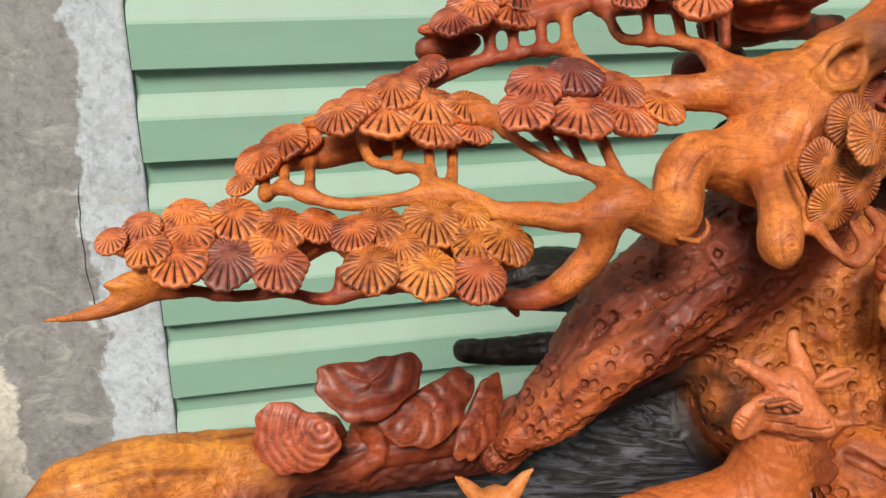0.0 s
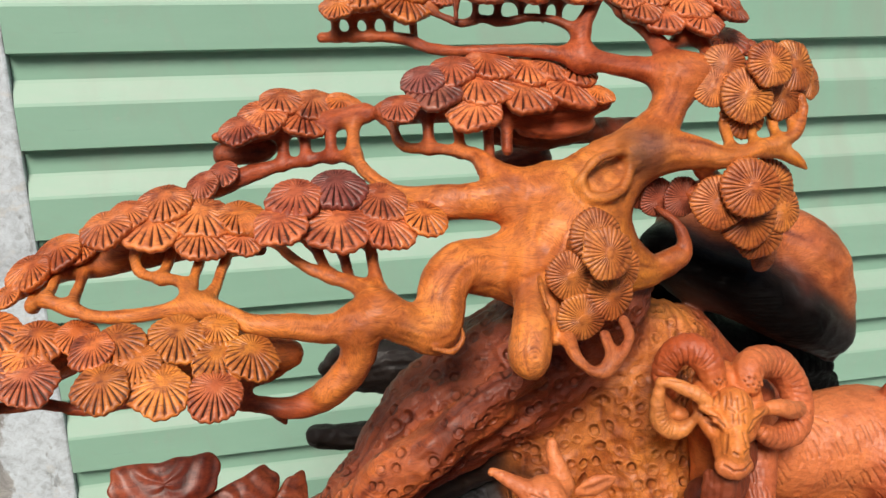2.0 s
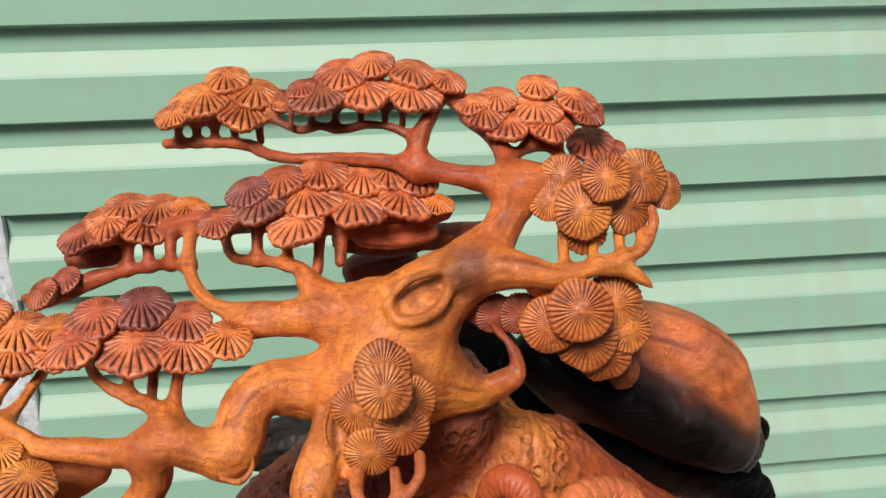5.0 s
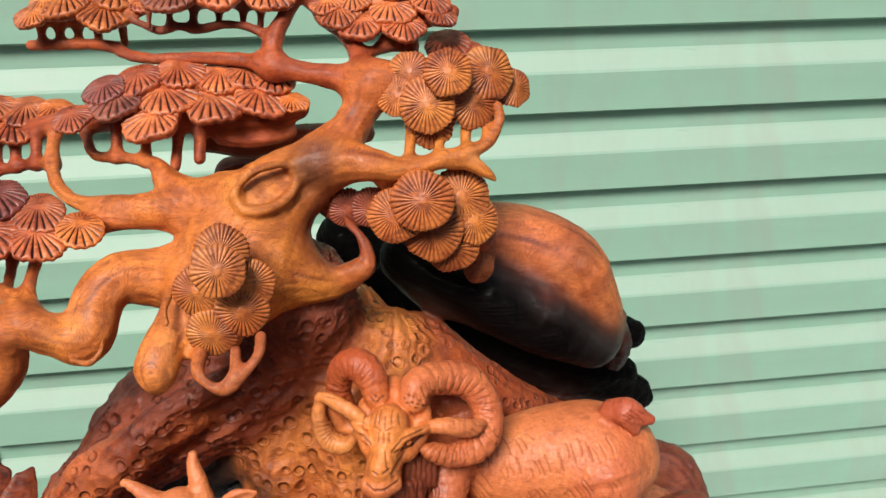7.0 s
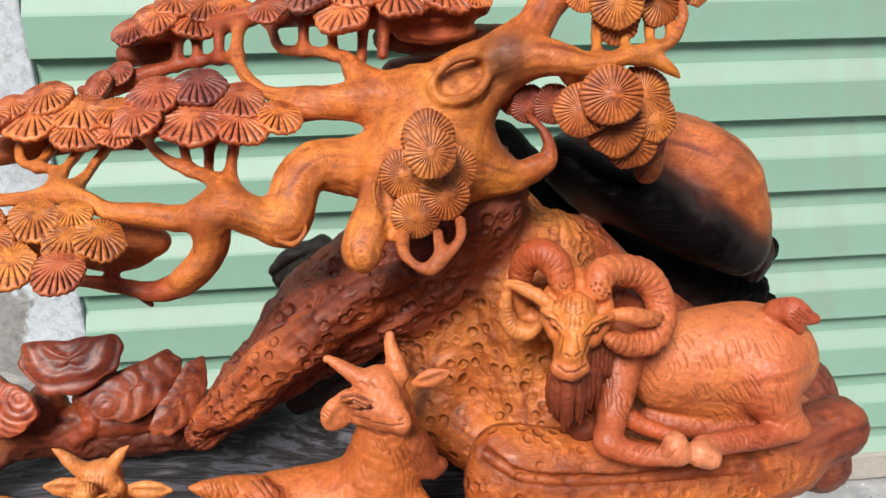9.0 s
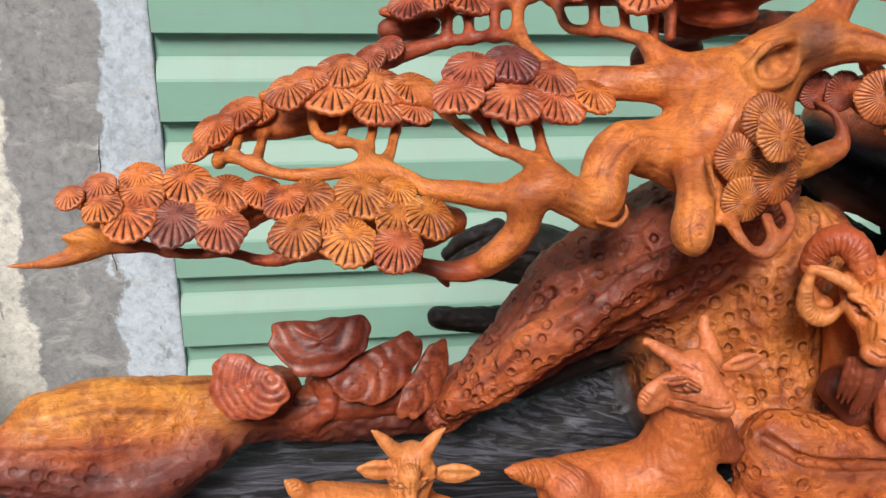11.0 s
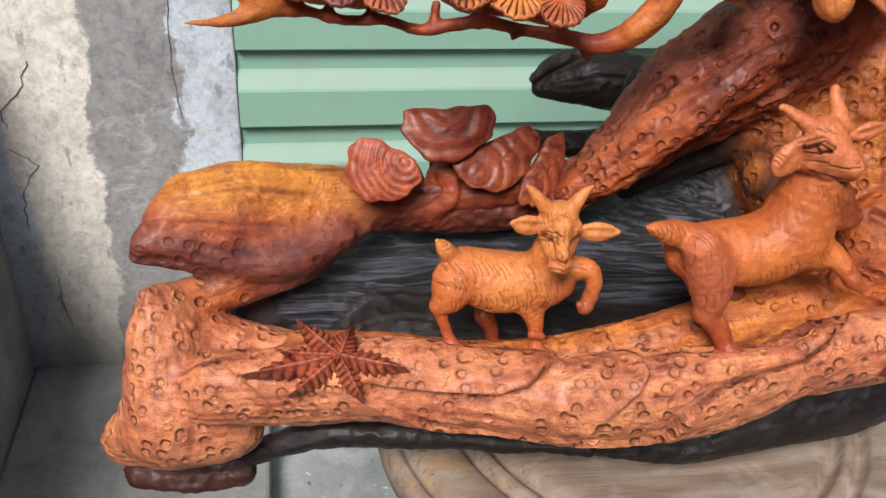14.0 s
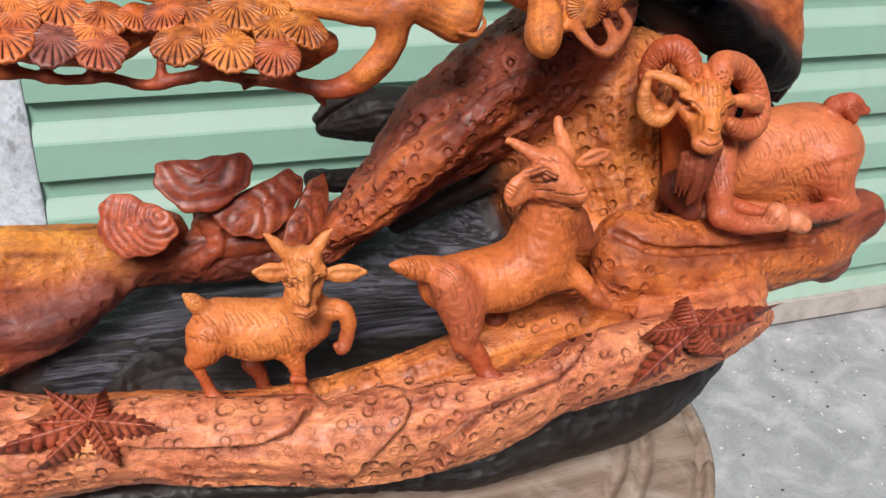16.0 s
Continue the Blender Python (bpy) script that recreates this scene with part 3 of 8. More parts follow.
# roller shutter: courses with a proud flat, a sharp underside and a sloping shoulder
shutter = new("roller_shutter")
tagged(shutter, "pale green painted steel roller shutter, closed, with horizontal ribs", "shutter", kind="structure")
PITCH, WALL_Y = 0.125, 1.256
course = [(0.0, -0.012), (-0.0015, -0.009), (-0.003, 0.002), (-0.006, 0.006), (-0.037, 0.006), (-0.041, 0.004), (-0.064, -0.0105), (-0.068, -0.012), (-0.125, -0.012)]
mesh = None
for k in range(-9, 17):
    top = 0.508 + PITCH * k
    if top < 0.05:
        continue
    if mesh is None:
        bm = bmesh.new()
        xs = [-0.383 + 0.25 * i for i in range(15)]
        prof = [bm_v for bm_v in course]
        rows = [[bm.verts.new((x, WALL_Y + dy, dz)) for x in xs] for dz, dy in prof]
        back = [[bm.verts.new((x, WALL_Y + dy + 0.004, dz)) for x in xs] for dz, dy in prof]
        for r0, r1 in zip(rows, rows[1:]):
            for i in range(len(xs) - 1):
                bm.faces.new((r0[i], r1[i], r1[i + 1], r0[i + 1]))
        for r0, r1 in zip(back, back[1:]):
            for i in range(len(xs) - 1):
                bm.faces.new((r0[i], r0[i + 1], r1[i + 1], r1[i]))
        mesh = bpy.data.meshes.new("slat")
        bm.to_mesh(mesh)
        bm.free()
        mesh.materials.append(STEEL)
    slat = new("slat", mesh)
    slat.parent = shutter
    slat.location = (0, 0, top)
bar_mat = concrete("weathered_bar_paint", (0.42, 0.38, 0.34), (0.5, 0.46, 0.42), (0.3, 0.27, 0.24), 16, 0.6, 0.2)
part("bottom_bar", box_bm((-0.383, 1.236, 0.012), (3.1, 1.27, 0.070), 0.002), bar_mat, shutter, "weathered grey-brown flat bottom bar")

# concrete post beside the shutter, low side wall with a ledge, raised slab
tagged(part("wall_post", box_bm((-1.3, 1.250, -0.05), (-0.384, 1.62, 2.6), 0.004), PLASTER, None), "concrete post with peeling cream plaster and blue-grey paint", "wall", kind="structure")
tagged(part("wall_side", box_bm((-1.3, -0.6, -0.05), (-0.765, 1.249, 0.51), 0.006), SLAB, None), "low grey cement side wall with a flat ledge", "wall", kind="structure")
tagged(part("floor_slab", box_bm((-0.764, 0.1, -0.05), (-0.36, 1.249, 0.055), 0.006), SLAB, None), "raised grey cement slab beside the wall", "floor", kind="structure")
tagged(part("wall_back", box_bm((-0.383, 1.30, -0.05), (3.1, 1.62, 2.7), 0.0), SLAB, None), "plain cement wall behind the shutter", "wall", kind="structure")

# plain unseen walls added behind and beside the camera to cut low sky light
tagged(part("added_wall_front", box_bm((-3.2, -2.9, -0.05), (4.2, -2.7, 2.9), 0.0), SLAB, None), "unseen plain cement wall facing the shutter, added to cut low sky light", "wall", kind="structure")
tagged(part("added_wall_west", box_bm((-3.2, -2.69, -0.05), (-3.0, 1.6, 2.9), 0.0), SLAB, None), "unseen plain cement wall at the side, added to cut low sky light", "wall", kind="structure")
tagged(part("added_wall_east", box_bm((4.0, -2.69, -0.05), (4.2, 1.6, 2.9), 0.0), SLAB, None), "unseen plain cement wall at the side, added to cut low sky light", "wall", kind="structure")
tagged(part("added_wall_north_west", box_bm((-2.99, 1.40, -0.05), (-1.31, 1.6, 2.6), 0.0), SLAB, None), "unseen plain cement wall beside the post, added to cut low sky light", "wall", kind="structure")
tagged(part("added_wall_north_east", box_bm((3.11, 1.30, -0.05), (3.99, 1.6, 2.7), 0.0), SLAB, None), "unseen plain cement wall beside the shutter, added to cut low sky light", "wall", kind="structure")

# cracks in the plaster, a red crate on the ledge and flecks on the floor
CRACK = concrete("crack_shadow", (0.10, 0.098, 0.092), (0.16, 0.155, 0.145), (0.06, 0.06, 0.055), 30)


def crack(name, pts, width, parent):
    """A jagged groove line, a few millimetres wide, lying in the face of a wall."""
    rng = random.Random(len(pts) + round(pts[0][2] * 100))
    bm = bmesh.new()
    line = []
    for a, b in zip(pts, pts[1:]):
        for q in range(6):
            t = q / 6
            line.append([a[i] + t * (b[i] - a[i]) + (rng.uniform(-0.004, 0.004) if i != 1 else 0) for i in range(3)])
    line.append(list(pts[-1]))
    pairs = []
    for q, (x, y, z) in enumerate(line):
        w = width * rng.uniform(0.4, 1.0) * (0.25 if q in (0, len(line) - 1) else 1)
        pairs.append([bm.verts.new((x - w, y, z)), bm.verts.new((x, y - 0.0012, z)), bm.verts.new((x + w, y, z))])
    for r0, r1 in zip(pairs, pairs[1:]):
        bm.faces.new((r0[0], r0[1], r1[1], r1[0]))
        bm.faces.new((r0[1], r0[2], r1[2], r1[1]))
    ob = part(name, bm, CRACK, parent)
    return ob


post = bpy.data.objects["wall_post"]
crack("crack", [(-0.728, 1.249, 0.772), (-0.729, 1.249, 0.677), (-0.734, 1.249, 0.555), (-0.724, 1.249, 0.509)], 0.0012, post)
crack("crack", [(-0.677, 1.249, 0.618), (-0.700, 1.249, 0.565), (-0.731, 1.249, 0.535)], 0.0009, post)
crack("crack", [(-0.736, 1.249, 0.480), (-0.691, 1.249, 0.451), (-0.723, 1.249, 0.401), (-0.723, 1.249, 0.338)], 0.0012, post)
crack("crack", [(-0.695, 1.249, 0.249), (-0.695, 1.249, 0.191), (-0.690, 1.249, 0.137)], 0.0009, post)
crack("crack", [(-0.468, 1.249, 0.734), (-0.480, 1.249, 0.613), (-0.470, 1.249, 0.521)], 0.0007, post)
RED = concrete("faded_red_plastic", (0.42, 0.045, 0.06), (0.50, 0.07, 0.08), (0.30, 0.03, 0.04), 12, 0.45, 0.1)
crate = new("crate")
tagged(crate, "faded red plastic crate standing on the cement ledge", "crate")
for lo, hi in (((-1.05, 1.02, 0.512), (-0.785, 1.03, 0.74)), ((-1.05, 1.21, 0.512), (-0.785, 1.22, 0.74)), ((-0.795, 1.0302, 0.512), (-0.785, 1.2098, 0.74)), ((-1.05, 1.0302, 0.512), (-1.04, 1.2098, 0.74))):
    part("side", box_bm(lo, hi, 0.003), RED, crate)
part("bottom", box_bm((-1.0398, 1.0302, 0.512), (-0.7952, 1.2098, 0.522)), RED, crate)


# chips of plaster and grit lying on the floor
CHIP = concrete("pale_plaster_chip", (0.68, 0.67, 0.64), (0.78, 0.77, 0.74), (0.5, 0.49, 0.46), 40)
GRIT = concrete("dark_grit", (0.06, 0.055, 0.05), (0.10, 0.09, 0.08), (0.03, 0.03, 0.03), 40)
litter_rng = random.Random(5)
spots = [(1.250, 1.196), (1.037, 1.047), (0.993, 1.101), (1.141, 1.093), (0.962, 1.041), (1.096, 1.168), (1.107, 0.985), (1.007, 0.975), (0.716, 0.801), (0.722, 0.828), (1.246, 1.109), (1.330, 1.224), (0.846, 0.948)]
for name, mat, take in (("plaster_chips", CHIP, 0), ("floor_grit", GRIT, 1)):
    bm = bmesh.new()
    for x, y in spots:
        for q in range(3):
            n_c = litter_rng.randrange(5, 8)
            r = litter_rng.uniform(0.0018, 0.0045) * (1.5 if q == 0 else 0.6)
            cx, cy = (x, y) if q == 0 and (round(x * 1000) % 2 == take) else (x + litter_rng.uniform(-0.12, 0.12), y + litter_rng.uniform(-0.12, 0.12))
            rim = [bm.verts.new((cx + r * litter_rng.uniform(0.6, 1.2) * math.cos(a * math.tau / n_c), cy + 0.7 * r * math.sin(a * math.tau / n_c), -0.0005)) for a in range(n_c)]
            peak = bm.verts.new((cx, cy, r * litter_rng.uniform(0.3, 0.7)))
            for a in range(n_c):
                bm.faces.new((rim[a], rim[(a + 1) % n_c], peak))
    tagged(part(name, bm, mat, None), "scattered %s on the concrete floor" % name.replace("_", " "), "litter", kind="stuff")


# ---- round stool ----
stool = new("round_stool")
stool.location = (0.034, 0.579, 0.04)
tagged(stool, "round worn wooden stool with turned rings on its seat", "stool")
SEAT_Z = 0.480
prof = [(0.0, 0.425), (0.20, 0.425), (0.262, 0.432), (0.273, 0.440), (0.2755, 0.455), (0.273, 0.470), (0.266, 0.4765), (0.262, 0.4745), (0.258, 0.468), (0.253, 0.4745), (0.247, 0.480), (0.215, 0.480), (0.211, 0.477), (0.207, 0.467), (0.202, 0.467), (0.198, 0.476), (0.192, 0.478), (0.188, 0.475), (0.184, 0.466), (0.178, 0.466), (0.173, 0.475), (0.166, 0.478), (0.150, 0.476), (0.10, 0.474), (0.0, 0.474)]
part("seat", lathe(prof[1:-1], 96, (0, 0)), STOOL, stool, smooth=True)
body = [(0.19, 0.0), (0.20, 0.02), (0.19, 0.05), (0.15, 0.12), (0.14, 0.22), (0.15, 0.32), (0.18, 0.39), (0.20, 0.4249)]
part("pedestal", lathe(body, 64, (0, 0)), STOOL, stool, smooth=True)

# ---- the carving ----
carving = new("wood_carving")
tagged(carving, "carved root wood with goats under a pine, on a stool", "sculpture")
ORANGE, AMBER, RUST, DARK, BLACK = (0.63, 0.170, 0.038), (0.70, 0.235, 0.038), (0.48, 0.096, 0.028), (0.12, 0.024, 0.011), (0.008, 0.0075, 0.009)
# PINK has the sky's pale sheen on the ledge mixed into its colour
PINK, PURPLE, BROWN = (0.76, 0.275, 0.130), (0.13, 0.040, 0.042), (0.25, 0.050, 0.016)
# the darkest black paints in the deep shade of cavern and boulder underside
TAN, CHAR, SHADE_BLACK, HONEY, FLESH = (0.72, 0.222, 0.046), (0.022, 0.013, 0.010), (0.0035, 0.0032, 0.0035), (0.62, 0.195, 0.046), (0.68, 0.205, 0.070)

base = Clay(0.0016)
# front ledge, a thick steep-faced slab running from the foot to the tip
base.stroke([(-0.3660, 0.4740, 0.6441, 0.0318), (-0.3278, 0.4680, 0.6493, 0.0326), (-0.2855, 0.4620, 0.6564, 0.0342), (-0.2398, 0.4500, 0.6628, 0.0339), (-0.1900, 0.4380, 0.6599, 0.0356), (-0.1405, 0.4260, 0.6593, 0.0364), (-0.0936, 0.4200, 0.6581, 0.0382), (-0.0460, 0.4160, 0.6596, 0.0385), (0.0012, 0.4130, 0.6676, 0.0342), (0.0412, 0.4080, 0.6812, 0.0264), (0.0773, 0.4060, 0.6964, 0.0211)], PINK, 0.01, pit=1.0, flat=(1, 1.3, 1))
base.stroke([(0.0779, 0.4120, 0.6923, 0.0286), (0.1270, 0.4120, 0.7000, 0.0299), (0.1835, 0.4120, 0.7057, 0.0259), (0.2343, 0.4220, 0.7044, 0.0181), (0.2644, 0.4300, 0.7028, 0.0088)], PINK, 0.012, pit=0.9, flat=(1, 1.2, 1))
# shelf behind its edge, where the goats stand
base.stroke([(-0.3084, 0.4920, 0.6665, 0.0123), (-0.2535, 0.4870, 0.6652, 0.0134), (-0.2018, 0.4800, 0.6569, 0.0155), (-0.1527, 0.4740, 0.6529, 0.0166), (-0.1065, 0.4700, 0.6561, 0.0177), (-0.0585, 0.4700, 0.6644, 0.0189), (-0.0094, 0.4700, 0.6729, 0.0219), (0.0418, 0.4720, 0.6813, 0.0261), (0.0955, 0.4760, 0.6884, 0.0295), (0.1465, 0.4800, 0.6906, 0.0301)], (0.62, 0.19, 0.045), 0.012, pit=0.8)
# flared foot, cut flat at its left end
base.stroke([(-0.4147, 0.5300, 0.6861, 0.0167), (-0.4131, 0.5150, 0.6644, 0.0263), (-0.4107, 0.5050, 0.6384, 0.0337), (-0.4082, 0.4940, 0.6127, 0.0392), (-0.4148, 0.4960, 0.6007, 0.0378)], PINK, 0.012, pit=1.0)
base.stroke([(-0.4642, 0.5080, 0.5696, 0.0065), (-0.4521, 0.5020, 0.5615, 0.0079), (-0.4179, 0.4950, 0.5615, 0.0079), (-0.3811, 0.4880, 0.5677, 0.0078)], (0.50, 0.16, 0.07), 0.008, pit=0.5, rg=2.0)
base.stroke([(-0.3986, 0.5350, 0.6534, 0.0236), (-0.3549, 0.5250, 0.6378, 0.0253), (-0.3055, 0.5150, 0.6302, 0.0240), (-0.2602, 0.5050, 0.6288, 0.0222)], PINK, 0.015, pit=0.8)
base.stroke([(-0.4132, 0.5600, 0.6615, 0.0185), (-0.3786, 0.5650, 0.6746, 0.0130), (-0.3494, 0.5780, 0.6707, 0.0095)], (0.36, 0.095, 0.05), 0.015, pit=0.8)
base.stroke([(-0.4214, 0.5220, 0.7008, 0.0077), (-0.4250, 0.5160, 0.6863, 0.0095), (-0.4288, 0.5100, 0.6695, 0.0113)], PINK, 0.008, pit=0.8)
base.stroke([(-0.4456, 0.5050, 0.5769, 0.0212), (-0.4063, 0.4900, 0.5848, 0.0236), (-0.3717, 0.4800, 0.5994, 0.0250), (-0.3567, 0.4820, 0.5947, 0.0180)], PINK, 0.012, pit=0.8)
base.stroke([(-0.4464, 0.5120, 0.5256, 0.0125), (-0.4089, 0.5060, 0.5234, 0.0125), (-0.3639, 0.5040, 0.5271, 0.0126)], (0.07, 0.018, 0.010), 0.003, rg=2.0)
# underside below the edge of the ledge, its shade painted in as near-black
base.stroke([(-0.3506, 0.5000, 0.5511, 0.0105), (-0.2985, 0.4920, 0.5741, 0.0122), (-0.2343, 0.4780, 0.5810, 0.0121), (-0.1794, 0.4660, 0.5805, 0.0093), (-0.1240, 0.4560, 0.5793, 0.0075), (-0.0763, 0.4500, 0.5736, 0.0057)], (0.014, 0.010, 0.009), 0.003)
base.stroke([(-0.0746, 0.4550, 0.5724, 0.0066), (0.0123, 0.4620, 0.5561, 0.0148), (0.0633, 0.4640, 0.5677, 0.0198), (0.1247, 0.4660, 0.5825, 0.0229), (0.1859, 0.4680, 0.6002, 0.0230)], (0.014, 0.010, 0.009), 0.003)
# belly of the log, resting on the stool, in the same painted-shade near-black
base.stroke([(-0.22, 0.56, 0.600, 0.055), (-0.06, 0.535, 0.582, 0.063), (0.08, 0.515, 0.580, 0.063), (0.20, 0.51, 0.602, 0.060), (0.27, 0.525, 0.645, 0.045)], (0.014, 0.010, 0.009), 0.012)
# burnt hollow
base.stroke([(-0.333, 0.602, 0.629, 0.0359), (-0.219, 0.617, 0.622, 0.0509), (-0.080, 0.627, 0.625, 0.0612), (0.050, 0.632, 0.666, 0.0616), (0.112, 0.632, 0.714, 0.0551)], BLACK, 0.03, rg=0.4)
base.stroke([(0.037, 0.627, 0.623, 0.0570), (0.123, 0.627, 0.651, 0.0628), (0.183, 0.627, 0.707, 0.0615), (0.185, 0.627, 0.768, 0.0485)], BLACK, 0.03, rg=0.4)
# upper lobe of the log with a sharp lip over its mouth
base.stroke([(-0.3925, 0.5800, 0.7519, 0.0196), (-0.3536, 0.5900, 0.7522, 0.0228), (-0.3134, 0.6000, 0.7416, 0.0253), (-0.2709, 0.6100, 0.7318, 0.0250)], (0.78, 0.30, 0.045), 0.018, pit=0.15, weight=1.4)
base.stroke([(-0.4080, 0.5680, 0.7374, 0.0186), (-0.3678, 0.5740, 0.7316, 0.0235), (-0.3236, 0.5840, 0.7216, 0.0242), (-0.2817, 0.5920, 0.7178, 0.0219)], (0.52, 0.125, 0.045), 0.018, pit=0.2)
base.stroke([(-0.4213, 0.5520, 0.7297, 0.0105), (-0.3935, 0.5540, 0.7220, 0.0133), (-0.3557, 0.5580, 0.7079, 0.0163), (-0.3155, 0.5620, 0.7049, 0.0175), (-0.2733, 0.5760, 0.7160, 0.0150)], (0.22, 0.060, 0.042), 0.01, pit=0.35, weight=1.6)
base.stroke([(-0.4304, 0.5480, 0.7198, 0.0044), (-0.4063, 0.5460, 0.7152, 0.0048), (-0.3816, 0.5480, 0.7062, 0.0053)], PURPLE, 0.003, pit=0.5)
base.stroke([(-0.4229, 0.5530, 0.7419, 0.0043), (-0.4292, 0.5490, 0.7269, 0.0039)], (0.40, 0.10, 0.05), 0.006, pit=0.4)
base.stroke([(-0.2516, 0.6100, 0.7200, 0.0195), (-0.2109, 0.6200, 0.7155, 0.0189), (-0.1708, 0.6200, 0.7226, 0.0180), (-0.1209, 0.6150, 0.7264, 0.0150)], DARK, 0.02, pit=0.1, rg=1.3)
base.stroke([(-0.2712, 0.6060, 0.7340, 0.0172), (-0.2424, 0.6060, 0.7341, 0.0173), (-0.2037, 0.6040, 0.7316, 0.0146), (-0.1598, 0.6020, 0.7350, 0.0137), (-0.1257, 0.6000, 0.7405, 0.0127)], BROWN, 0.015, rg=1.5)
base.stroke([(-0.2533, 0.5900, 0.7177, 0.0067), (-0.2779, 0.5800, 0.6998, 0.0076), (-0.3068, 0.5660, 0.6868, 0.0080), (-0.3439, 0.5560, 0.6799, 0.0083), (-0.3709, 0.5500, 0.6773, 0.0073)], (0.32, 0.085, 0.05), 0.008, pit=0.9)
base.stroke([(-0.3371, 0.6250, 0.6378, 0.0231), (-0.2696, 0.6400, 0.6396, 0.0327), (-0.1831, 0.6500, 0.6509, 0.0377), (-0.1071, 0.6500, 0.6664, 0.0336), (-0.0417, 0.6500, 0.6826, 0.0299)], BLACK, 0.012, rg=0.4)
base.stroke([(-0.3614, 0.5520, 0.6865, 0.0119), (-0.3925, 0.5450, 0.6794, 0.0154), (-0.4145, 0.5420, 0.6747, 0.0144)], ORANGE, 0.015, pit=0.9)
base.stroke([(-0.337, 0.497, 0.699, 0.0026), (-0.282, 0.512, 0.689, 0.0090), (-0.180, 0.527, 0.690, 0.0259), (-0.066, 0.537, 0.701, 0.0310), (0.037, 0.557, 0.740, 0.0227), (0.095, 0.572, 0.777, 0.0139)], BLACK, 0.012, cut=True, rg=0.4)
# mouth between lobe and foot
base.stroke([(-0.4394, 0.5000, 0.7334, 0.0057), (-0.4228, 0.5150, 0.7243, 0.0050), (-0.3994, 0.5200, 0.7196, 0.0051), (-0.3754, 0.5320, 0.7081, 0.0017)], BLACK, 0.003, cut=True)
# diagonal trunk, ridged
base.stroke([(-0.087, 0.582, 0.734, 0.0138), (-0.040, 0.582, 0.779, 0.0247), (0.016, 0.597, 0.823, 0.0410), (0.075, 0.602, 0.858, 0.0498), (0.122, 0.597, 0.899, 0.0468), (0.134, 0.582, 0.936, 0.0389)], (0.28, 0.060, 0.025), 0.02, 1.0, rg=2.4)
base.stroke([(-0.085, 0.562, 0.754, 0.0091), (-0.046, 0.557, 0.784, 0.0148), (-0.024, 0.552, 0.811, 0.0175), (0.010, 0.550, 0.835, 0.0160), (0.050, 0.552, 0.862, 0.0130)], (0.58, 0.150, 0.045), 0.014, 1.0, rg=2.0)
base.stroke([(-0.006, 0.547, 0.822, 0.0104), (0.018, 0.542, 0.854, 0.0118), (0.040, 0.542, 0.876, 0.0109), (0.076, 0.547, 0.890, 0.0087)], (0.24, 0.050, 0.021), 0.012, 0.9, rg=2.4)
# dark stubs behind
base.stroke([(-0.0333, 0.8380, 0.7355, 0.0094), (-0.0073, 0.8360, 0.7407, 0.0206), (0.0304, 0.8340, 0.7464, 0.0313), (0.0744, 0.8260, 0.7425, 0.0326), (0.0814, 0.7600, 0.7439, 0.0326)], CHAR, 0.006, rg=1.2)
base.stroke([(-0.0428, 0.8380, 0.7455, 0.0050), (-0.0195, 0.8380, 0.7648, 0.0074), (0.0113, 0.8380, 0.7743, 0.0099)], CHAR, 0.004, rg=1.6)
base.stroke([(-0.0534, 0.8000, 0.6907, 0.0121), (-0.0154, 0.8000, 0.6854, 0.0134), (0.0357, 0.8000, 0.6824, 0.0160), (0.0711, 0.7600, 0.6967, 0.0178)], CHAR, 0.006, rg=1.2)
# mound behind the lying ram
base.stroke([(0.200, 0.595, 0.874, 0.0332), (0.176, 0.585, 0.844, 0.0465), (0.180, 0.572, 0.797, 0.0438), (0.184, 0.542, 0.748, 0.0335)], HONEY, 0.025, 1.0, rg=2.0)
base.stroke([(0.228, 0.605, 0.863, 0.0299), (0.286, 0.615, 0.802, 0.0317), (0.371, 0.645, 0.713, 0.0450)], RUST, 0.02, 0.6)
base.stroke([(0.164, 0.630, 0.885, 0.0329), (0.144, 0.620, 0.844, 0.0389), (0.120, 0.595, 0.805, 0.0385), (0.111, 0.585, 0.768, 0.0332)], HONEY, 0.02, 1.0, rg=2.0)
# ground under the ram
base.stroke([(0.143, 0.482, 0.766, 0.0226), (0.234, 0.472, 0.749, 0.0220), (0.324, 0.482, 0.728, 0.0259), (0.385, 0.505, 0.716, 0.0250)], ORANGE, 0.02, 0.5)
base.stroke([(0.115, 0.570, 0.744, 0.0283), (0.145, 0.545, 0.731, 0.0297), (0.187, 0.515, 0.729, 0.0225)], ORANGE, 0.02, 0.9)
base.stroke([(0.142, 0.472, 0.742, 0.0261), (0.240, 0.462, 0.722, 0.0257)], ORANGE, 0.02, 1.0)
# rump of rock beside the lying ram
base.stroke([(0.4249, 0.6100, 0.7302, 0.0229), (0.4491, 0.6050, 0.7191, 0.0240), (0.4582, 0.5950, 0.6871, 0.0263), (0.4627, 0.5800, 0.6524, 0.0290)], (0.26, 0.065, 0.032), 0.02, rg=1.2)
base.stroke([(0.238, 0.560, 0.734, 0.0239), (0.318, 0.560, 0.724, 0.0253), (0.411, 0.560, 0.719, 0.0247)], PINK, 0.015, 0.2)
# slope between the ram and the ledge
base.stroke([(0.1580, 0.4780, 0.7582, 0.0247), (0.2158, 0.4760, 0.7405, 0.0284), (0.2769, 0.4820, 0.7228, 0.0235), (0.3181, 0.4900, 0.7063, 0.0127)], (0.60, 0.165, 0.045), 0.018, pit=0.9)
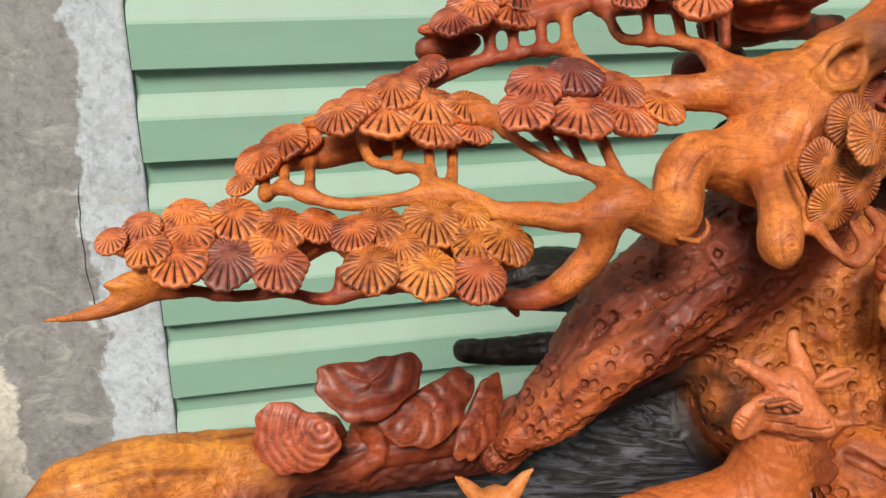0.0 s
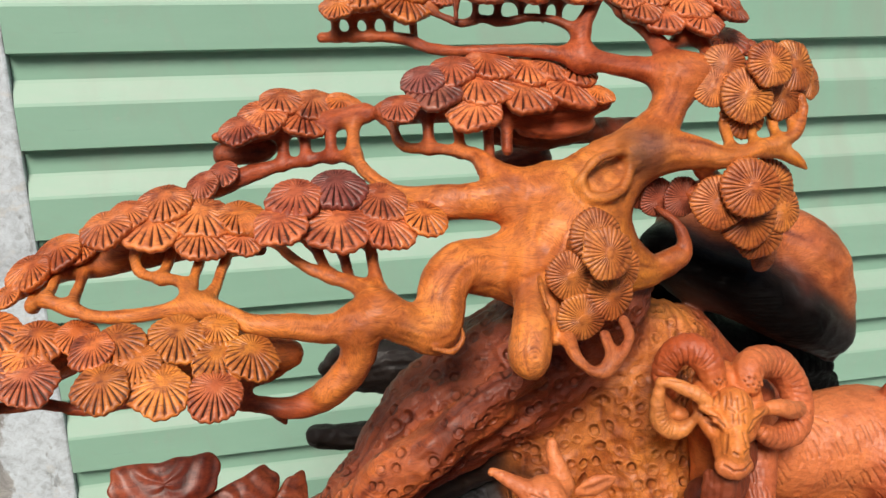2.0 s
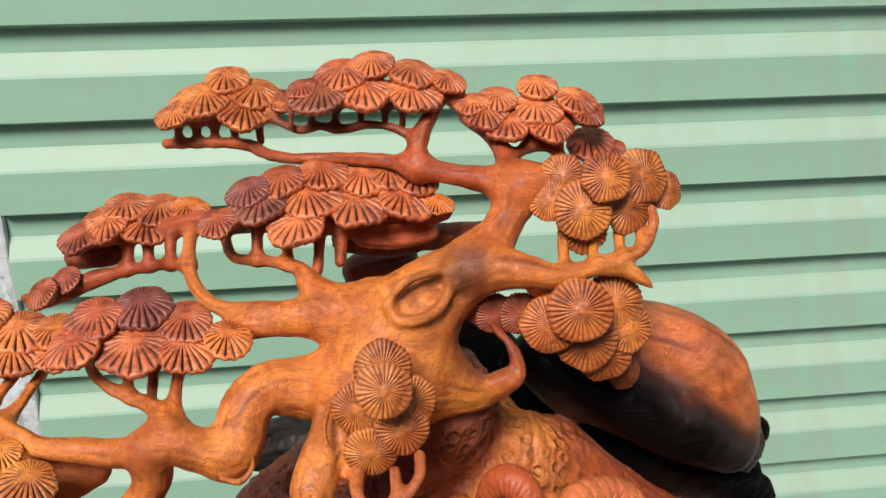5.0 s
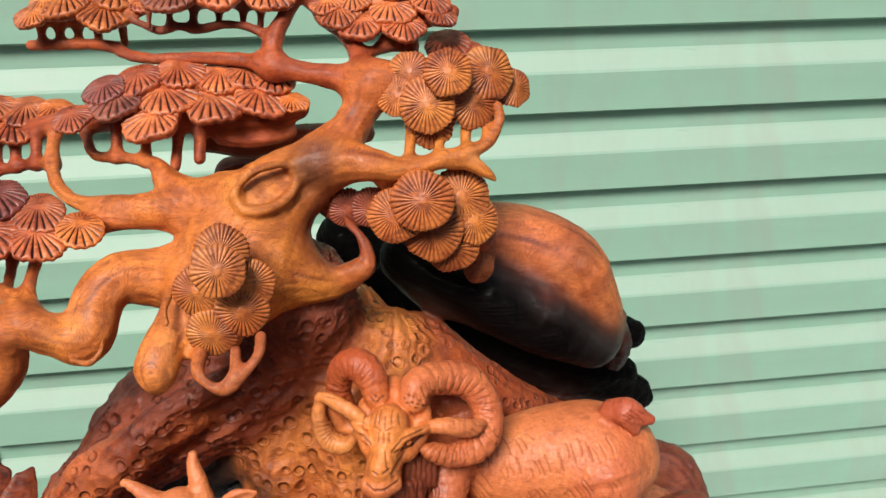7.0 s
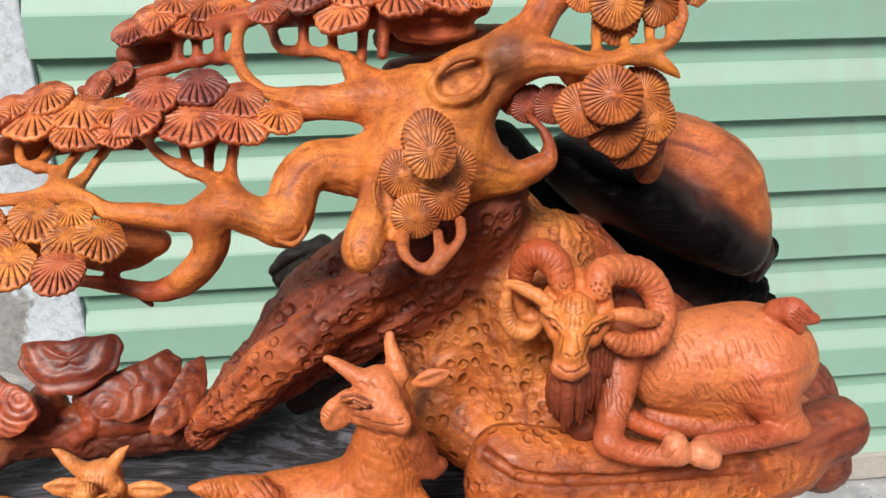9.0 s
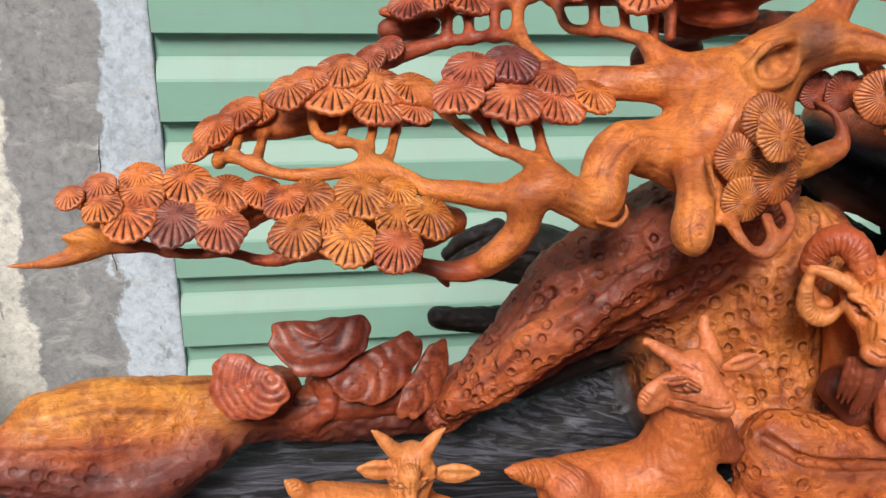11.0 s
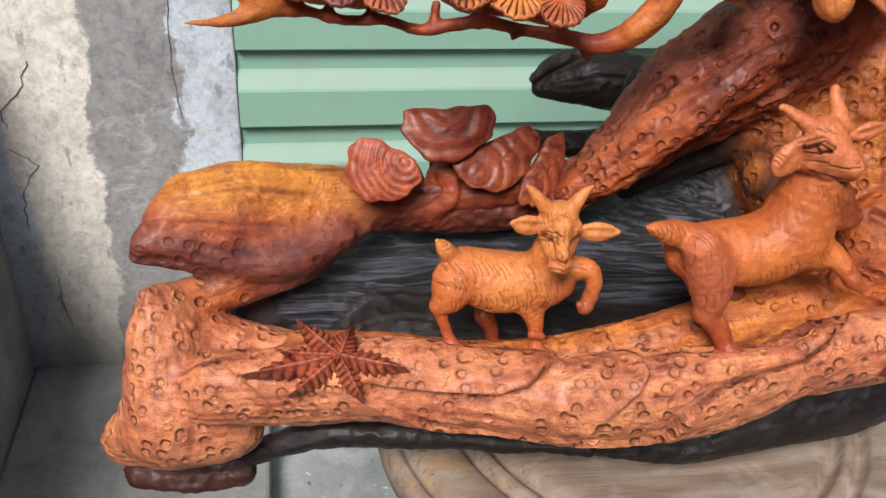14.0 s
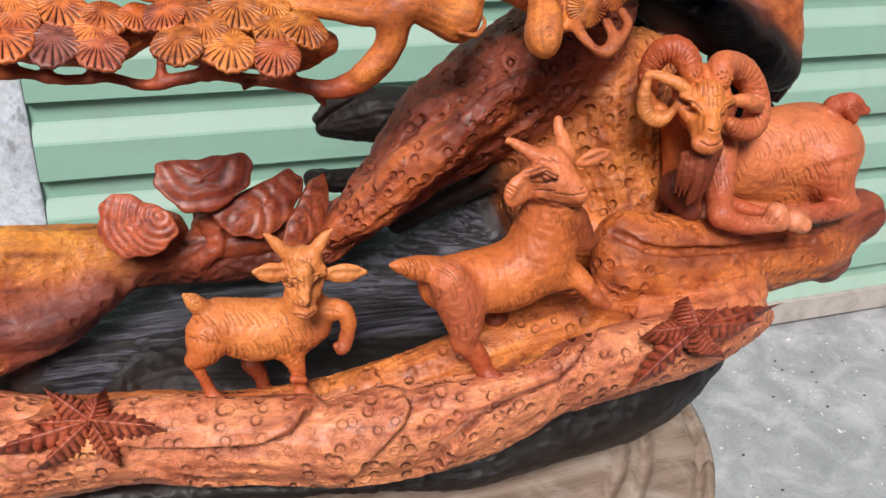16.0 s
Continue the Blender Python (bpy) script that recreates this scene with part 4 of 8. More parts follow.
# big boulder; near-black colour puts shade on its stained underside and the cavern behind
base.stroke([(0.2468, 0.6600, 0.9525, 0.0230), (0.2817, 0.6520, 0.9441, 0.0301), (0.3218, 0.6450, 0.9347, 0.0329), (0.3492, 0.6370, 0.9203, 0.0330), (0.3649, 0.6340, 0.8970, 0.0262)], (0.66, 0.190, 0.062), 0.012, rg=0.4)
base.stroke([(0.3629, 0.6280, 0.9128, 0.0231), (0.3768, 0.6280, 0.8865, 0.0199), (0.3822, 0.6320, 0.8683, 0.0174)], ORANGE, 0.005, rg=0.6)
base.stroke([(0.3215, 0.6000, 0.9089, 0.0030), (0.3330, 0.5940, 0.9221, 0.0034), (0.3485, 0.5980, 0.9385, 0.0034), (0.3647, 0.6120, 0.9466, 0.0026)], DARK, 0.006, cut=True)
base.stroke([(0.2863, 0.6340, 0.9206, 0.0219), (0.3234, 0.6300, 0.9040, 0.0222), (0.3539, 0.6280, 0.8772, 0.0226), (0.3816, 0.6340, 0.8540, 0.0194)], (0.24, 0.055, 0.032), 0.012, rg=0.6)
base.stroke([(0.2194, 0.6400, 0.9347, 0.0216), (0.2430, 0.6260, 0.9193, 0.0249), (0.2801, 0.6140, 0.9071, 0.0275), (0.3264, 0.6100, 0.8833, 0.0271), (0.3710, 0.6180, 0.8567, 0.0217)], SHADE_BLACK, 0.014, rg=0.6, weight=2.6)
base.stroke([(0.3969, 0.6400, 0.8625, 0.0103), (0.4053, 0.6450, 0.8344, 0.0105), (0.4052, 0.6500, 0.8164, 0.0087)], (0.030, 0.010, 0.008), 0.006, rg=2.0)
base.stroke([(0.2265, 0.6950, 0.8947, 0.0213), (0.2622, 0.6900, 0.8458, 0.0291), (0.3214, 0.6900, 0.8092, 0.0275), (0.3879, 0.6900, 0.7851, 0.0230), (0.4272, 0.6900, 0.7782, 0.0145)], SHADE_BLACK, 0.01, rg=1.0, weight=1.5)
base.stroke([(0.3110, 0.7000, 0.7951, 0.0272), (0.3531, 0.7000, 0.7671, 0.0306), (0.4016, 0.7000, 0.7475, 0.0282), (0.4368, 0.7000, 0.7484, 0.0204), (0.4558, 0.7000, 0.7405, 0.0091)], SHADE_BLACK, 0.01, rg=2.4, weight=1.5)
base.stroke([(0.1758, 0.7350, 0.9112, 0.0293), (0.1992, 0.7250, 0.8873, 0.0294), (0.2270, 0.7100, 0.8543, 0.0295)], SHADE_BLACK, 0.01)
base.stroke([(0.1918, 0.7200, 0.8610, 0.0212), (0.2369, 0.7250, 0.8295, 0.0299), (0.2976, 0.7300, 0.7731, 0.0340), (0.3507, 0.7300, 0.7021, 0.0354)], SHADE_BLACK, 0.015)
# back of the block under the ram, and wood between it, the log and the ledge
base.stroke([(0.3503, 0.5000, 0.7301, 0.0213), (0.3903, 0.5100, 0.7320, 0.0239), (0.4324, 0.5250, 0.7348, 0.0257)], (0.30, 0.062, 0.026), 0.014)
base.stroke([(0.1202, 0.4650, 0.7212, 0.0123), (0.1666, 0.4600, 0.7173, 0.0144)], ORANGE, 0.01)
base.stroke([(0.3774, 0.7000, 0.8353, 0.0218), (0.4381, 0.7000, 0.8129, 0.0137)], SHADE_BLACK, 0.01)
base.stroke([(-0.0097, 0.6200, 0.7302, 0.0128), (0.0384, 0.6200, 0.7538, 0.0149), (0.0790, 0.6050, 0.7856, 0.0167)], CHAR, 0.012)
base.stroke([(0.1539, 0.4400, 0.7169, 0.0094), (0.1863, 0.4300, 0.7201, 0.0103), (0.2271, 0.4350, 0.7194, 0.0114), (0.2584, 0.4450, 0.7200, 0.0107)], FLESH, 0.012)
# carved tongues and folds on the ledge; shadow painted into grooves and dropped sides
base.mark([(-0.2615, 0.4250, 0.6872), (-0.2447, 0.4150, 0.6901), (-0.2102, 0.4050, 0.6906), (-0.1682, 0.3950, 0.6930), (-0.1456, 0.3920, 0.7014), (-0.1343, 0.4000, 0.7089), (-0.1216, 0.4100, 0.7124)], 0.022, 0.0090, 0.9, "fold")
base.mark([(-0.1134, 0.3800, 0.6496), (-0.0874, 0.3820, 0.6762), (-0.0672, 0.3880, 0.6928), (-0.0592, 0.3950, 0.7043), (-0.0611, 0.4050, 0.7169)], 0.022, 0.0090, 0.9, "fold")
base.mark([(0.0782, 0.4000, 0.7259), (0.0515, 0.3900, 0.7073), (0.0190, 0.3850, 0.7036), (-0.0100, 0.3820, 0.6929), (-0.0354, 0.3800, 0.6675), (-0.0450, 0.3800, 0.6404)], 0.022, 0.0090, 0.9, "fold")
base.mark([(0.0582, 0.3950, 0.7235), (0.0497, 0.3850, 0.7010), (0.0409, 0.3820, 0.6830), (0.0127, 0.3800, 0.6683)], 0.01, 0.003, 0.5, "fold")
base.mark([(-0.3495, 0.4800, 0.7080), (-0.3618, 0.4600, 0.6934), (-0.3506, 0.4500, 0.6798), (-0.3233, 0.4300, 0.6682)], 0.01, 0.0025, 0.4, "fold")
base.stroke([(0.127, 0.4714, 0.782, 0.0050), (0.158, 0.4531, 0.770, 0.0046), (0.236, 0.4548, 0.761, 0.0048), (0.332, 0.4683, 0.750, 0.0051)], colour=BROWN, k=0.0016, cut=True)
base.wobble(0.030, 0.0015, 3)
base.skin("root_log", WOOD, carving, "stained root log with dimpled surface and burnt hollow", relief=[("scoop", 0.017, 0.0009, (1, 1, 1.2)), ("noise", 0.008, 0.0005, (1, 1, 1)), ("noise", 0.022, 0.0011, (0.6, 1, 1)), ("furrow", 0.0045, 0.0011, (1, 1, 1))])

tree = Clay(0.0015)
# main trunk of the pine, broad and a little flattened
tree.stroke([(0.1603, 0.5800, 1.0390, 0.0173), (0.1336, 0.5750, 1.0227, 0.0263), (0.1097, 0.5620, 1.0021, 0.0353), (0.0935, 0.5500, 0.9772, 0.0375), (0.0966, 0.5480, 0.9537, 0.0224)], TAN, 0.015, flat=(1, 1.3, 1))
tree.stroke([(0.1079, 0.5500, 0.9761, 0.0316), (0.1368, 0.5480, 0.9676, 0.0210), (0.1588, 0.5460, 0.9628, 0.0114), (0.1754, 0.5460, 0.9697, 0.0069)], AMBER, 0.014, flat=(1, 1.2, 1))
tree.stroke([(0.0796, 0.5560, 0.9712, 0.0252), (0.0678, 0.5450, 0.9618, 0.0160)], TAN, 0.015)
# loop of wood round the opening beside the trunk
tree.stroke([(0.1717, 0.5460, 0.9684, 0.0082), (0.1823, 0.5460, 0.9740, 0.0057), (0.1806, 0.5500, 0.9868, 0.0045), (0.1742, 0.5560, 0.9953, 0.0037), (0.1665, 0.5720, 0.9988, 0.0038), (0.1553, 0.5850, 1.0047, 0.0051)], RUST, 0.008)
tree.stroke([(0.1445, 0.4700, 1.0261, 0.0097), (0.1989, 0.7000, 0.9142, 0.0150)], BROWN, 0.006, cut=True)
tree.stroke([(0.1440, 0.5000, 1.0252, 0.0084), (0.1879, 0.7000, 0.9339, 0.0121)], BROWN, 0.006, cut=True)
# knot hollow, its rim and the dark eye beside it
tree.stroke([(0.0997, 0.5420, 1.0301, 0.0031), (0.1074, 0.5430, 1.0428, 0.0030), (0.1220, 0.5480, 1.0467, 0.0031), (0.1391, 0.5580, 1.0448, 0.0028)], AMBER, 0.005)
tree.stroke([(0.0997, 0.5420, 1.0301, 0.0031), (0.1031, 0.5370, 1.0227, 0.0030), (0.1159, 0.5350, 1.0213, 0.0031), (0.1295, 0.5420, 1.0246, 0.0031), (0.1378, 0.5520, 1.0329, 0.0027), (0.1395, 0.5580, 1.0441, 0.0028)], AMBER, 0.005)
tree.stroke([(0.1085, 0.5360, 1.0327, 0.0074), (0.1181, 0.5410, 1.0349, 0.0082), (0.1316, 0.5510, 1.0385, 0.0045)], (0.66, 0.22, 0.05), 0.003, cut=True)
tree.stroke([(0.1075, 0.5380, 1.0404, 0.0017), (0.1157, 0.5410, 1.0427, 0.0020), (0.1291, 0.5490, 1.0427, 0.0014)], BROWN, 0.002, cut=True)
tree.stroke([(0.1397, 0.5350, 1.0473, 0.0040), (0.1505, 0.5900, 1.0264, 0.0034)], SHADE_BLACK, 0.003, cut=True)
tree.stroke([(0.1475, 0.5640, 1.0415, 0.0128), (0.1536, 0.5620, 1.0442, 0.0119)], PURPLE, 0.008, weight=1.1)
# limb to the second and third boughs
tree.stroke([(0.0856, 0.5720, 1.0131, 0.0209), (0.0604, 0.5700, 1.0147, 0.0152), (0.0357, 0.5720, 1.0142, 0.0096), (0.0111, 0.5800, 1.0151, 0.0060), (-0.0105, 0.5900, 1.0143, 0.0049), (-0.0254, 0.6050, 1.0202, 0.0049), (-0.0345, 0.6300, 1.0294, 0.0042), (-0.0337, 0.6450, 1.0464, 0.0039)], TAN, 0.012)
tree.stroke([(0.0608, 0.5750, 1.0192, 0.0129), (0.0495, 0.5850, 1.0306, 0.0081), (0.0407, 0.5970, 1.0372, 0.0049), (0.0190, 0.6100, 1.0384, 0.0033), (-0.0015, 0.6200, 1.0380, 0.0034), (-0.0085, 0.6300, 1.0500, 0.0034)], ORANGE, 0.008)
tree.stroke([(0.0146, 0.6120, 1.0387, 0.0033), (0.0152, 0.6220, 1.0574, 0.0038)], RUST, 0.006)
tree.stroke([(0.0354, 0.6050, 1.0378, 0.0033), (0.0350, 0.6180, 1.0566, 0.0038)], RUST, 0.006)
tree.stroke([(0.0551, 0.6000, 1.0326, 0.0033), (0.0574, 0.6180, 1.0540, 0.0038)], RUST, 0.006)
tree.stroke([(0.0705, 0.6100, 1.0346, 0.0038), (0.0725, 0.6200, 1.0527, 0.0042)], RUST, 0.006)
tree.stroke([(0.0724, 0.6400, 1.0391, 0.0071), (0.1035, 0.6350, 1.0360, 0.0088), (0.1314, 0.6350, 1.0401, 0.0089), (0.1615, 0.6450, 1.0368, 0.0091), (0.1909, 0.6550, 1.0353, 0.0065)], BROWN, 0.01, rg=2.0)
tree.stroke([(0.0868, 0.6200, 1.0481, 0.0060), (0.1095, 0.6180, 1.0445, 0.0051), (0.1330, 0.6200, 1.0488, 0.0060)], RUST, 0.006, rg=2.0)
tree.stroke([(0.0862, 0.6800, 0.9986, 0.0144), (0.1164, 0.6800, 1.0061, 0.0144)], BROWN, 0.008)
# third bough: plates, pierced runner
tree.stroke([(-0.0103, 0.6400, 1.0581, 0.0085), (0.0238, 0.6320, 1.0630, 0.0110), (0.0574, 0.6280, 1.0628, 0.0119), (0.0911, 0.6220, 1.0632, 0.0119), (0.1253, 0.6200, 1.0640, 0.0111), (0.1418, 0.6150, 1.0671, 0.0077)], RUST, 0.008, flat=(1, 1, 1.0))
tree.stroke([(-0.0244, 0.6500, 1.0557, 0.0073), (-0.0547, 0.6620, 1.0469, 0.0079), (-0.0865, 0.6700, 1.0434, 0.0079), (-0.1143, 0.6740, 1.0376, 0.0058), (-0.1294, 0.6740, 1.0366, 0.0026)], RUST, 0.008)
tree.stroke([(-0.0348, 0.6320, 1.0287, 0.0043), (-0.0509, 0.6450, 1.0265, 0.0039), (-0.0698, 0.6550, 1.0210, 0.0040), (-0.0880, 0.6600, 1.0169, 0.0044), (-0.1079, 0.6620, 1.0113, 0.0062), (-0.1271, 0.6600, 1.0047, 0.0070), (-0.1450, 0.6550, 1.0001, 0.0061), (-0.1547, 0.6520, 1.0031, 0.0030)], RUST, 0.008)
tree.stroke([(-0.0491, 0.6450, 1.0260, 0.0035), (-0.0495, 0.6550, 1.0448, 0.0039)], RUST, 0.006)
tree.stroke([(-0.0665, 0.6540, 1.0221, 0.0035), (-0.0671, 0.6640, 1.0398, 0.0040)], RUST, 0.006)
tree.stroke([(-0.0828, 0.6590, 1.0182, 0.0035), (-0.0821, 0.6680, 1.0363, 0.0044)], RUST, 0.006)
tree.stroke([(-0.1240, 0.6820, 1.0211, 0.0081), (-0.1004, 0.6800, 1.0223, 0.0077), (-0.0900, 0.6780, 1.0259, 0.0045)], BROWN, 0.01)
# top bough: plates, stem and pierced runners
tree.stroke([(0.1938, 0.6000, 1.0847, 0.0150), (0.1758, 0.6050, 1.0886, 0.0100), (0.1505, 0.6120, 1.0923, 0.0071), (0.1253, 0.6200, 1.0973, 0.0067), (0.1039, 0.6300, 1.0995, 0.0051), (0.0745, 0.6400, 1.1001, 0.0038), (0.0445, 0.6500, 1.0983, 0.0039), (0.0237, 0.6600, 1.0998, 0.0039), (0.0104, 0.6700, 1.1047, 0.0044), (-0.0089, 0.6760, 1.1056, 0.0035), (-0.0322, 0.6810, 1.1052, 0.0035), (-0.0497, 0.6850, 1.1044, 0.0035)], RUST, 0.008)
tree.stroke([(0.1272, 0.6200, 1.0950, 0.0084), (0.1270, 0.6260, 1.1081, 0.0067), (0.1316, 0.6320, 1.1200, 0.0059), (0.1420, 0.6400, 1.1346, 0.0047)], RUST, 0.01)
tree.stroke([(0.1275, 0.6300, 1.1126, 0.0042), (0.1126, 0.6370, 1.1203, 0.0030), (0.0943, 0.6430, 1.1222, 0.0030), (0.0756, 0.6480, 1.1187, 0.0030), (0.0607, 0.6520, 1.1206, 0.0026), (0.0474, 0.6570, 1.1169, 0.0030), (0.0363, 0.6610, 1.1206, 0.0026), (0.0263, 0.6650, 1.1243, 0.0026)], BROWN, 0.006)
tree.stroke([(0.0412, 0.6500, 1.1206, 0.0021), (0.0428, 0.6550, 1.1363, 0.0030)], BROWN, 0.005)
tree.stroke([(0.0554, 0.6500, 1.1203, 0.0021), (0.0570, 0.6550, 1.1360, 0.0030)], BROWN, 0.005)
tree.stroke([(0.0720, 0.6500, 1.1199, 0.0021), (0.0735, 0.6550, 1.1357, 0.0030)], BROWN, 0.005)
tree.stroke([(0.0894, 0.6500, 1.1195, 0.0021), (0.0910, 0.6550, 1.1354, 0.0030)], BROWN, 0.005)
tree.stroke([(0.1063, 0.6500, 1.1191, 0.0022), (0.1079, 0.6550, 1.1351, 0.0030)], BROWN, 0.005)
tree.stroke([(0.1187, 0.6500, 1.1188, 0.0022), (0.1203, 0.6550, 1.1348, 0.0030)], BROWN, 0.005)
tree.stroke([(-0.0395, 0.6800, 1.1060, 0.0026), (-0.0406, 0.6850, 1.1238, 0.0031)], ORANGE, 0.005)
tree.stroke([(-0.0267, 0.6800, 1.1056, 0.0026), (-0.0278, 0.6850, 1.1235, 0.0031)], ORANGE, 0.005)
tree.stroke([(-0.0138, 0.6800, 1.1053, 0.0026), (-0.0149, 0.6850, 1.1233, 0.0031)], ORANGE, 0.005)
tree.stroke([(0.0000, 0.6800, 1.1049, 0.0027), (-0.0012, 0.6850, 1.1230, 0.0031)], ORANGE, 0.005)
tree.stroke([(0.0178, 0.6800, 1.1045, 0.0027), (0.0165, 0.6850, 1.1226, 0.0031)], ORANGE, 0.005)
tree.stroke([(-0.0428, 0.6900, 1.1230, 0.0057), (-0.0193, 0.6860, 1.1263, 0.0083), (0.0118, 0.6780, 1.1278, 0.0074), (0.0350, 0.6700, 1.1306, 0.0052)], ORANGE, 0.008)
tree.stroke([(0.0505, 0.6650, 1.1383, 0.0060), (0.0770, 0.6600, 1.1401, 0.0086), (0.1072, 0.6550, 1.1411, 0.0094), (0.1335, 0.6500, 1.1407, 0.0086), (0.1572, 0.6480, 1.1436, 0.0056)], RUST, 0.008)
tree.stroke([(0.1568, 0.6450, 1.1350, 0.0047), (0.1758, 0.6450, 1.1270, 0.0069), (0.2073, 0.6430, 1.1228, 0.0096), (0.2356, 0.6430, 1.1237, 0.0088), (0.2567, 0.6430, 1.1264, 0.0049)], RUST, 0.008)
tree.stroke([(0.1626, 0.6380, 1.1269, 0.0051), (0.1803, 0.6280, 1.1131, 0.0055), (0.1867, 0.6170, 1.1000, 0.0063), (0.1896, 0.6050, 1.0874, 0.0117)], RUST, 0.01)
tree.stroke([(0.1892, 0.6180, 1.1020, 0.0038), (0.2033, 0.6280, 1.1056, 0.0034), (0.2099, 0.6360, 1.1135, 0.0043)], RUST, 0.006)
tree.stroke([(0.2245, 0.6380, 1.1147, 0.0052), (0.2250, 0.6250, 1.1017, 0.0048), (0.2230, 0.6050, 1.0928, 0.0084)], RUST, 0.008)
tree.stroke([(0.2046, 0.6300, 1.1059, 0.0039), (0.2232, 0.6320, 1.1058, 0.0039)], BROWN, 0.006)
tree.stroke([(0.2469, 0.6480, 1.1002, 0.0054), (0.2703, 0.6480, 1.0971, 0.0059)], RUST, 0.006)
# right-hand limb and the plates of the outward-facing clusters
tree.stroke([(0.1632, 0.5800, 1.0435, 0.0164), (0.1755, 0.5860, 1.0572, 0.0132), (0.1857, 0.5930, 1.0716, 0.0124), (0.1933, 0.5980, 1.0853, 0.0141), (0.2109, 0.5960, 1.0890, 0.0108), (0.2238, 0.5950, 1.0872, 0.0100)], ORANGE, 0.012)
tree.stroke([(0.2165, 0.6040, 1.0790, 0.0110), (0.2415, 0.6020, 1.0775, 0.0170), (0.2732, 0.6020, 1.0802, 0.0171), (0.2954, 0.6020, 1.0806, 0.0103)], RUST, 0.008, flat=(1, 1.5, 1))
tree.stroke([(0.1562, 0.5740, 1.0367, 0.0163), (0.1748, 0.5620, 1.0423, 0.0136), (0.1913, 0.5550, 1.0417, 0.0099), (0.2090, 0.5520, 1.0388, 0.0072), (0.2317, 0.5540, 1.0422, 0.0060), (0.2517, 0.5580, 1.0455, 0.0053), (0.2689, 0.5640, 1.0507, 0.0041), (0.2787, 0.5730, 1.0629, 0.0033), (0.2783, 0.5780, 1.0722, 0.0033)], TAN, 0.01)
tree.stroke([(0.1625, 0.5450, 1.0541, 0.0014), (0.1705, 0.5530, 1.0620, 0.0024), (0.1768, 0.5620, 1.0651, 0.0011)], BROWN, 0.003, cut=True)
tree.stroke([(0.1993, 0.5350, 1.0433, 0.0024), (0.2043, 0.5350, 1.0438, 0.0024)], BROWN, 0.003, cut=True)
tree.stroke([(0.2140, 0.5550, 1.0443, 0.0032), (0.2172, 0.5750, 1.0573, 0.0037)], AMBER, 0.006)
tree.stroke([(0.2334, 0.5570, 1.0441, 0.0032), (0.2387, 0.5780, 1.0585, 0.0037)], AMBER, 0.006)
tree.stroke([(0.2531, 0.5620, 1.0468, 0.0033), (0.2562, 0.5800, 1.0617, 0.0037)], AMBER, 0.006)
tree.stroke([(0.2688, 0.5680, 1.0525, 0.0029), (0.2705, 0.5820, 1.0675, 0.0033)], AMBER, 0.006)
tree.stroke([(0.2376, 0.5600, 1.0413, 0.0049), (0.2534, 0.5560, 1.0396, 0.0057), (0.2649, 0.5520, 1.0343, 0.0045), (0.2716, 0.5500, 1.0285, 0.0016)], AMBER, 0.006)
tree.stroke([(0.1614, 0.5820, 1.0104, 0.0046), (0.1809, 0.5750, 1.0100, 0.0058), (0.1989, 0.5700, 1.0082, 0.0058)], RUST, 0.008)
tree.stroke([(0.2044, 0.5750, 1.0033, 0.0101), (0.2294, 0.5720, 0.9960, 0.0178), (0.2597, 0.5760, 0.9840, 0.0165), (0.2717, 0.5880, 0.9536, 0.0090)], RUST, 0.008, flat=(1, 1.5, 1))
tree.stroke([(0.1970, 0.5600, 1.0288, 0.0057), (0.2147, 0.5660, 1.0136, 0.0075)], RUST, 0.008)
# thick elbow limb, cut off at its bend
tree.stroke([(0.0799, 0.5600, 0.9683, 0.0276), (0.0438, 0.5520, 0.9712, 0.0202), (0.0199, 0.5430, 0.9766, 0.0170), (0.0068, 0.5330, 0.9675, 0.0164), (0.0024, 0.5230, 0.9523, 0.0155), (-0.0034, 0.5160, 0.9447, 0.0128)], TAN, 0.01)
tree.stroke([(-0.0020, 0.5170, 0.9467, 0.0128), (-0.0201, 0.5150, 0.9531, 0.0130), (-0.0351, 0.5130, 0.9610, 0.0128), (-0.0490, 0.5150, 0.9569, 0.0114)], TAN, 0.01)
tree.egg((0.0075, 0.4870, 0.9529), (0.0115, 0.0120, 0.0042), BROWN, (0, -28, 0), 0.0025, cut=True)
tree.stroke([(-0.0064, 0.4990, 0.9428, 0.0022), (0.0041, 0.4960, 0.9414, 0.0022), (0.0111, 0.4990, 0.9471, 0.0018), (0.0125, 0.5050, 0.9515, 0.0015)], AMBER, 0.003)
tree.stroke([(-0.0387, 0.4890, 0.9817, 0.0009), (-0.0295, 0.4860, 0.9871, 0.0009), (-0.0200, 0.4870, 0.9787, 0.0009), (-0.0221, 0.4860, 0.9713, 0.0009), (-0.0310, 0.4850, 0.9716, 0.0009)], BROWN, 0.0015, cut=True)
# pierced struts between the elbow and the second bough
tree.stroke([(-0.0386, 0.5200, 0.9662, 0.0103), (-0.0487, 0.5350, 0.9730, 0.0056), (-0.0650, 0.5450, 0.9766, 0.0042), (-0.0786, 0.5520, 0.9816, 0.0038), (-0.0892, 0.5620, 0.9873, 0.0035), (-0.0953, 0.5760, 0.9895, 0.0035)], TAN, 0.009)
tree.stroke([(-0.0355, 0.5250, 0.9642, 0.0048), (-0.0363, 0.5400, 0.9769, 0.0038), (-0.0355, 0.5620, 0.9856, 0.0039), (-0.0354, 0.5760, 0.9875, 0.0048)], ORANGE, 0.009)
tree.stroke([(-0.0643, 0.5460, 0.9760, 0.0030), (-0.0717, 0.5740, 0.9879, 0.0039)], RUST, 0.006)
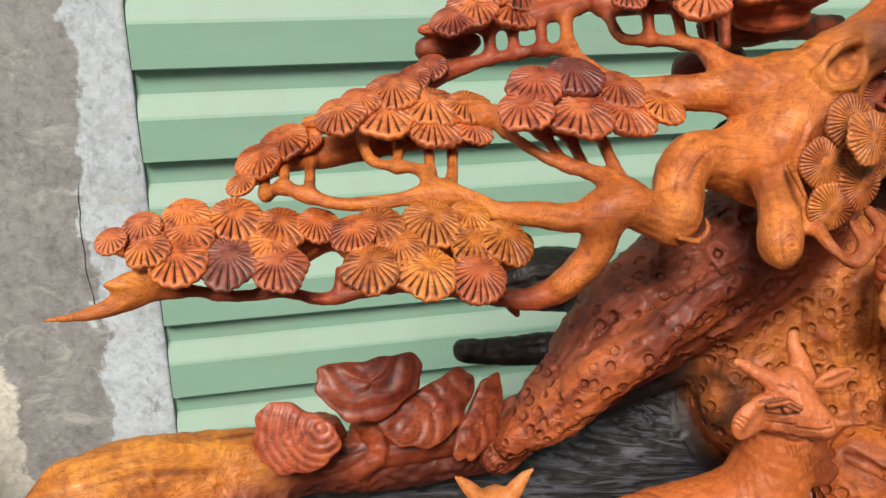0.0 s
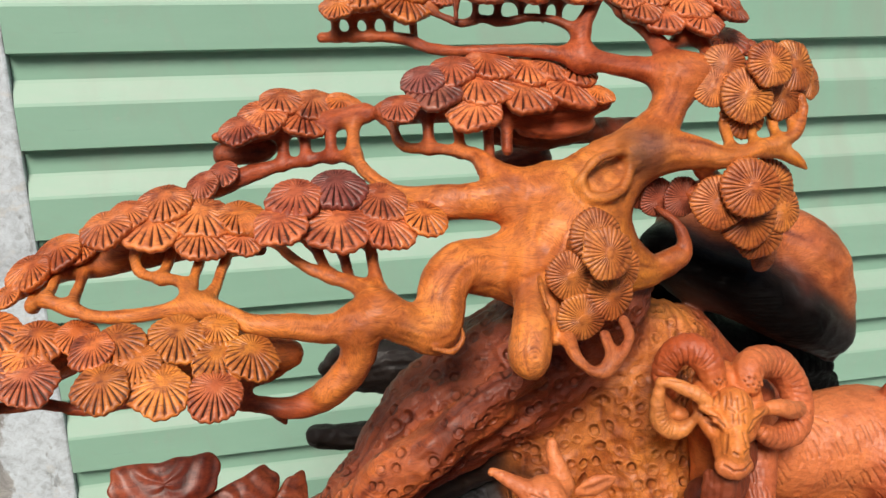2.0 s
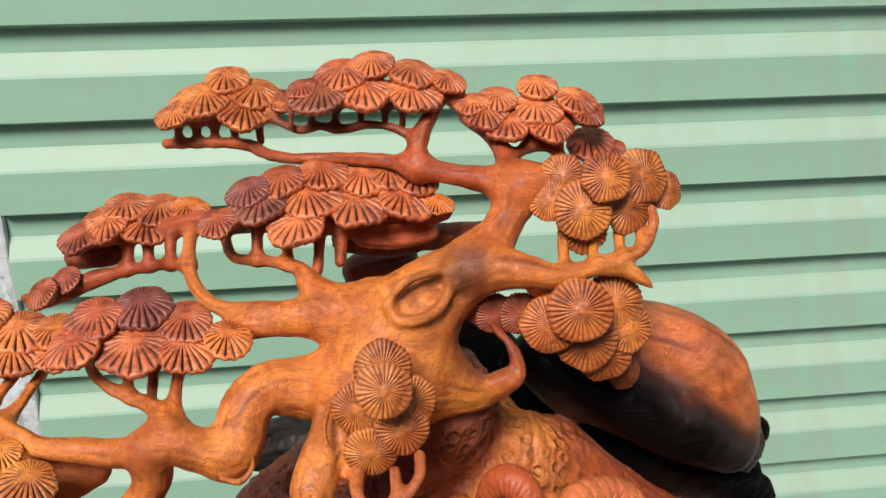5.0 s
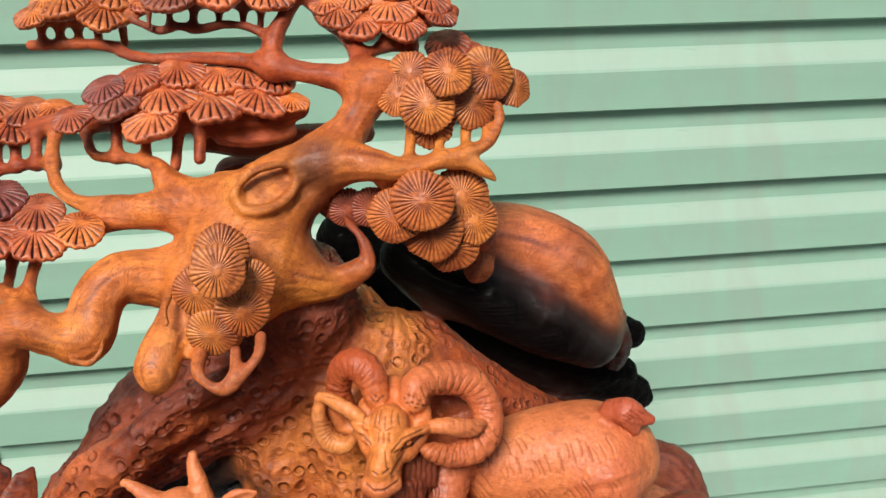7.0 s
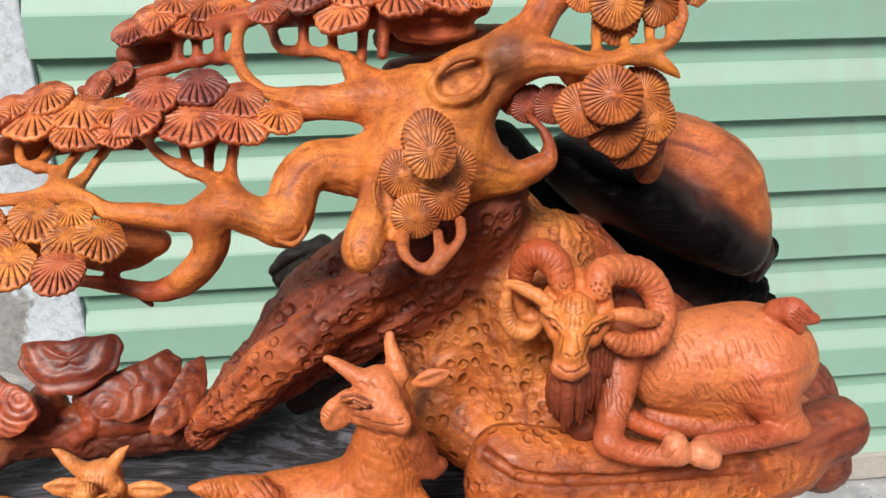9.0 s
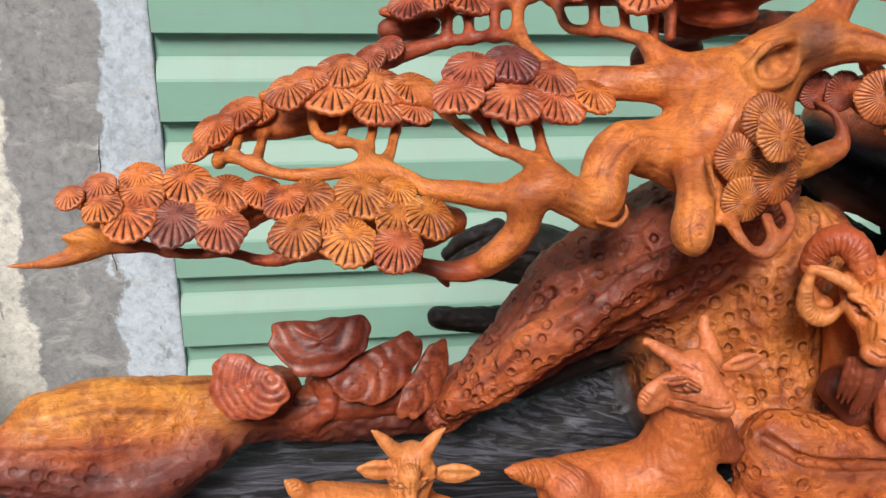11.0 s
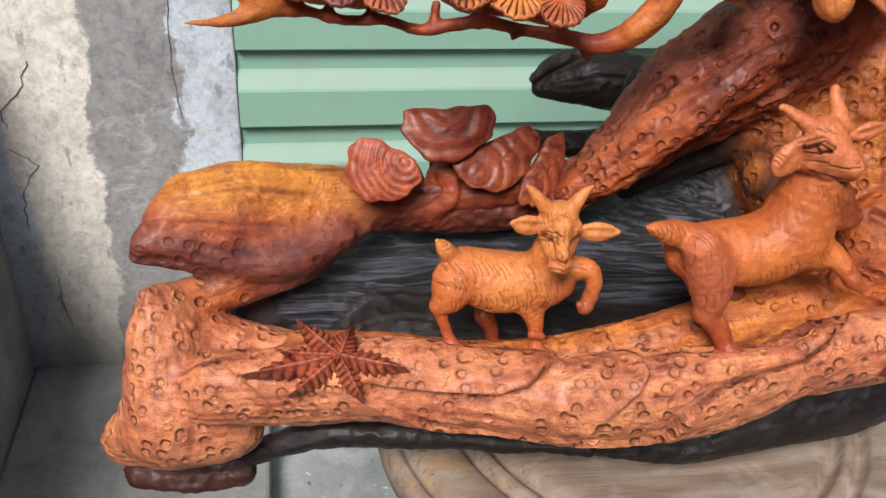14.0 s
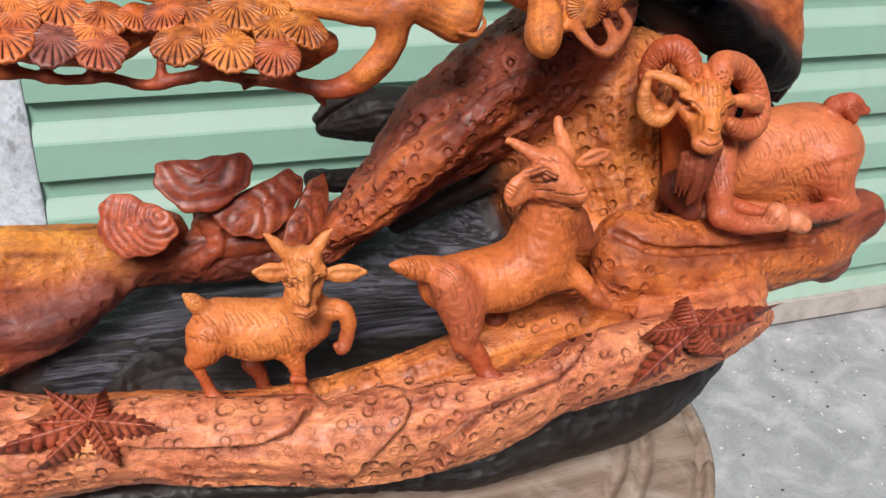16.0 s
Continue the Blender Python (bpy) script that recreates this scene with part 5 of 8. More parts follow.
tree.stroke([(-0.0512, 0.5420, 0.9713, 0.0030), (-0.0539, 0.5740, 0.9858, 0.0040)], RUST, 0.006)
# second bough
tree.stroke([(0.0708, 0.5700, 1.0058, 0.0121), (0.0388, 0.5720, 1.0062, 0.0072), (0.0141, 0.5750, 1.0058, 0.0088), (-0.0110, 0.5780, 0.9983, 0.0096), (-0.0394, 0.5800, 0.9942, 0.0104), (-0.0736, 0.5820, 0.9968, 0.0103), (-0.1077, 0.5850, 0.9985, 0.0087)], ORANGE, 0.01, flat=(1, 1, 1.2))
tree.stroke([(-0.1118, 0.5900, 0.9984, 0.0083), (-0.1518, 0.6040, 0.9953, 0.0080), (-0.1884, 0.6140, 0.9935, 0.0072), (-0.2173, 0.6160, 0.9908, 0.0038)], TAN, 0.008)
tree.stroke([(-0.1823, 0.6150, 0.9767, 0.0092), (-0.2055, 0.6100, 0.9699, 0.0083), (-0.2278, 0.6060, 0.9687, 0.0069), (-0.2498, 0.6000, 0.9645, 0.0064), (-0.2638, 0.5980, 0.9559, 0.0040), (-0.2683, 0.5980, 0.9524, 0.0024)], ORANGE, 0.008)
tree.stroke([(-0.2124, 0.6120, 0.9746, 0.0058), (-0.1829, 0.6120, 0.9706, 0.0058), (-0.1461, 0.6060, 0.9768, 0.0050), (-0.1052, 0.6000, 0.9772, 0.0042)], BROWN, 0.008)
# lowest bough: upper and lower runners with their struts
tree.stroke([(-0.0482, 0.5160, 0.9573, 0.0115), (-0.0698, 0.5200, 0.9521, 0.0088), (-0.0913, 0.5210, 0.9556, 0.0076), (-0.1152, 0.5240, 0.9584, 0.0060), (-0.1325, 0.5320, 0.9651, 0.0057), (-0.1524, 0.5400, 0.9653, 0.0053), (-0.1795, 0.5460, 0.9602, 0.0042), (-0.2059, 0.5520, 0.9586, 0.0038), (-0.2251, 0.5620, 0.9620, 0.0038), (-0.2379, 0.5680, 0.9653, 0.0034), (-0.2479, 0.5780, 0.9575, 0.0031)], TAN, 0.008)
tree.stroke([(-0.1431, 0.5410, 0.9643, 0.0069), (-0.1353, 0.5560, 0.9703, 0.0035), (-0.1303, 0.5750, 0.9753, 0.0032), (-0.1239, 0.6000, 0.9802, 0.0037)], TAN, 0.01)
tree.stroke([(-0.1501, 0.5410, 0.9666, 0.0049), (-0.1549, 0.5560, 0.9752, 0.0035), (-0.1688, 0.5660, 0.9748, 0.0031), (-0.1810, 0.5770, 0.9754, 0.0032), (-0.1846, 0.5880, 0.9809, 0.0032), (-0.1831, 0.6040, 0.9840, 0.0037)], TAN, 0.008)
tree.stroke([(-0.1670, 0.5660, 0.9754, 0.0027), (-0.1609, 0.6020, 0.9834, 0.0037)], TAN, 0.007)
tree.stroke([(-0.1489, 0.5560, 0.9741, 0.0027), (-0.1410, 0.6020, 0.9824, 0.0037)], TAN, 0.007)
tree.stroke([(-0.2223, 0.5620, 0.9618, 0.0031), (-0.2184, 0.5980, 0.9697, 0.0036)], TAN, 0.007)
tree.stroke([(-0.2372, 0.5680, 0.9660, 0.0027), (-0.2341, 0.5980, 0.9692, 0.0032)], TAN, 0.007)
tree.stroke([(-0.2479, 0.5780, 0.9575, 0.0027), (-0.2478, 0.5980, 0.9651, 0.0032)], TAN, 0.007)
tree.stroke([(-0.0495, 0.5180, 0.9536, 0.0108), (-0.0498, 0.5200, 0.9358, 0.0106), (-0.0576, 0.5200, 0.9191, 0.0099), (-0.0733, 0.5200, 0.9048, 0.0091), (-0.0945, 0.5220, 0.8980, 0.0067), (-0.1190, 0.5270, 0.9015, 0.0047), (-0.1468, 0.5320, 0.9045, 0.0039), (-0.1751, 0.5330, 0.9099, 0.0039), (-0.1959, 0.5340, 0.9076, 0.0042), (-0.2198, 0.5370, 0.9031, 0.0038), (-0.2430, 0.5400, 0.9093, 0.0034), (-0.2697, 0.5400, 0.9086, 0.0034), (-0.2920, 0.5400, 0.9142, 0.0033), (-0.3109, 0.5400, 0.9165, 0.0048), (-0.3194, 0.5390, 0.9190, 0.0059)], RUST, 0.007)
tree.stroke([(-0.0506, 0.5140, 0.9479, 0.0092), (-0.0552, 0.5140, 0.9275, 0.0086), (-0.0722, 0.5140, 0.9109, 0.0070)], TAN, 0.006)
tree.stroke([(-0.1018, 0.5260, 0.8926, 0.0040), (-0.0984, 0.5260, 0.8858, 0.0020)], DARK, 0.004)
tree.stroke([(-0.1509, 0.5300, 0.9036, 0.0035), (-0.1537, 0.5300, 0.8999, 0.0020)], DARK, 0.004)
# flame-shaped end of the lowest bough
tree.stroke([(-0.3139, 0.5390, 0.9228, 0.0065), (-0.3276, 0.5360, 0.9184, 0.0081), (-0.3417, 0.5310, 0.9130, 0.0048), (-0.3595, 0.5270, 0.9113, 0.0025), (-0.3756, 0.5250, 0.9123, 0.0006)], TAN, 0.006)
tree.stroke([(-0.3185, 0.5380, 0.9267, 0.0049), (-0.3296, 0.5340, 0.9268, 0.0051), (-0.3400, 0.5320, 0.9267, 0.0019)], AMBER, 0.007)
tree.stroke([(-0.3186, 0.5450, 0.9203, 0.0044), (-0.3191, 0.5520, 0.9280, 0.0045)], RUST, 0.008)
tree.stroke([(-0.3020, 0.5400, 0.9167, 0.0026), (-0.3014, 0.5480, 0.9246, 0.0030)], RUST, 0.006)
tree.stroke([(-0.2809, 0.5400, 0.9116, 0.0026), (-0.2800, 0.5460, 0.9217, 0.0030)], RUST, 0.006)
tree.stroke([(-0.2530, 0.5400, 0.9107, 0.0027), (-0.2515, 0.5450, 0.9195, 0.0030)], RUST, 0.006)
tree.stroke([(-0.2094, 0.5370, 0.9059, 0.0027), (-0.2077, 0.5420, 0.9187, 0.0031)], RUST, 0.006)
tree.stroke([(-0.1786, 0.5330, 0.9107, 0.0027), (-0.1779, 0.5370, 0.9164, 0.0031)], RUST, 0.006)
tree.stroke([(-0.1227, 0.5270, 0.9030, 0.0031), (-0.1217, 0.5320, 0.9135, 0.0035)], RUST, 0.006)
# plates that carry the needle fans of the lowest bough
tree.stroke([(-0.3405, 0.5800, 0.9327, 0.0069), (-0.3079, 0.5780, 0.9278, 0.0148), (-0.2743, 0.5740, 0.9259, 0.0173), (-0.2400, 0.5700, 0.9240, 0.0151), (-0.2096, 0.5620, 0.9335, 0.0086), (-0.1851, 0.5560, 0.9255, 0.0150), (-0.1503, 0.5500, 0.9245, 0.0163), (-0.1175, 0.5480, 0.9213, 0.0177), (-0.0920, 0.5460, 0.9240, 0.0089)], ORANGE, 0.008)
# spoon-shaped hooks under the trunk
tree.stroke([(0.0646, 0.5320, 0.9730, 0.0147), (0.0579, 0.5080, 0.9638, 0.0104), (0.0517, 0.4880, 0.9538, 0.0123), (0.0477, 0.4780, 0.9439, 0.0128), (0.0486, 0.4750, 0.9383, 0.0085)], TAN, 0.01)
tree.stroke([(0.0563, 0.4780, 0.9884, 0.0012), (0.0536, 0.4580, 0.9812, 0.0030), (0.0504, 0.4460, 0.9728, 0.0047)], BROWN, 0.003, cut=True)
tree.stroke([(0.0649, 0.5120, 0.9779, 0.0052), (0.0669, 0.4960, 0.9625, 0.0059), (0.0676, 0.4880, 0.9477, 0.0044)], TAN, 0.006)
tree.stroke([(0.0592, 0.5000, 0.9849, 0.0018), (0.0564, 0.4850, 0.9808, 0.0018), (0.0576, 0.4780, 0.9740, 0.0014)], AMBER, 0.003)
tree.stroke([(0.0740, 0.4820, 0.9498, 0.0047), (0.0740, 0.4660, 0.9443, 0.0032), (0.0866, 0.4610, 0.9360, 0.0032), (0.0996, 0.4630, 0.9429, 0.0028), (0.1095, 0.4720, 0.9515, 0.0029), (0.1112, 0.4850, 0.9567, 0.0033)], (0.50, 0.135, 0.042), 0.006)
tree.stroke([(0.0958, 0.4780, 0.9521, 0.0032), (0.0956, 0.4660, 0.9458, 0.0028), (0.0911, 0.4610, 0.9377, 0.0025)], (0.50, 0.135, 0.042), 0.008)
tree.stroke([(0.0934, 0.5080, 0.9981, 0.0132), (0.0928, 0.5060, 0.9695, 0.0153), (0.0876, 0.5040, 0.9519, 0.0120)], TAN, 0.008)
tree.wobble(0.020, 0.0005, 5)
tree.skin("pine_tree", PINE, carving, "orange oiled pine trunk and boughs with pierced runners", relief=[("scoop", 0.016, 0.0005, (1, 1, 1)), ("noise", 0.007, 0.0003, (1, 1, 1)), ("furrow", 0.0026, 0.0008, (1, 1, 1))])


# ---- needle fans ----
def fan_mesh(seed, grooves, fine=False):
    """A scallop of radius 1 with cuts that radiate from a hub: set back from the middle, or in the middle with a button (fine)."""
    rng = random.Random(seed)
    per = 6
    count = grooves * per
    hub = 0.0 if fine else 0.34
    cut = [(0.75 + 0.5 * rng.random(), (0.14 if fine else 0.26) + 0.16 * rng.random(), (0.95 if fine else 0.86) + 0.12 * rng.random()) for _ in range(grooves)]
    wave = [rng.uniform(-0.03, 0.03) for _ in range(6)]
    radii = [0.0, 0.07, 0.10, 0.13, 0.22, 0.36, 0.52, 0.68, 0.82, 0.93, 0.99, 1.0, 0.97, 0.86, 0.72]
    under = [0, 0, 0, 0, 0, 0, 0, 0, 0, 0, 0.03, 0.10, 0.20, 0.28, 0.34] if fine else [0, 0, 0, 0, 0, 0, 0, 0, 0, 0, 0.03, 0.12, 0.28, 0.46, 0.66]
    top = 0.20 if fine else 0.15
    verts, shade = [(0, hub, top * (1 - hub * hub) + (0.05 if fine else 0))], [0.0]
    for q, k in enumerate(radii[1:], 1):
        for a in range(count):
            g, ph = divmod(a, per)
            ang = math.tau * (g + (0.0, 0.12, 0.18, 0.5, 0.82, 0.88)[ph]) / grooves
            c, sn = math.cos(ang), math.sin(ang)
            reach = -hub * sn + math.sqrt(max(0.0, 1 - (hub * c) ** 2))
            rim = 1 + sum(w * math.sin((i + 2) * ang + i) for i, w in enumerate(wave)) + 0.02 * math.cos(grooves * ang)
            x, y = k * reach * rim * c, hub + k * reach * rim * sn
            r2 = min(1.0, x * x + y * y)
            h = top * (1 - r2) - under[q] + (0.02 if fine and q == 2 else 0)
            depth, r0, r1 = cut[g]
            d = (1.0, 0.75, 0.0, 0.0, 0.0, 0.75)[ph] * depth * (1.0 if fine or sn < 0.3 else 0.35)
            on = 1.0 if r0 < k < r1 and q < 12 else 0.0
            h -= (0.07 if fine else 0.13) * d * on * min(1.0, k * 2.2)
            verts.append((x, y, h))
            # darkness of the cuts: stain, plus their shade put into the colour
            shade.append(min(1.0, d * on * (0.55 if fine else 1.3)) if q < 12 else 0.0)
    faces = [(0, 1 + a, 1 + (a + 1) % count) for a in range(count)]
    for q in range(len(radii) - 2):
        s, e = 1 + q * count, 1 + (q + 1) * count
        for a in range(count):
            b = (a + 1) % count
            faces.append((s + a, e + a, e + b, s + b))
    faces.append(tuple(1 + (len(radii) - 2) * count + a for a in range(count))[::-1])
    me = bpy.data.meshes.new("needle_fan")
    me.from_pydata(verts, [], faces)
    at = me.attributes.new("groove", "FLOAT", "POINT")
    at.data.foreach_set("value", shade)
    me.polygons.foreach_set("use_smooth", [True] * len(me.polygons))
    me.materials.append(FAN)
    return me


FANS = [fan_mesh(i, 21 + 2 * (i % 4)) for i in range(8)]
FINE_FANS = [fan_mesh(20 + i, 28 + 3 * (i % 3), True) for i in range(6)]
fan_rng = random.Random(11)


def needle_cluster(label, rise, fans, stain, dark=(), spread=0.35, side=0.0, lift=0.0):
    """A cluster of overlapping fans. rise: how far their faces turn up, in degrees; dark: stains of single fans by order."""
    xs = [sum(f[i] for f in fans) / len(fans) for i in range(3)]
    holder = new("needle_cluster")
    holder.parent = carving
    tagged(holder, label)
    size = max(max(abs(f[0] - xs[0]) for f in fans), 0.03)
    for i, (x, y, z, r) in enumerate(fans):
        dx, dz = (x - xs[0]) / size, (z - xs[2]) / size
        e = radians(rise) + 0.4 * spread * dz
        nrm = Vector((spread * 0.6 * dx + side + fan_rng.uniform(-0.08, 0.08), -math.cos(e), math.sin(e) + fan_rng.uniform(-0.05, 0.05))).normalized()
        spin = fan_rng.uniform(0, math.tau) if rise < 30 else fan_rng.uniform(-0.45, 0.45)
        ob = new("needle_fan", FINE_FANS[fan_rng.randrange(6)] if rise < 30 else FANS[fan_rng.randrange(8)])
        q = nrm.to_track_quat("Z", "Y").to_matrix().to_4x4() @ Matrix.Rotation(spin, 4, "Z")
        ob.matrix_world = Matrix.Translation((x, y, z)) @ q @ Matrix.Diagonal((r, r, r * fan_rng.uniform(0.75, 1.0), 1))
        ob.parent = holder
        v = fan_rng.uniform(0.85, 1.12)
        c = dict(dark).get(i, stain)
        ob.color = (c[0] * v, c[1] * v, c[2] * v, 1)


SALMON, WINE, PLUM = (0.58, 0.155, 0.055), (0.42, 0.095, 0.040), (0.26, 0.070, 0.055)
needle_cluster("cluster of orange needle fans at the end of the lowest bough", 60, [(-0.2946, 0.5546, 0.9566, 0.0138), (-0.3196, 0.5478, 0.9544, 0.0116), (-0.3361, 0.5397, 0.9509, 0.0095), (-0.2403, 0.5478, 0.9480, 0.0154), (-0.2185, 0.5492, 0.9472, 0.0136), (-0.2951, 0.5427, 0.9493, 0.0162), (-0.3167, 0.5349, 0.9465, 0.0133), (-0.2480, 0.5363, 0.9414, 0.0145), (-0.3002, 0.5274, 0.9407, 0.0171), (-0.2444, 0.5240, 0.9337, 0.0169), (-0.2741, 0.5267, 0.9380, 0.0180), (-0.2660, 0.5526, 0.9531, 0.0166)], ORANGE, {9: (0.50, 0.13, 0.05), 10: (0.30, 0.09, 0.06), 1: SALMON, 2: SALMON})
needle_cluster("cluster of bright orange needle fans on the lowest bough", 60, [(-0.1351, 0.5126, 0.9609, 0.0131), (-0.2044, 0.5031, 0.9607, 0.0131), (-0.1890, 0.5065, 0.9614, 0.0151), (-0.1159, 0.4977, 0.9501, 0.0162), (-0.1348, 0.4963, 0.9509, 0.0166), (-0.1809, 0.4936, 0.9533, 0.0150), (-0.1987, 0.4814, 0.9484, 0.0158), (-0.1384, 0.4759, 0.9398, 0.0162), (-0.1680, 0.4793, 0.9444, 0.0172), (-0.1583, 0.5092, 0.9606, 0.0174)], (0.60, 0.185, 0.032), {7: SALMON, 1: ORANGE})
needle_cluster("cluster of dark reddish needle fans on the second bough", 64, [(-0.0836, 0.5611, 1.0250, 0.0176), (-0.0286, 0.5591, 1.0200, 0.0173), (-0.0939, 0.5455, 1.0140, 0.0173), (-0.0259, 0.5441, 1.0083, 0.0185), (-0.0011, 0.5492, 1.0105, 0.0152), (-0.0586, 0.5441, 1.0106, 0.0210), (-0.0544, 0.5672, 1.0280, 0.0187)], SALMON, {6: PLUM, 0: WINE, 4: ORANGE})
needle_cluster("cluster of flat orange needle fans on the second bough", 66, [(-0.1150, 0.5900, 1.0042, 0.0163), (-0.1866, 0.5914, 1.0100, 0.0136), (-0.2000, 0.5832, 1.0047, 0.0163), (-0.1400, 0.5900, 1.0058, 0.0190), (-0.1162, 0.5758, 0.9930, 0.0124), (-0.1731, 0.5839, 1.0033, 0.0201), (-0.1424, 0.5778, 0.9965, 0.0188), (-0.1634, 0.5989, 1.0144, 0.0175)], (0.60, 0.165, 0.05), {4: SALMON, 0: ORANGE})
needle_cluster("small cluster of orange needle fans at the end of the second bough", 70, [(-0.2217, 0.6065, 0.9834, 0.0130), (-0.2343, 0.6048, 0.9827, 0.0172), (-0.2511, 0.5939, 0.9753, 0.0155), (-0.2627, 0.5793, 0.9654, 0.0097)], ORANGE, {}, side=-0.35)
needle_cluster("cluster of reddish-brown needle fans on the third bough", 66, [(0.1075, 0.6293, 1.0903, 0.0159), (0.0884, 0.6272, 1.0891, 0.0181), (0.0328, 0.6259, 1.0898, 0.0170), (0.1261, 0.6259, 1.0867, 0.0160), (0.0110, 0.6197, 1.0853, 0.0153), (-0.0084, 0.6007, 1.0705, 0.0135), (0.0180, 0.6123, 1.0788, 0.0189), (0.1399, 0.6109, 1.0730, 0.0105), (0.1188, 0.6143, 1.0767, 0.0202), (0.0423, 0.6000, 1.0678, 0.0202), (0.0849, 0.6116, 1.0757, 0.0215), (0.0523, 0.6163, 1.0809, 0.0221), (0.0618, 0.6306, 1.0930, 0.0180)], SALMON, {4: PLUM, 6: (0.26, 0.075, 0.05), 5: WINE, 2: WINE, 7: ORANGE})
needle_cluster("cluster of orange needle fans at the end of the third bough", 68, [(-0.0356, 0.6718, 1.0588, 0.0143), (-0.0577, 0.6718, 1.0597, 0.0181), (-0.1127, 0.6548, 1.0469, 0.0153), (-0.0424, 0.6657, 1.0535, 0.0142), (-0.0971, 0.6633, 1.0536, 0.0193), (-0.0655, 0.6616, 1.0508, 0.0187), (-0.0811, 0.6738, 1.0625, 0.0165)], (0.58, 0.165, 0.055), {2: WINE, 0: ORANGE})
needle_cluster("small dark cluster of needle fans below the third bough", 55, [(-0.1264, 0.6554, 1.0148, 0.0116), (-0.1417, 0.6469, 1.0085, 0.0130)], WINE, {}, side=-0.4)
needle_cluster("cluster of reddish needle fans on the crown", 64, [(0.0506, 0.6400, 1.1494, 0.0103), (0.1516, 0.6434, 1.1511, 0.0128), (0.0777, 0.6488, 1.1573, 0.0179), (0.1276, 0.6488, 1.1566, 0.0166), (0.0613, 0.6366, 1.1461, 0.0198), (0.1278, 0.6366, 1.1450, 0.0194), (0.0929, 0.6386, 1.1475, 0.0192), (0.1000, 0.6549, 1.1628, 0.0158)], SALMON, {0: WINE, 4: (0.36, 0.10, 0.05)})
needle_cluster("cluster of orange needle fans at the end of the crown", 64, [(0.0352, 0.6743, 1.1356, 0.0132), (-0.0322, 0.6743, 1.1368, 0.0122), (-0.0411, 0.6655, 1.1287, 0.0121), (0.0164, 0.6791, 1.1406, 0.0178), (-0.0193, 0.6760, 1.1382, 0.0207), (0.0086, 0.6682, 1.1303, 0.0191), (-0.0023, 0.6879, 1.1496, 0.0163)], (0.64, 0.19, 0.045), {0: WINE})
needle_cluster("cluster of reddish needle fans beside the crown", 64, [(0.1658, 0.6354, 1.1364, 0.0121), (0.1837, 0.6381, 1.1386, 0.0145), (0.2408, 0.6364, 1.1359, 0.0154), (0.2466, 0.6279, 1.1277, 0.0123), (0.1742, 0.6293, 1.1305, 0.0158), (0.2191, 0.6211, 1.1219, 0.0159), (0.1883, 0.6225, 1.1239, 0.0158), (0.2119, 0.6320, 1.1323, 0.0176), (0.2142, 0.6456, 1.1453, 0.0147)], SALMON, {})
needle_cluster("dark needle fan behind the crown", 60, [(0.2542, 0.6453, 1.1030, 0.0176), (0.2700, 0.6416, 1.0989, 0.0104)], WINE, {})
needle_cluster("cluster of orange needle fans facing out from the upper limb", 24, [(0.2931, 0.5920, 1.0810, 0.0136), (0.2186, 0.5850, 1.0967, 0.0146), (0.2093, 0.5800, 1.0819, 0.0146), (0.2727, 0.5840, 1.0944, 0.0190), (0.2605, 0.5760, 1.0758, 0.0181), (0.2306, 0.5720, 1.0637, 0.0171), (0.2276, 0.5660, 1.0784, 0.0192), (0.2419, 0.5660, 1.0998, 0.0166)], (0.58, 0.180, 0.045), {}, spread=0.6)
needle_cluster("cluster of tan needle fans facing out over the boulder", 18, [(0.2658, 0.5720, 0.9531, 0.0123), (0.2489, 0.5560, 1.0156, 0.0206), (0.2573, 0.5520, 1.0000, 0.0182), (0.2414, 0.5490, 0.9821, 0.0191), (0.2279, 0.5440, 0.9962, 0.0211), (0.2021, 0.5420, 1.0102, 0.0191), (0.2194, 0.5330, 1.0228, 0.0211)], (0.58, 0.180, 0.045), {}, spread=0.5)
needle_cluster("dark red fringe of needles under the limb", 5, [(0.1612, 0.5770, 1.0092, 0.0125), (0.1728, 0.5720, 1.0049, 0.0142), (0.1889, 0.5680, 1.0064, 0.0149)], (0.46, 0.115, 0.06), {})
needle_cluster("cluster of tan needle fans on the trunk", 15, [(0.0920, 0.4940, 1.0116, 0.0170), (0.1070, 0.4920, 0.9907, 0.0159), (0.0752, 0.4900, 0.9887, 0.0150), (0.1014, 0.4870, 0.9750, 0.0173), (0.0824, 0.4840, 0.9623, 0.0158), (0.0912, 0.4740, 1.0085, 0.0164)], (0.58, 0.180, 0.045), {}, spread=0.45)


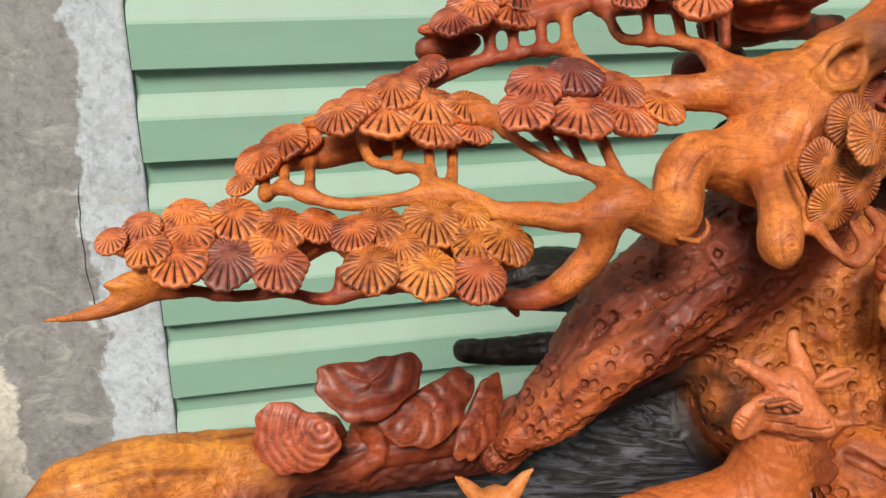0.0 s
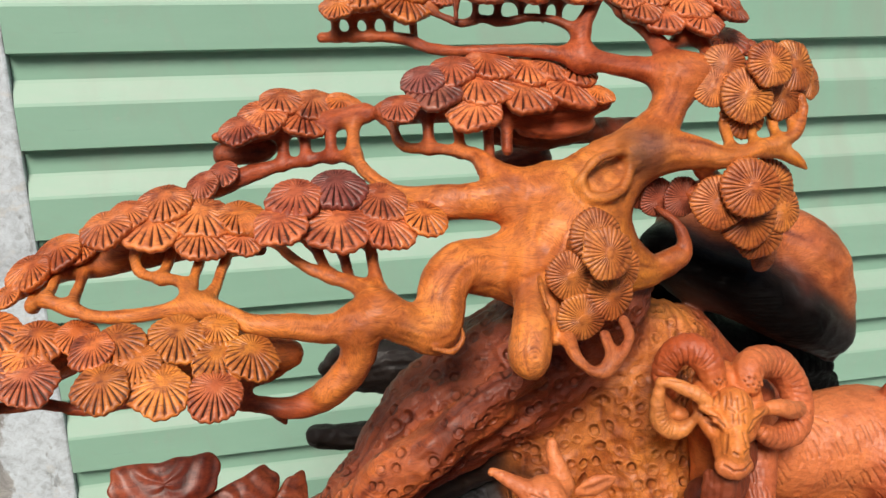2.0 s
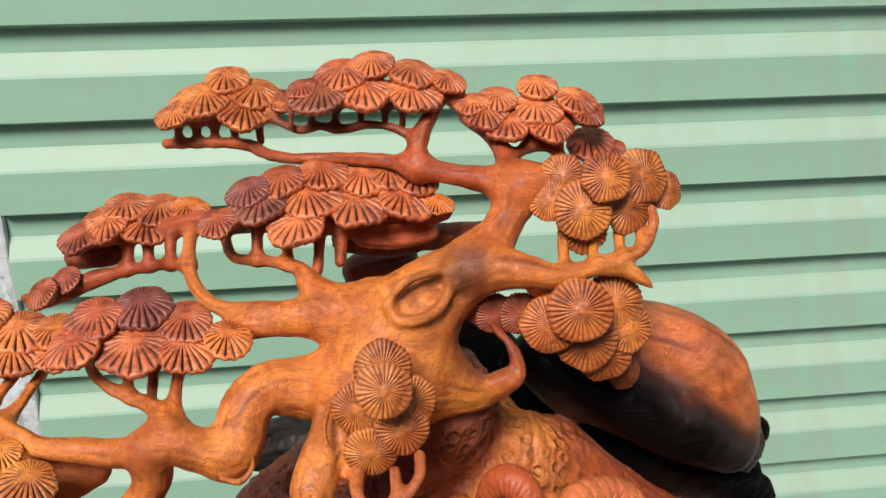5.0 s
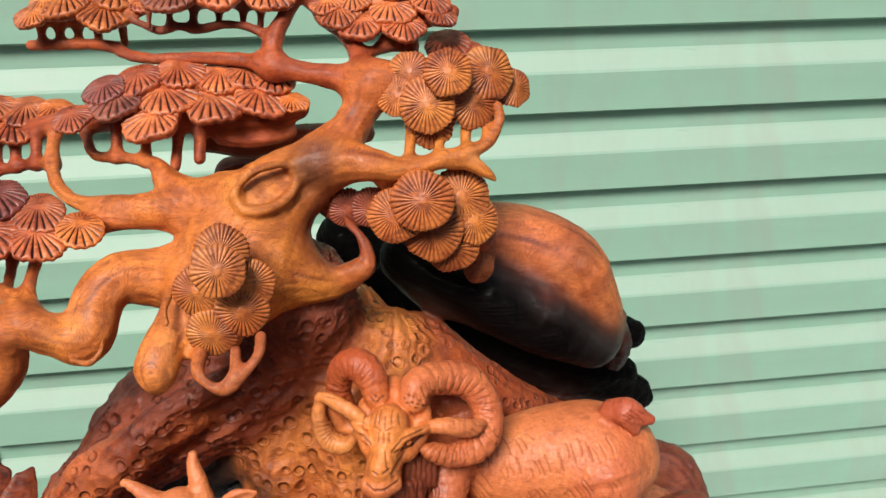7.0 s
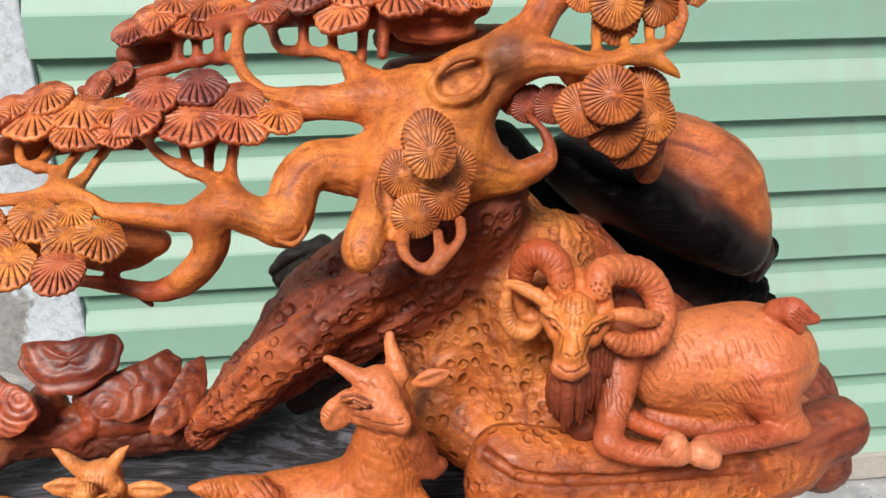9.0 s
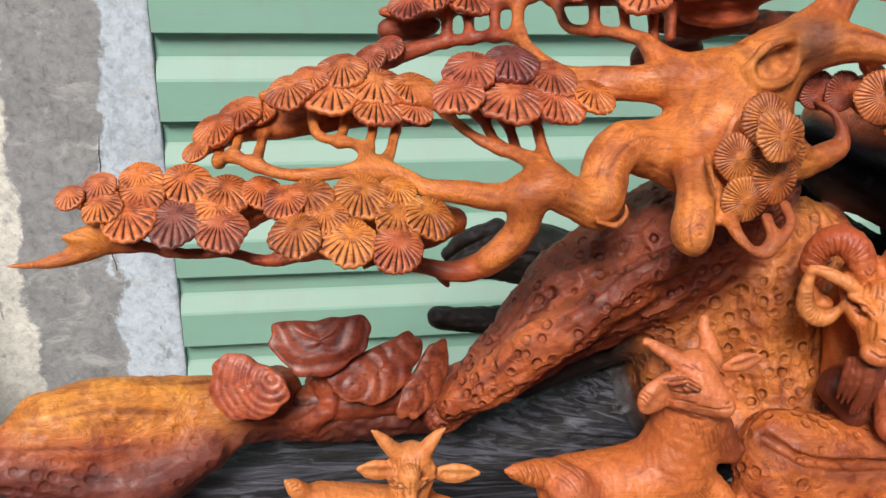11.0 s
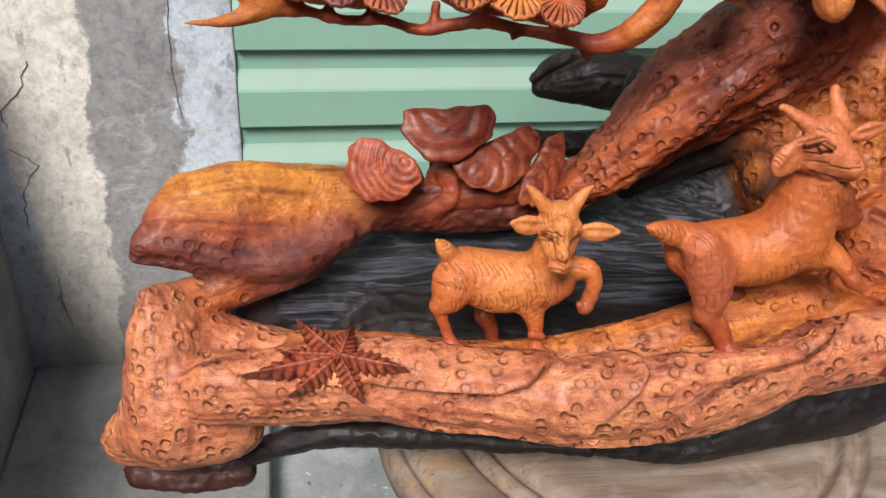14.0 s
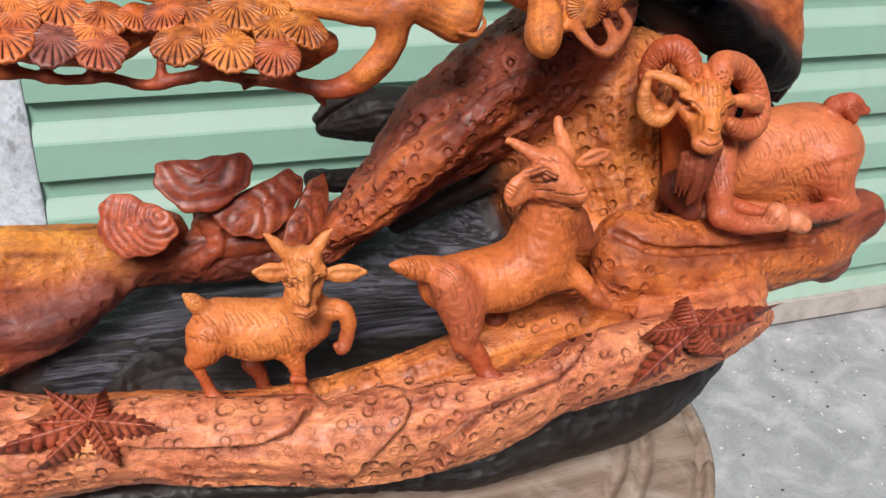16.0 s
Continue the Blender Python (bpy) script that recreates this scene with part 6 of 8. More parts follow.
# ---- lingzhi mushrooms ----
def mushroom_cap(centre, wide, high, normal, spin, notch, stain, ring_at, rings_n=13, rise=0.010, taper=0.0):
    """A fan-shaped cap: kidney outline, rounded rim, concentric ridges round a point near its back."""
    rng = random.Random(round(centre[0] * 1000))
    rng2 = [rng.random() for _ in range(5)]
    steps, rings = 90, 22
    verts, shade, faces = [(0, 0, 0.10 * high)], [0.0], []
    for q in range(1, rings + 4):
        f = min(q / rings, 1.0)
        for a in range(steps):
            ang = math.tau * a / steps
            r = 1 - notch * math.exp(-((ang - math.pi / 2) / 0.5) ** 2) + 0.05 * math.sin(3 * ang + 1) + 0.035 * math.sin(7 * ang + rng2[1] * 6) + 0.02 * math.sin(11 * ang)
            k = f * (1.0, 1.0, 0.97, 0.88)[max(0, q - rings)]
            u, v = k * r * wide * math.cos(ang) * (1 + taper * math.sin(ang)), k * r * high * (math.sin(ang) if math.sin(ang) < 0.62 else 0.62 + 0.5 * (math.sin(ang) - 0.62))
            d = math.hypot(u - ring_at[0] * wide, v - ring_at[1] * high) / wide
            ridge = math.sin(d * rings_n + 0.9 * math.sin(3 * ang) + 1.3 * rng2[a % 5] * 0.2)
            z = 0.10 * high * (1 - f * f) + rise * wide * ridge * (q <= rings - 1)
            z -= (0, 0.09, 0.26, 0.36)[max(0, q - rings)] * high + 0.07 * high * f**6
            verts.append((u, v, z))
            # valleys between ridges get the same painted darkening
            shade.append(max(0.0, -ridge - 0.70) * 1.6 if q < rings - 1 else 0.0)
    for a in range(steps):
        faces.append((0, 1 + a, 1 + (a + 1) % steps))
    for q in range(rings + 2):
        for a in range(steps):
            s, e, c = 1 + q * steps, 1 + (q + 1) * steps, (a + 1) % steps
            faces.append((s + a, e + a, e + c, s + c))
    faces.append(tuple(1 + (rings + 2) * steps + a for a in range(steps))[::-1])
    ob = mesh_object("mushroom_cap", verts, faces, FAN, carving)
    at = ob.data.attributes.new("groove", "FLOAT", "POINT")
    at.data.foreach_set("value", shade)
    n = Vector(normal).normalized()
    right = Vector((0, 0, 1)).cross(n).normalized()
    up = n.cross(right)
    m = Matrix((right, up, n)).transposed().to_4x4()
    ob.matrix_world = Matrix.Translation(centre[:3]) @ m @ Matrix.Rotation(radians(spin), 4, "Z")
    ob.color = (*stain, 1)
    return tagged(ob, "red-brown lingzhi mushroom cap with ridged rings")


CAP = (0.30, 0.062, 0.026)
mushroom_cap((-0.2396, 0.5740, 0.7765), 0.0305, 0.0265, (-0.20, -0.88, 0.40), -18, 0.04, (0.46, 0.105, 0.048), (0.55, 0.45), 32, 0.020)
mushroom_cap((-0.1831, 0.5900, 0.8036), 0.0385, 0.0265, (0.05, -0.80, 0.58), 3, 0.20, CAP, (0.0, 0.75), 17, 0.020, 0.16)
mushroom_cap((-0.1381, 0.5880, 0.7757), 0.0400, 0.0235, (0.15, -0.80, 0.58), 20, 0.06, (0.34, 0.075, 0.030), (-0.6, 0.0), 19, 0.018, 0.2)
mushroom_cap((-0.1010, 0.5820, 0.7657), 0.0345, 0.0165, (0.30, -0.85, 0.42), 48, 0.06, (0.36, 0.085, 0.032), (-0.5, 0.2), 19, 0.018, 0.1)
stem = Clay(0.0016)
stem.stroke([(-0.175, 0.622, 0.775, 0.0163), (-0.182, 0.612, 0.747, 0.0126), (-0.194, 0.602, 0.725, 0.0155)], BROWN, 0.006)
stem.stroke([(-0.124, 0.617, 0.750, 0.0147), (-0.154, 0.607, 0.733, 0.0156), (-0.183, 0.607, 0.722, 0.0146)], DARK, 0.006)
stem.stroke([(-0.088, 0.612, 0.738, 0.0119), (-0.118, 0.607, 0.724, 0.0148)], BROWN, 0.006)
stem.stroke([(-0.218, 0.612, 0.747, 0.0173), (-0.208, 0.602, 0.725, 0.0135)], BROWN, 0.006)
stem.stroke([(-0.245, 0.617, 0.716, 0.0166), (-0.196, 0.612, 0.716, 0.0197), (-0.142, 0.607, 0.718, 0.0197), (-0.086, 0.607, 0.721, 0.0179)], DARK, 0.010)
stem.stroke([(-0.185, 0.602, 0.759, 0.0066), (-0.177, 0.594, 0.741, 0.0086), (-0.191, 0.590, 0.730, 0.0067)], RUST, 0.005)
stem.stroke([(-0.106, 0.602, 0.741, 0.0107), (-0.082, 0.597, 0.739, 0.0117), (-0.069, 0.602, 0.758, 0.0097)], BROWN, 0.006)
stem.wobble(0.010, 0.0012, 9)
stem.skin("mushroom_stem", WOOD, carving, "dark gnarled mushroom stem", relief=[("scoop", 0.011, 0.0016, (1, 1, 1)), ("noise", 0.005, 0.0008, (1, 1, 1))])


# ---- carved leaves lying on the ledge ----
def leaflet(root, tip, wide, holder, lift=0.004):
    """One pointed leaflet: midrib, slanting side cuts and a toothed edge."""
    a, b = Vector(root[:3]), Vector(tip[:3])
    run = b - a
    nrm = Vector((0, -0.62, 0.78))
    side = run.cross(nrm).normalized()
    nrm = side.cross(run).normalized()
    rows, across, teeth = 97, 13, 8
    verts, shade, faces = [], [], []
    for i in range(rows):
        t = i / (rows - 1)
        w = wide * (0.16 + 0.84 * math.sin(math.pi * t**0.8)) * (1 - t**6)
        for j in range(across):
            s = (j - across // 2) / (across // 2)
            phase = (t * teeth - 0.55 * abs(s)) % 1.0
            edge = 1 + 0.45 * (phase - 0.5) * abs(s) ** 3
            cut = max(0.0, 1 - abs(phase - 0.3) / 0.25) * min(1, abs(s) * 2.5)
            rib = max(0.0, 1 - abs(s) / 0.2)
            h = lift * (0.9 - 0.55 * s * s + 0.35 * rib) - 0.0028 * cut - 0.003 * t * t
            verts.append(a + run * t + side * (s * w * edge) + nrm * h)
            # side cuts are painted darker as well as cut in
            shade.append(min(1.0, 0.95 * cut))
    base_n = len(verts)
    for i in range(rows):
        for j in (0, across - 1):
            verts.append(verts[i * across + j] - nrm * 0.010)
            shade.append(0.3)
    for i in range(rows - 1):
        for j in range(across - 1):
            p = i * across + j
            faces.append((p, p + 1, p + across + 1, p + across))
        p, q = i * across, base_n + 2 * i
        faces.append((p, p + across, q + 2, q))
        p += across - 1
        faces.append((p, q + 1, q + 3, p + across))
    ob = mesh_object("leaflet", verts, faces, FAN, holder)
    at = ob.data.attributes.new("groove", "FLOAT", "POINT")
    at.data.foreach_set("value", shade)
    ob.color = (0.40, 0.095, 0.046, 1)


def leaf(label, middle, tips, wide):
    holder = new("leaf")
    holder.parent = carving
    tagged(holder, label)
    for t in tips:
        leaflet(middle, t, wide, holder, 0.011)
    bm = bmesh.new()
    bmesh.ops.create_uvsphere(bm, u_segments=14, v_segments=8, radius=0.0045)
    bmesh.ops.translate(bm, verts=bm.verts[:], vec=(middle[0], middle[1] - 0.003, middle[2] + 0.004))
    bud = part("leaf_hub", bm, FAN, holder, smooth=True)
    bud.color = (0.24, 0.055, 0.03, 1)


leaf("reddish carved leaf with seven toothed leaflets on the ledge", (-0.2819, 0.4470, 0.6903), [(-0.3505, 0.4460, 0.6789), (-0.3185, 0.4340, 0.6674), (-0.2666, 0.4240, 0.6662), (-0.2340, 0.4240, 0.6935), (-0.2723, 0.4550, 0.7112), (-0.3110, 0.4700, 0.7077), (-0.3221, 0.4580, 0.6877)], 0.0078)
leaf("reddish carved leaf with toothed leaflets at the ledge tip", (0.1508, 0.3800, 0.7429), [(0.1009, 0.3720, 0.7038), (0.1124, 0.3840, 0.7420), (0.1498, 0.3980, 0.7597), (0.1729, 0.3740, 0.7182), (0.2212, 0.3930, 0.7270), (0.1770, 0.3920, 0.7500), (0.2519, 0.4080, 0.7303)], 0.008)


# ---- animals carved in the round, one plain solid each ----
nick_rng = random.Random(23)


def nick(g, top, low, count=3, gap=0.0032):
    """A tuft of thin tool cuts between two places on the skin, uneven in length, lean and spacing."""
    a, b = Vector(top[:3]), Vector(low[:3])
    run = b - a
    side = run.cross(Vector((0, 1, 0))).normalized()
    for q in range(count):
        o = side * ((q - (count - 1) / 2 + nick_rng.uniform(-0.3, 0.3)) * gap * 1.15)
        start, length = nick_rng.uniform(-0.25, 0.2), nick_rng.uniform(0.55, 1.1)
        p = a + o + run * start
        r = p + run * length + side * (nick_rng.uniform(-0.3, 0.5) * gap)
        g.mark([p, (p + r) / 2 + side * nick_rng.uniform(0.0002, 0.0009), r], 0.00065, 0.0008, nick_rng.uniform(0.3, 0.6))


def ear(g, root, tip, wide, colour):
    """A leaf-shaped ear with a shallow hollow."""
    a, b = Vector(root[:3]), Vector(tip[:3])
    m = (a * 0.5 + b * 0.5)
    g.stroke([(*a, 0.003), (*(a * 0.75 + b * 0.25), wide * 0.8), (*m, wide), (*(a * 0.25 + b * 0.75), wide * 0.7), (*b, 0.0015)], colour, 0.003, flat=(1, 2.0, 1))
    g.mark([a * 0.8 + b * 0.2, m, a * 0.15 + b * 0.85], 0.3 * wide, 0.0012, 0.35)


def ridged(g, pts, colour, k=0.003, flat=(1, 1, 1)):
    """A horn: a curved taper with close rings."""
    line = Clay.smooth_line(pts, 14)
    for q in range(len(line)):
        line[q, 3] *= 1 + 0.075 * math.sin(q * math.tau / 5)
    g.stroke([tuple(p) for p in line], colour, k, flat=flat, sub=1)


RELIEF = [("scoop", 0.0065, 0.00035, (1.5, 1, 0.6)), ("noise", 0.004, 0.0003, (1, 1, 1))]


def kid_standing():
    g = Clay(0.0006)
    g.stroke([(-0.1881, 0.4760, 0.7417, 0.0180), (-0.1639, 0.4740, 0.7324, 0.0234), (-0.1392, 0.4700, 0.7347, 0.0209)], (0.74, 0.245, 0.062), 0.008)
    g.stroke([(-0.1964, 0.4680, 0.7369, 0.0169), (-0.2002, 0.4640, 0.7288, 0.0127), (-0.2083, 0.4610, 0.7228, 0.0063), (-0.2110, 0.4600, 0.7219, 0.0034)], ORANGE, 0.005)
    g.stroke([(-0.2092, 0.4610, 0.7219, 0.0051), (-0.2050, 0.4610, 0.7097, 0.0043), (-0.2004, 0.4590, 0.6965, 0.0039), (-0.1973, 0.4560, 0.6901, 0.0043)], RUST, 0.003)
    g.stroke([(-0.1982, 0.4560, 0.6886, 0.0048), (-0.1920, 0.4510, 0.6881, 0.0047), (-0.1854, 0.4480, 0.6910, 0.0026)], (0.36, 0.075, 0.03), 0.003)
    g.stroke([(-0.1650, 0.4920, 0.6886, 0.0082), (-0.1585, 0.4920, 0.6739, 0.0056), (-0.1562, 0.4910, 0.6626, 0.0051), (-0.1521, 0.4880, 0.6618, 0.0033)], BROWN, 0.004)
    g.stroke([(-0.1425, 0.4600, 0.7241, 0.0104), (-0.1361, 0.4550, 0.7095, 0.0070), (-0.1348, 0.4530, 0.6945, 0.0048), (-0.1339, 0.4490, 0.6863, 0.0048)], ORANGE, 0.005)
    g.stroke([(-0.1334, 0.4490, 0.6856, 0.0053), (-0.1277, 0.4440, 0.6835, 0.0048), (-0.1221, 0.4410, 0.6848, 0.0022)], (0.36, 0.075, 0.03), 0.003)
    g.stroke([(-0.1396, 0.4460, 0.7026, 0.0030), (-0.1326, 0.4460, 0.7004, 0.0030)], RUST, 0.003)
    g.stroke([(-0.1148, 0.4560, 0.7529, 0.0094), (-0.1034, 0.4490, 0.7568, 0.0072), (-0.0983, 0.4460, 0.7479, 0.0060), (-0.0996, 0.4450, 0.7359, 0.0047)], ORANGE, 0.005)
    g.stroke([(-0.0996, 0.4450, 0.7343, 0.0051), (-0.1037, 0.4420, 0.7276, 0.0051), (-0.1083, 0.4410, 0.7310, 0.0026)], (0.36, 0.075, 0.03), 0.003)
    g.stroke([(-0.1294, 0.4660, 0.7417, 0.0182), (-0.1287, 0.4600, 0.7672, 0.0135)], (0.74, 0.245, 0.062), 0.008)
    g.stroke([(-0.1268, 0.4570, 0.7343, 0.0112), (-0.1193, 0.4550, 0.7398, 0.0094), (-0.1306, 0.4600, 0.7223, 0.0061)], RUST, 0.006)
    g.stroke([(-0.1301, 0.4520, 0.7973, 0.0134), (-0.1308, 0.4440, 0.7869, 0.0114), (-0.1330, 0.4310, 0.7818, 0.0080), (-0.1344, 0.4240, 0.7787, 0.0064)], (0.74, 0.245, 0.062), 0.006)
    g.stroke([(-0.1339, 0.4300, 0.8057, 0.0071), (-0.1339, 0.4260, 0.7943, 0.0051), (-0.1355, 0.4180, 0.7901, 0.0043)], (0.76, 0.275, 0.075), 0.005)
    g.stroke([(-0.1424, 0.4470, 0.7969, 0.0036), (-0.1418, 0.4420, 0.7913, 0.0036), (-0.1397, 0.4360, 0.7843, 0.0032)], (0.74, 0.245, 0.062), 0.004)
    g.stroke([(-0.1178, 0.4470, 0.7949, 0.0037), (-0.1205, 0.4420, 0.7897, 0.0037), (-0.1246, 0.4360, 0.7833, 0.0032)], (0.74, 0.245, 0.062), 0.004)
    g.stroke([(-0.1460, 0.4360, 0.7990, 0.0016), (-0.1421, 0.4310, 0.8015, 0.0020), (-0.1389, 0.4270, 0.7989, 0.0016)], (0.76, 0.275, 0.075), 0.002)
    g.stroke([(-0.1177, 0.4360, 0.7976, 0.0016), (-0.1237, 0.4310, 0.8003, 0.0020), (-0.1293, 0.4270, 0.7987, 0.0016)], (0.76, 0.275, 0.075), 0.002)
    g.stroke([(-0.1400, 0.4220, 0.7789, 0.0032), (-0.1357, 0.4170, 0.7796, 0.0035), (-0.1291, 0.4220, 0.7784, 0.0032)], FLESH, 0.003)
    g.stroke([(-0.1377, 0.4500, 0.8058, 0.0056), (-0.1457, 0.4500, 0.8149, 0.0044), (-0.1517, 0.4510, 0.8218, 0.0024), (-0.1552, 0.4510, 0.8252, 0.0008)], (0.76, 0.275, 0.075), 0.004)
    g.stroke([(-0.1230, 0.4500, 0.8051, 0.0057), (-0.1181, 0.4500, 0.8133, 0.0044), (-0.1130, 0.4510, 0.8196, 0.0024), (-0.1090, 0.4510, 0.8233, 0.0008)], (0.76, 0.275, 0.075), 0.004)
    ear(g, (-0.1403, 0.4500, 0.7930), (-0.1641, 0.4470, 0.7985), 0.0075, (0.76, 0.275, 0.075))
    ear(g, (-0.1155, 0.4500, 0.7882), (-0.0857, 0.4470, 0.7879), 0.0075, (0.76, 0.275, 0.075))
    g.stroke([(-0.1975, 0.4760, 0.7537, 0.0072), (-0.2046, 0.4730, 0.7639, 0.0058), (-0.2103, 0.4710, 0.7718, 0.0016)], (0.76, 0.275, 0.075), 0.004)
    g.egg((-0.1413, 0.4310, 0.7973), (0.0022, 0.0015, 0.0013), RUST, (0, 30, 0), 0.0010)
    g.egg((-0.1257, 0.4310, 0.7973), (0.0022, 0.0015, 0.0013), RUST, (0, -30, 0), 0.0010)
    g.mark([(-0.1454, 0.4300, 0.8016), (-0.1407, 0.4300, 0.7992)], 0.0007, 0.0009, 0.85)
    g.mark([(-0.1407, 0.4300, 0.7992), (-0.1383, 0.4300, 0.7952)], 0.0007, 0.0009, 0.85)
    g.mark([(-0.1447, 0.4300, 0.7978), (-0.1399, 0.4300, 0.7945)], 0.0007, 0.0009, 0.85)
    g.mark([(-0.1207, 0.4300, 0.8005), (-0.1255, 0.4300, 0.8001)], 0.0007, 0.0009, 0.85)
    g.mark([(-0.1255, 0.4300, 0.8001), (-0.1291, 0.4300, 0.7959)], 0.0007, 0.0009, 0.85)
    g.mark([(-0.1215, 0.4300, 0.7969), (-0.1279, 0.4300, 0.7944)], 0.0007, 0.0009, 0.85)
    g.mark([(-0.1419, 0.4180, 0.7798), (-0.1356, 0.4180, 0.7756)], 0.0007, 0.0009, 0.85)
    g.mark([(-0.1356, 0.4180, 0.7756), (-0.1283, 0.4180, 0.7799)], 0.0007, 0.0009, 0.85)
    g.mark([(-0.1383, 0.4200, 0.7827), (-0.1368, 0.4200, 0.7807)], 0.0007, 0.0008, 0.6)
    g.mark([(-0.1327, 0.4200, 0.7811), (-0.1311, 0.4200, 0.7832)], 0.0007, 0.0008, 0.6)
    g.mark([(-0.1402, 0.4200, 0.7941), (-0.1383, 0.4200, 0.7846)], 0.0007, 0.0008, 0.6)
    g.mark([(-0.1299, 0.4200, 0.7947), (-0.1315, 0.4200, 0.7847)], 0.0007, 0.0008, 0.6)
    g.mark([(-0.1378, 0.4200, 0.8074), (-0.1371, 0.4200, 0.7974)], 0.0007, 0.0008, 0.6)
    g.mark([(-0.1331, 0.4200, 0.8078), (-0.1335, 0.4200, 0.7979)], 0.0007, 0.0008, 0.6)
    g.mark([(-0.1413, 0.4200, 0.8114), (-0.1394, 0.4200, 0.8049)], 0.0007, 0.0008, 0.6)
    g.mark([(-0.1417, 0.4320, 0.8154), (-0.1410, 0.4320, 0.8081)], 0.0006, 0.0005, 0.4)
    g.mark([(-0.1394, 0.4320, 0.8165), (-0.1390, 0.4320, 0.8065)], 0.0006, 0.0005, 0.4)
    g.mark([(-0.1370, 0.4320, 0.8149), (-0.1369, 0.4320, 0.8049)], 0.0006, 0.0005, 0.4)
    g.mark([(-0.1346, 0.4320, 0.8159), (-0.1348, 0.4320, 0.8074)], 0.0006, 0.0005, 0.4)
    g.mark([(-0.1323, 0.4320, 0.8143), (-0.1328, 0.4320, 0.8058)], 0.0006, 0.0005, 0.4)
    g.mark([(-0.1299, 0.4320, 0.8154), (-0.1307, 0.4320, 0.8042)], 0.0006, 0.0005, 0.4)
    g.mark([(-0.1275, 0.4320, 0.8138), (-0.1286, 0.4320, 0.8067)], 0.0006, 0.0005, 0.4)
    g.mark([(-0.1251, 0.4320, 0.8149), (-0.1265, 0.4320, 0.8051)], 0.0006, 0.0005, 0.4)
    g.mark([(-0.1227, 0.4320, 0.8133), (-0.1245, 0.4320, 0.8034)], 0.0006, 0.0005, 0.4)
    nick(g, (-0.1781, 0.4550, 0.7605), (-0.1774, 0.4550, 0.7475), 4, 0.0031)
    nick(g, (-0.1571, 0.4520, 0.7611), (-0.1562, 0.4520, 0.7480), 3, 0.0043)
    nick(g, (-0.1990, 0.4560, 0.7636), (-0.1975, 0.4560, 0.7546), 4, 0.0031)
    nick(g, (-0.2010, 0.4500, 0.7521), (-0.1991, 0.4500, 0.7439), 3, 0.0031)
    nick(g, (-0.1947, 0.4490, 0.7519), (-0.1928, 0.4490, 0.7427), 3, 0.0031)
    nick(g, (-0.1718, 0.4550, 0.7308), (-0.1688, 0.4550, 0.7189), 6, 0.0027)
    nick(g, (-0.1604, 0.4550, 0.7302), (-0.1581, 0.4550, 0.7204), 4, 0.0031)
    nick(g, (-0.1958, 0.4470, 0.7359), (-0.1941, 0.4470, 0.7285), 3, 0.0031)
    nick(g, (-0.1458, 0.4500, 0.7593), (-0.1447, 0.4500, 0.7472), 3, 0.0031)
    nick(g, (-0.1666, 0.4550, 0.7604), (-0.1657, 0.4550, 0.7503), 3, 0.0031)
    nick(g, (-0.1425, 0.4460, 0.7439), (-0.1401, 0.4460, 0.7323), 4, 0.0023)
    nick(g, (-0.1348, 0.4420, 0.7506), (-0.1323, 0.4420, 0.7380), 4, 0.0023)
    nick(g, (-0.1246, 0.4400, 0.7555), (-0.1229, 0.4400, 0.7441), 4, 0.0023)
    nick(g, (-0.1285, 0.4420, 0.7395), (-0.1267, 0.4420, 0.7300), 4, 0.0023)
    nick(g, (-0.2056, 0.4660, 0.7704), (-0.2006, 0.4660, 0.7726), 4, 0.0023)
    nick(g, (-0.1383, 0.4470, 0.7246), (-0.1367, 0.4470, 0.7148), 3, 0.0019)
    nick(g, (-0.1481, 0.4520, 0.7278), (-0.1470, 0.4520, 0.7192), 4, 0.0023)
    nick(g, (-0.1149, 0.4440, 0.7635), (-0.1080, 0.4440, 0.7596), 3, 0.0023)
    nick(g, (-0.1827, 0.4540, 0.7342), (-0.1814, 0.4540, 0.7257), 3, 0.0027)
    return tagged(g.skin("goat_figure", FUR, carving, relief=RELIEF), "small carved goat standing with one foreleg raised")


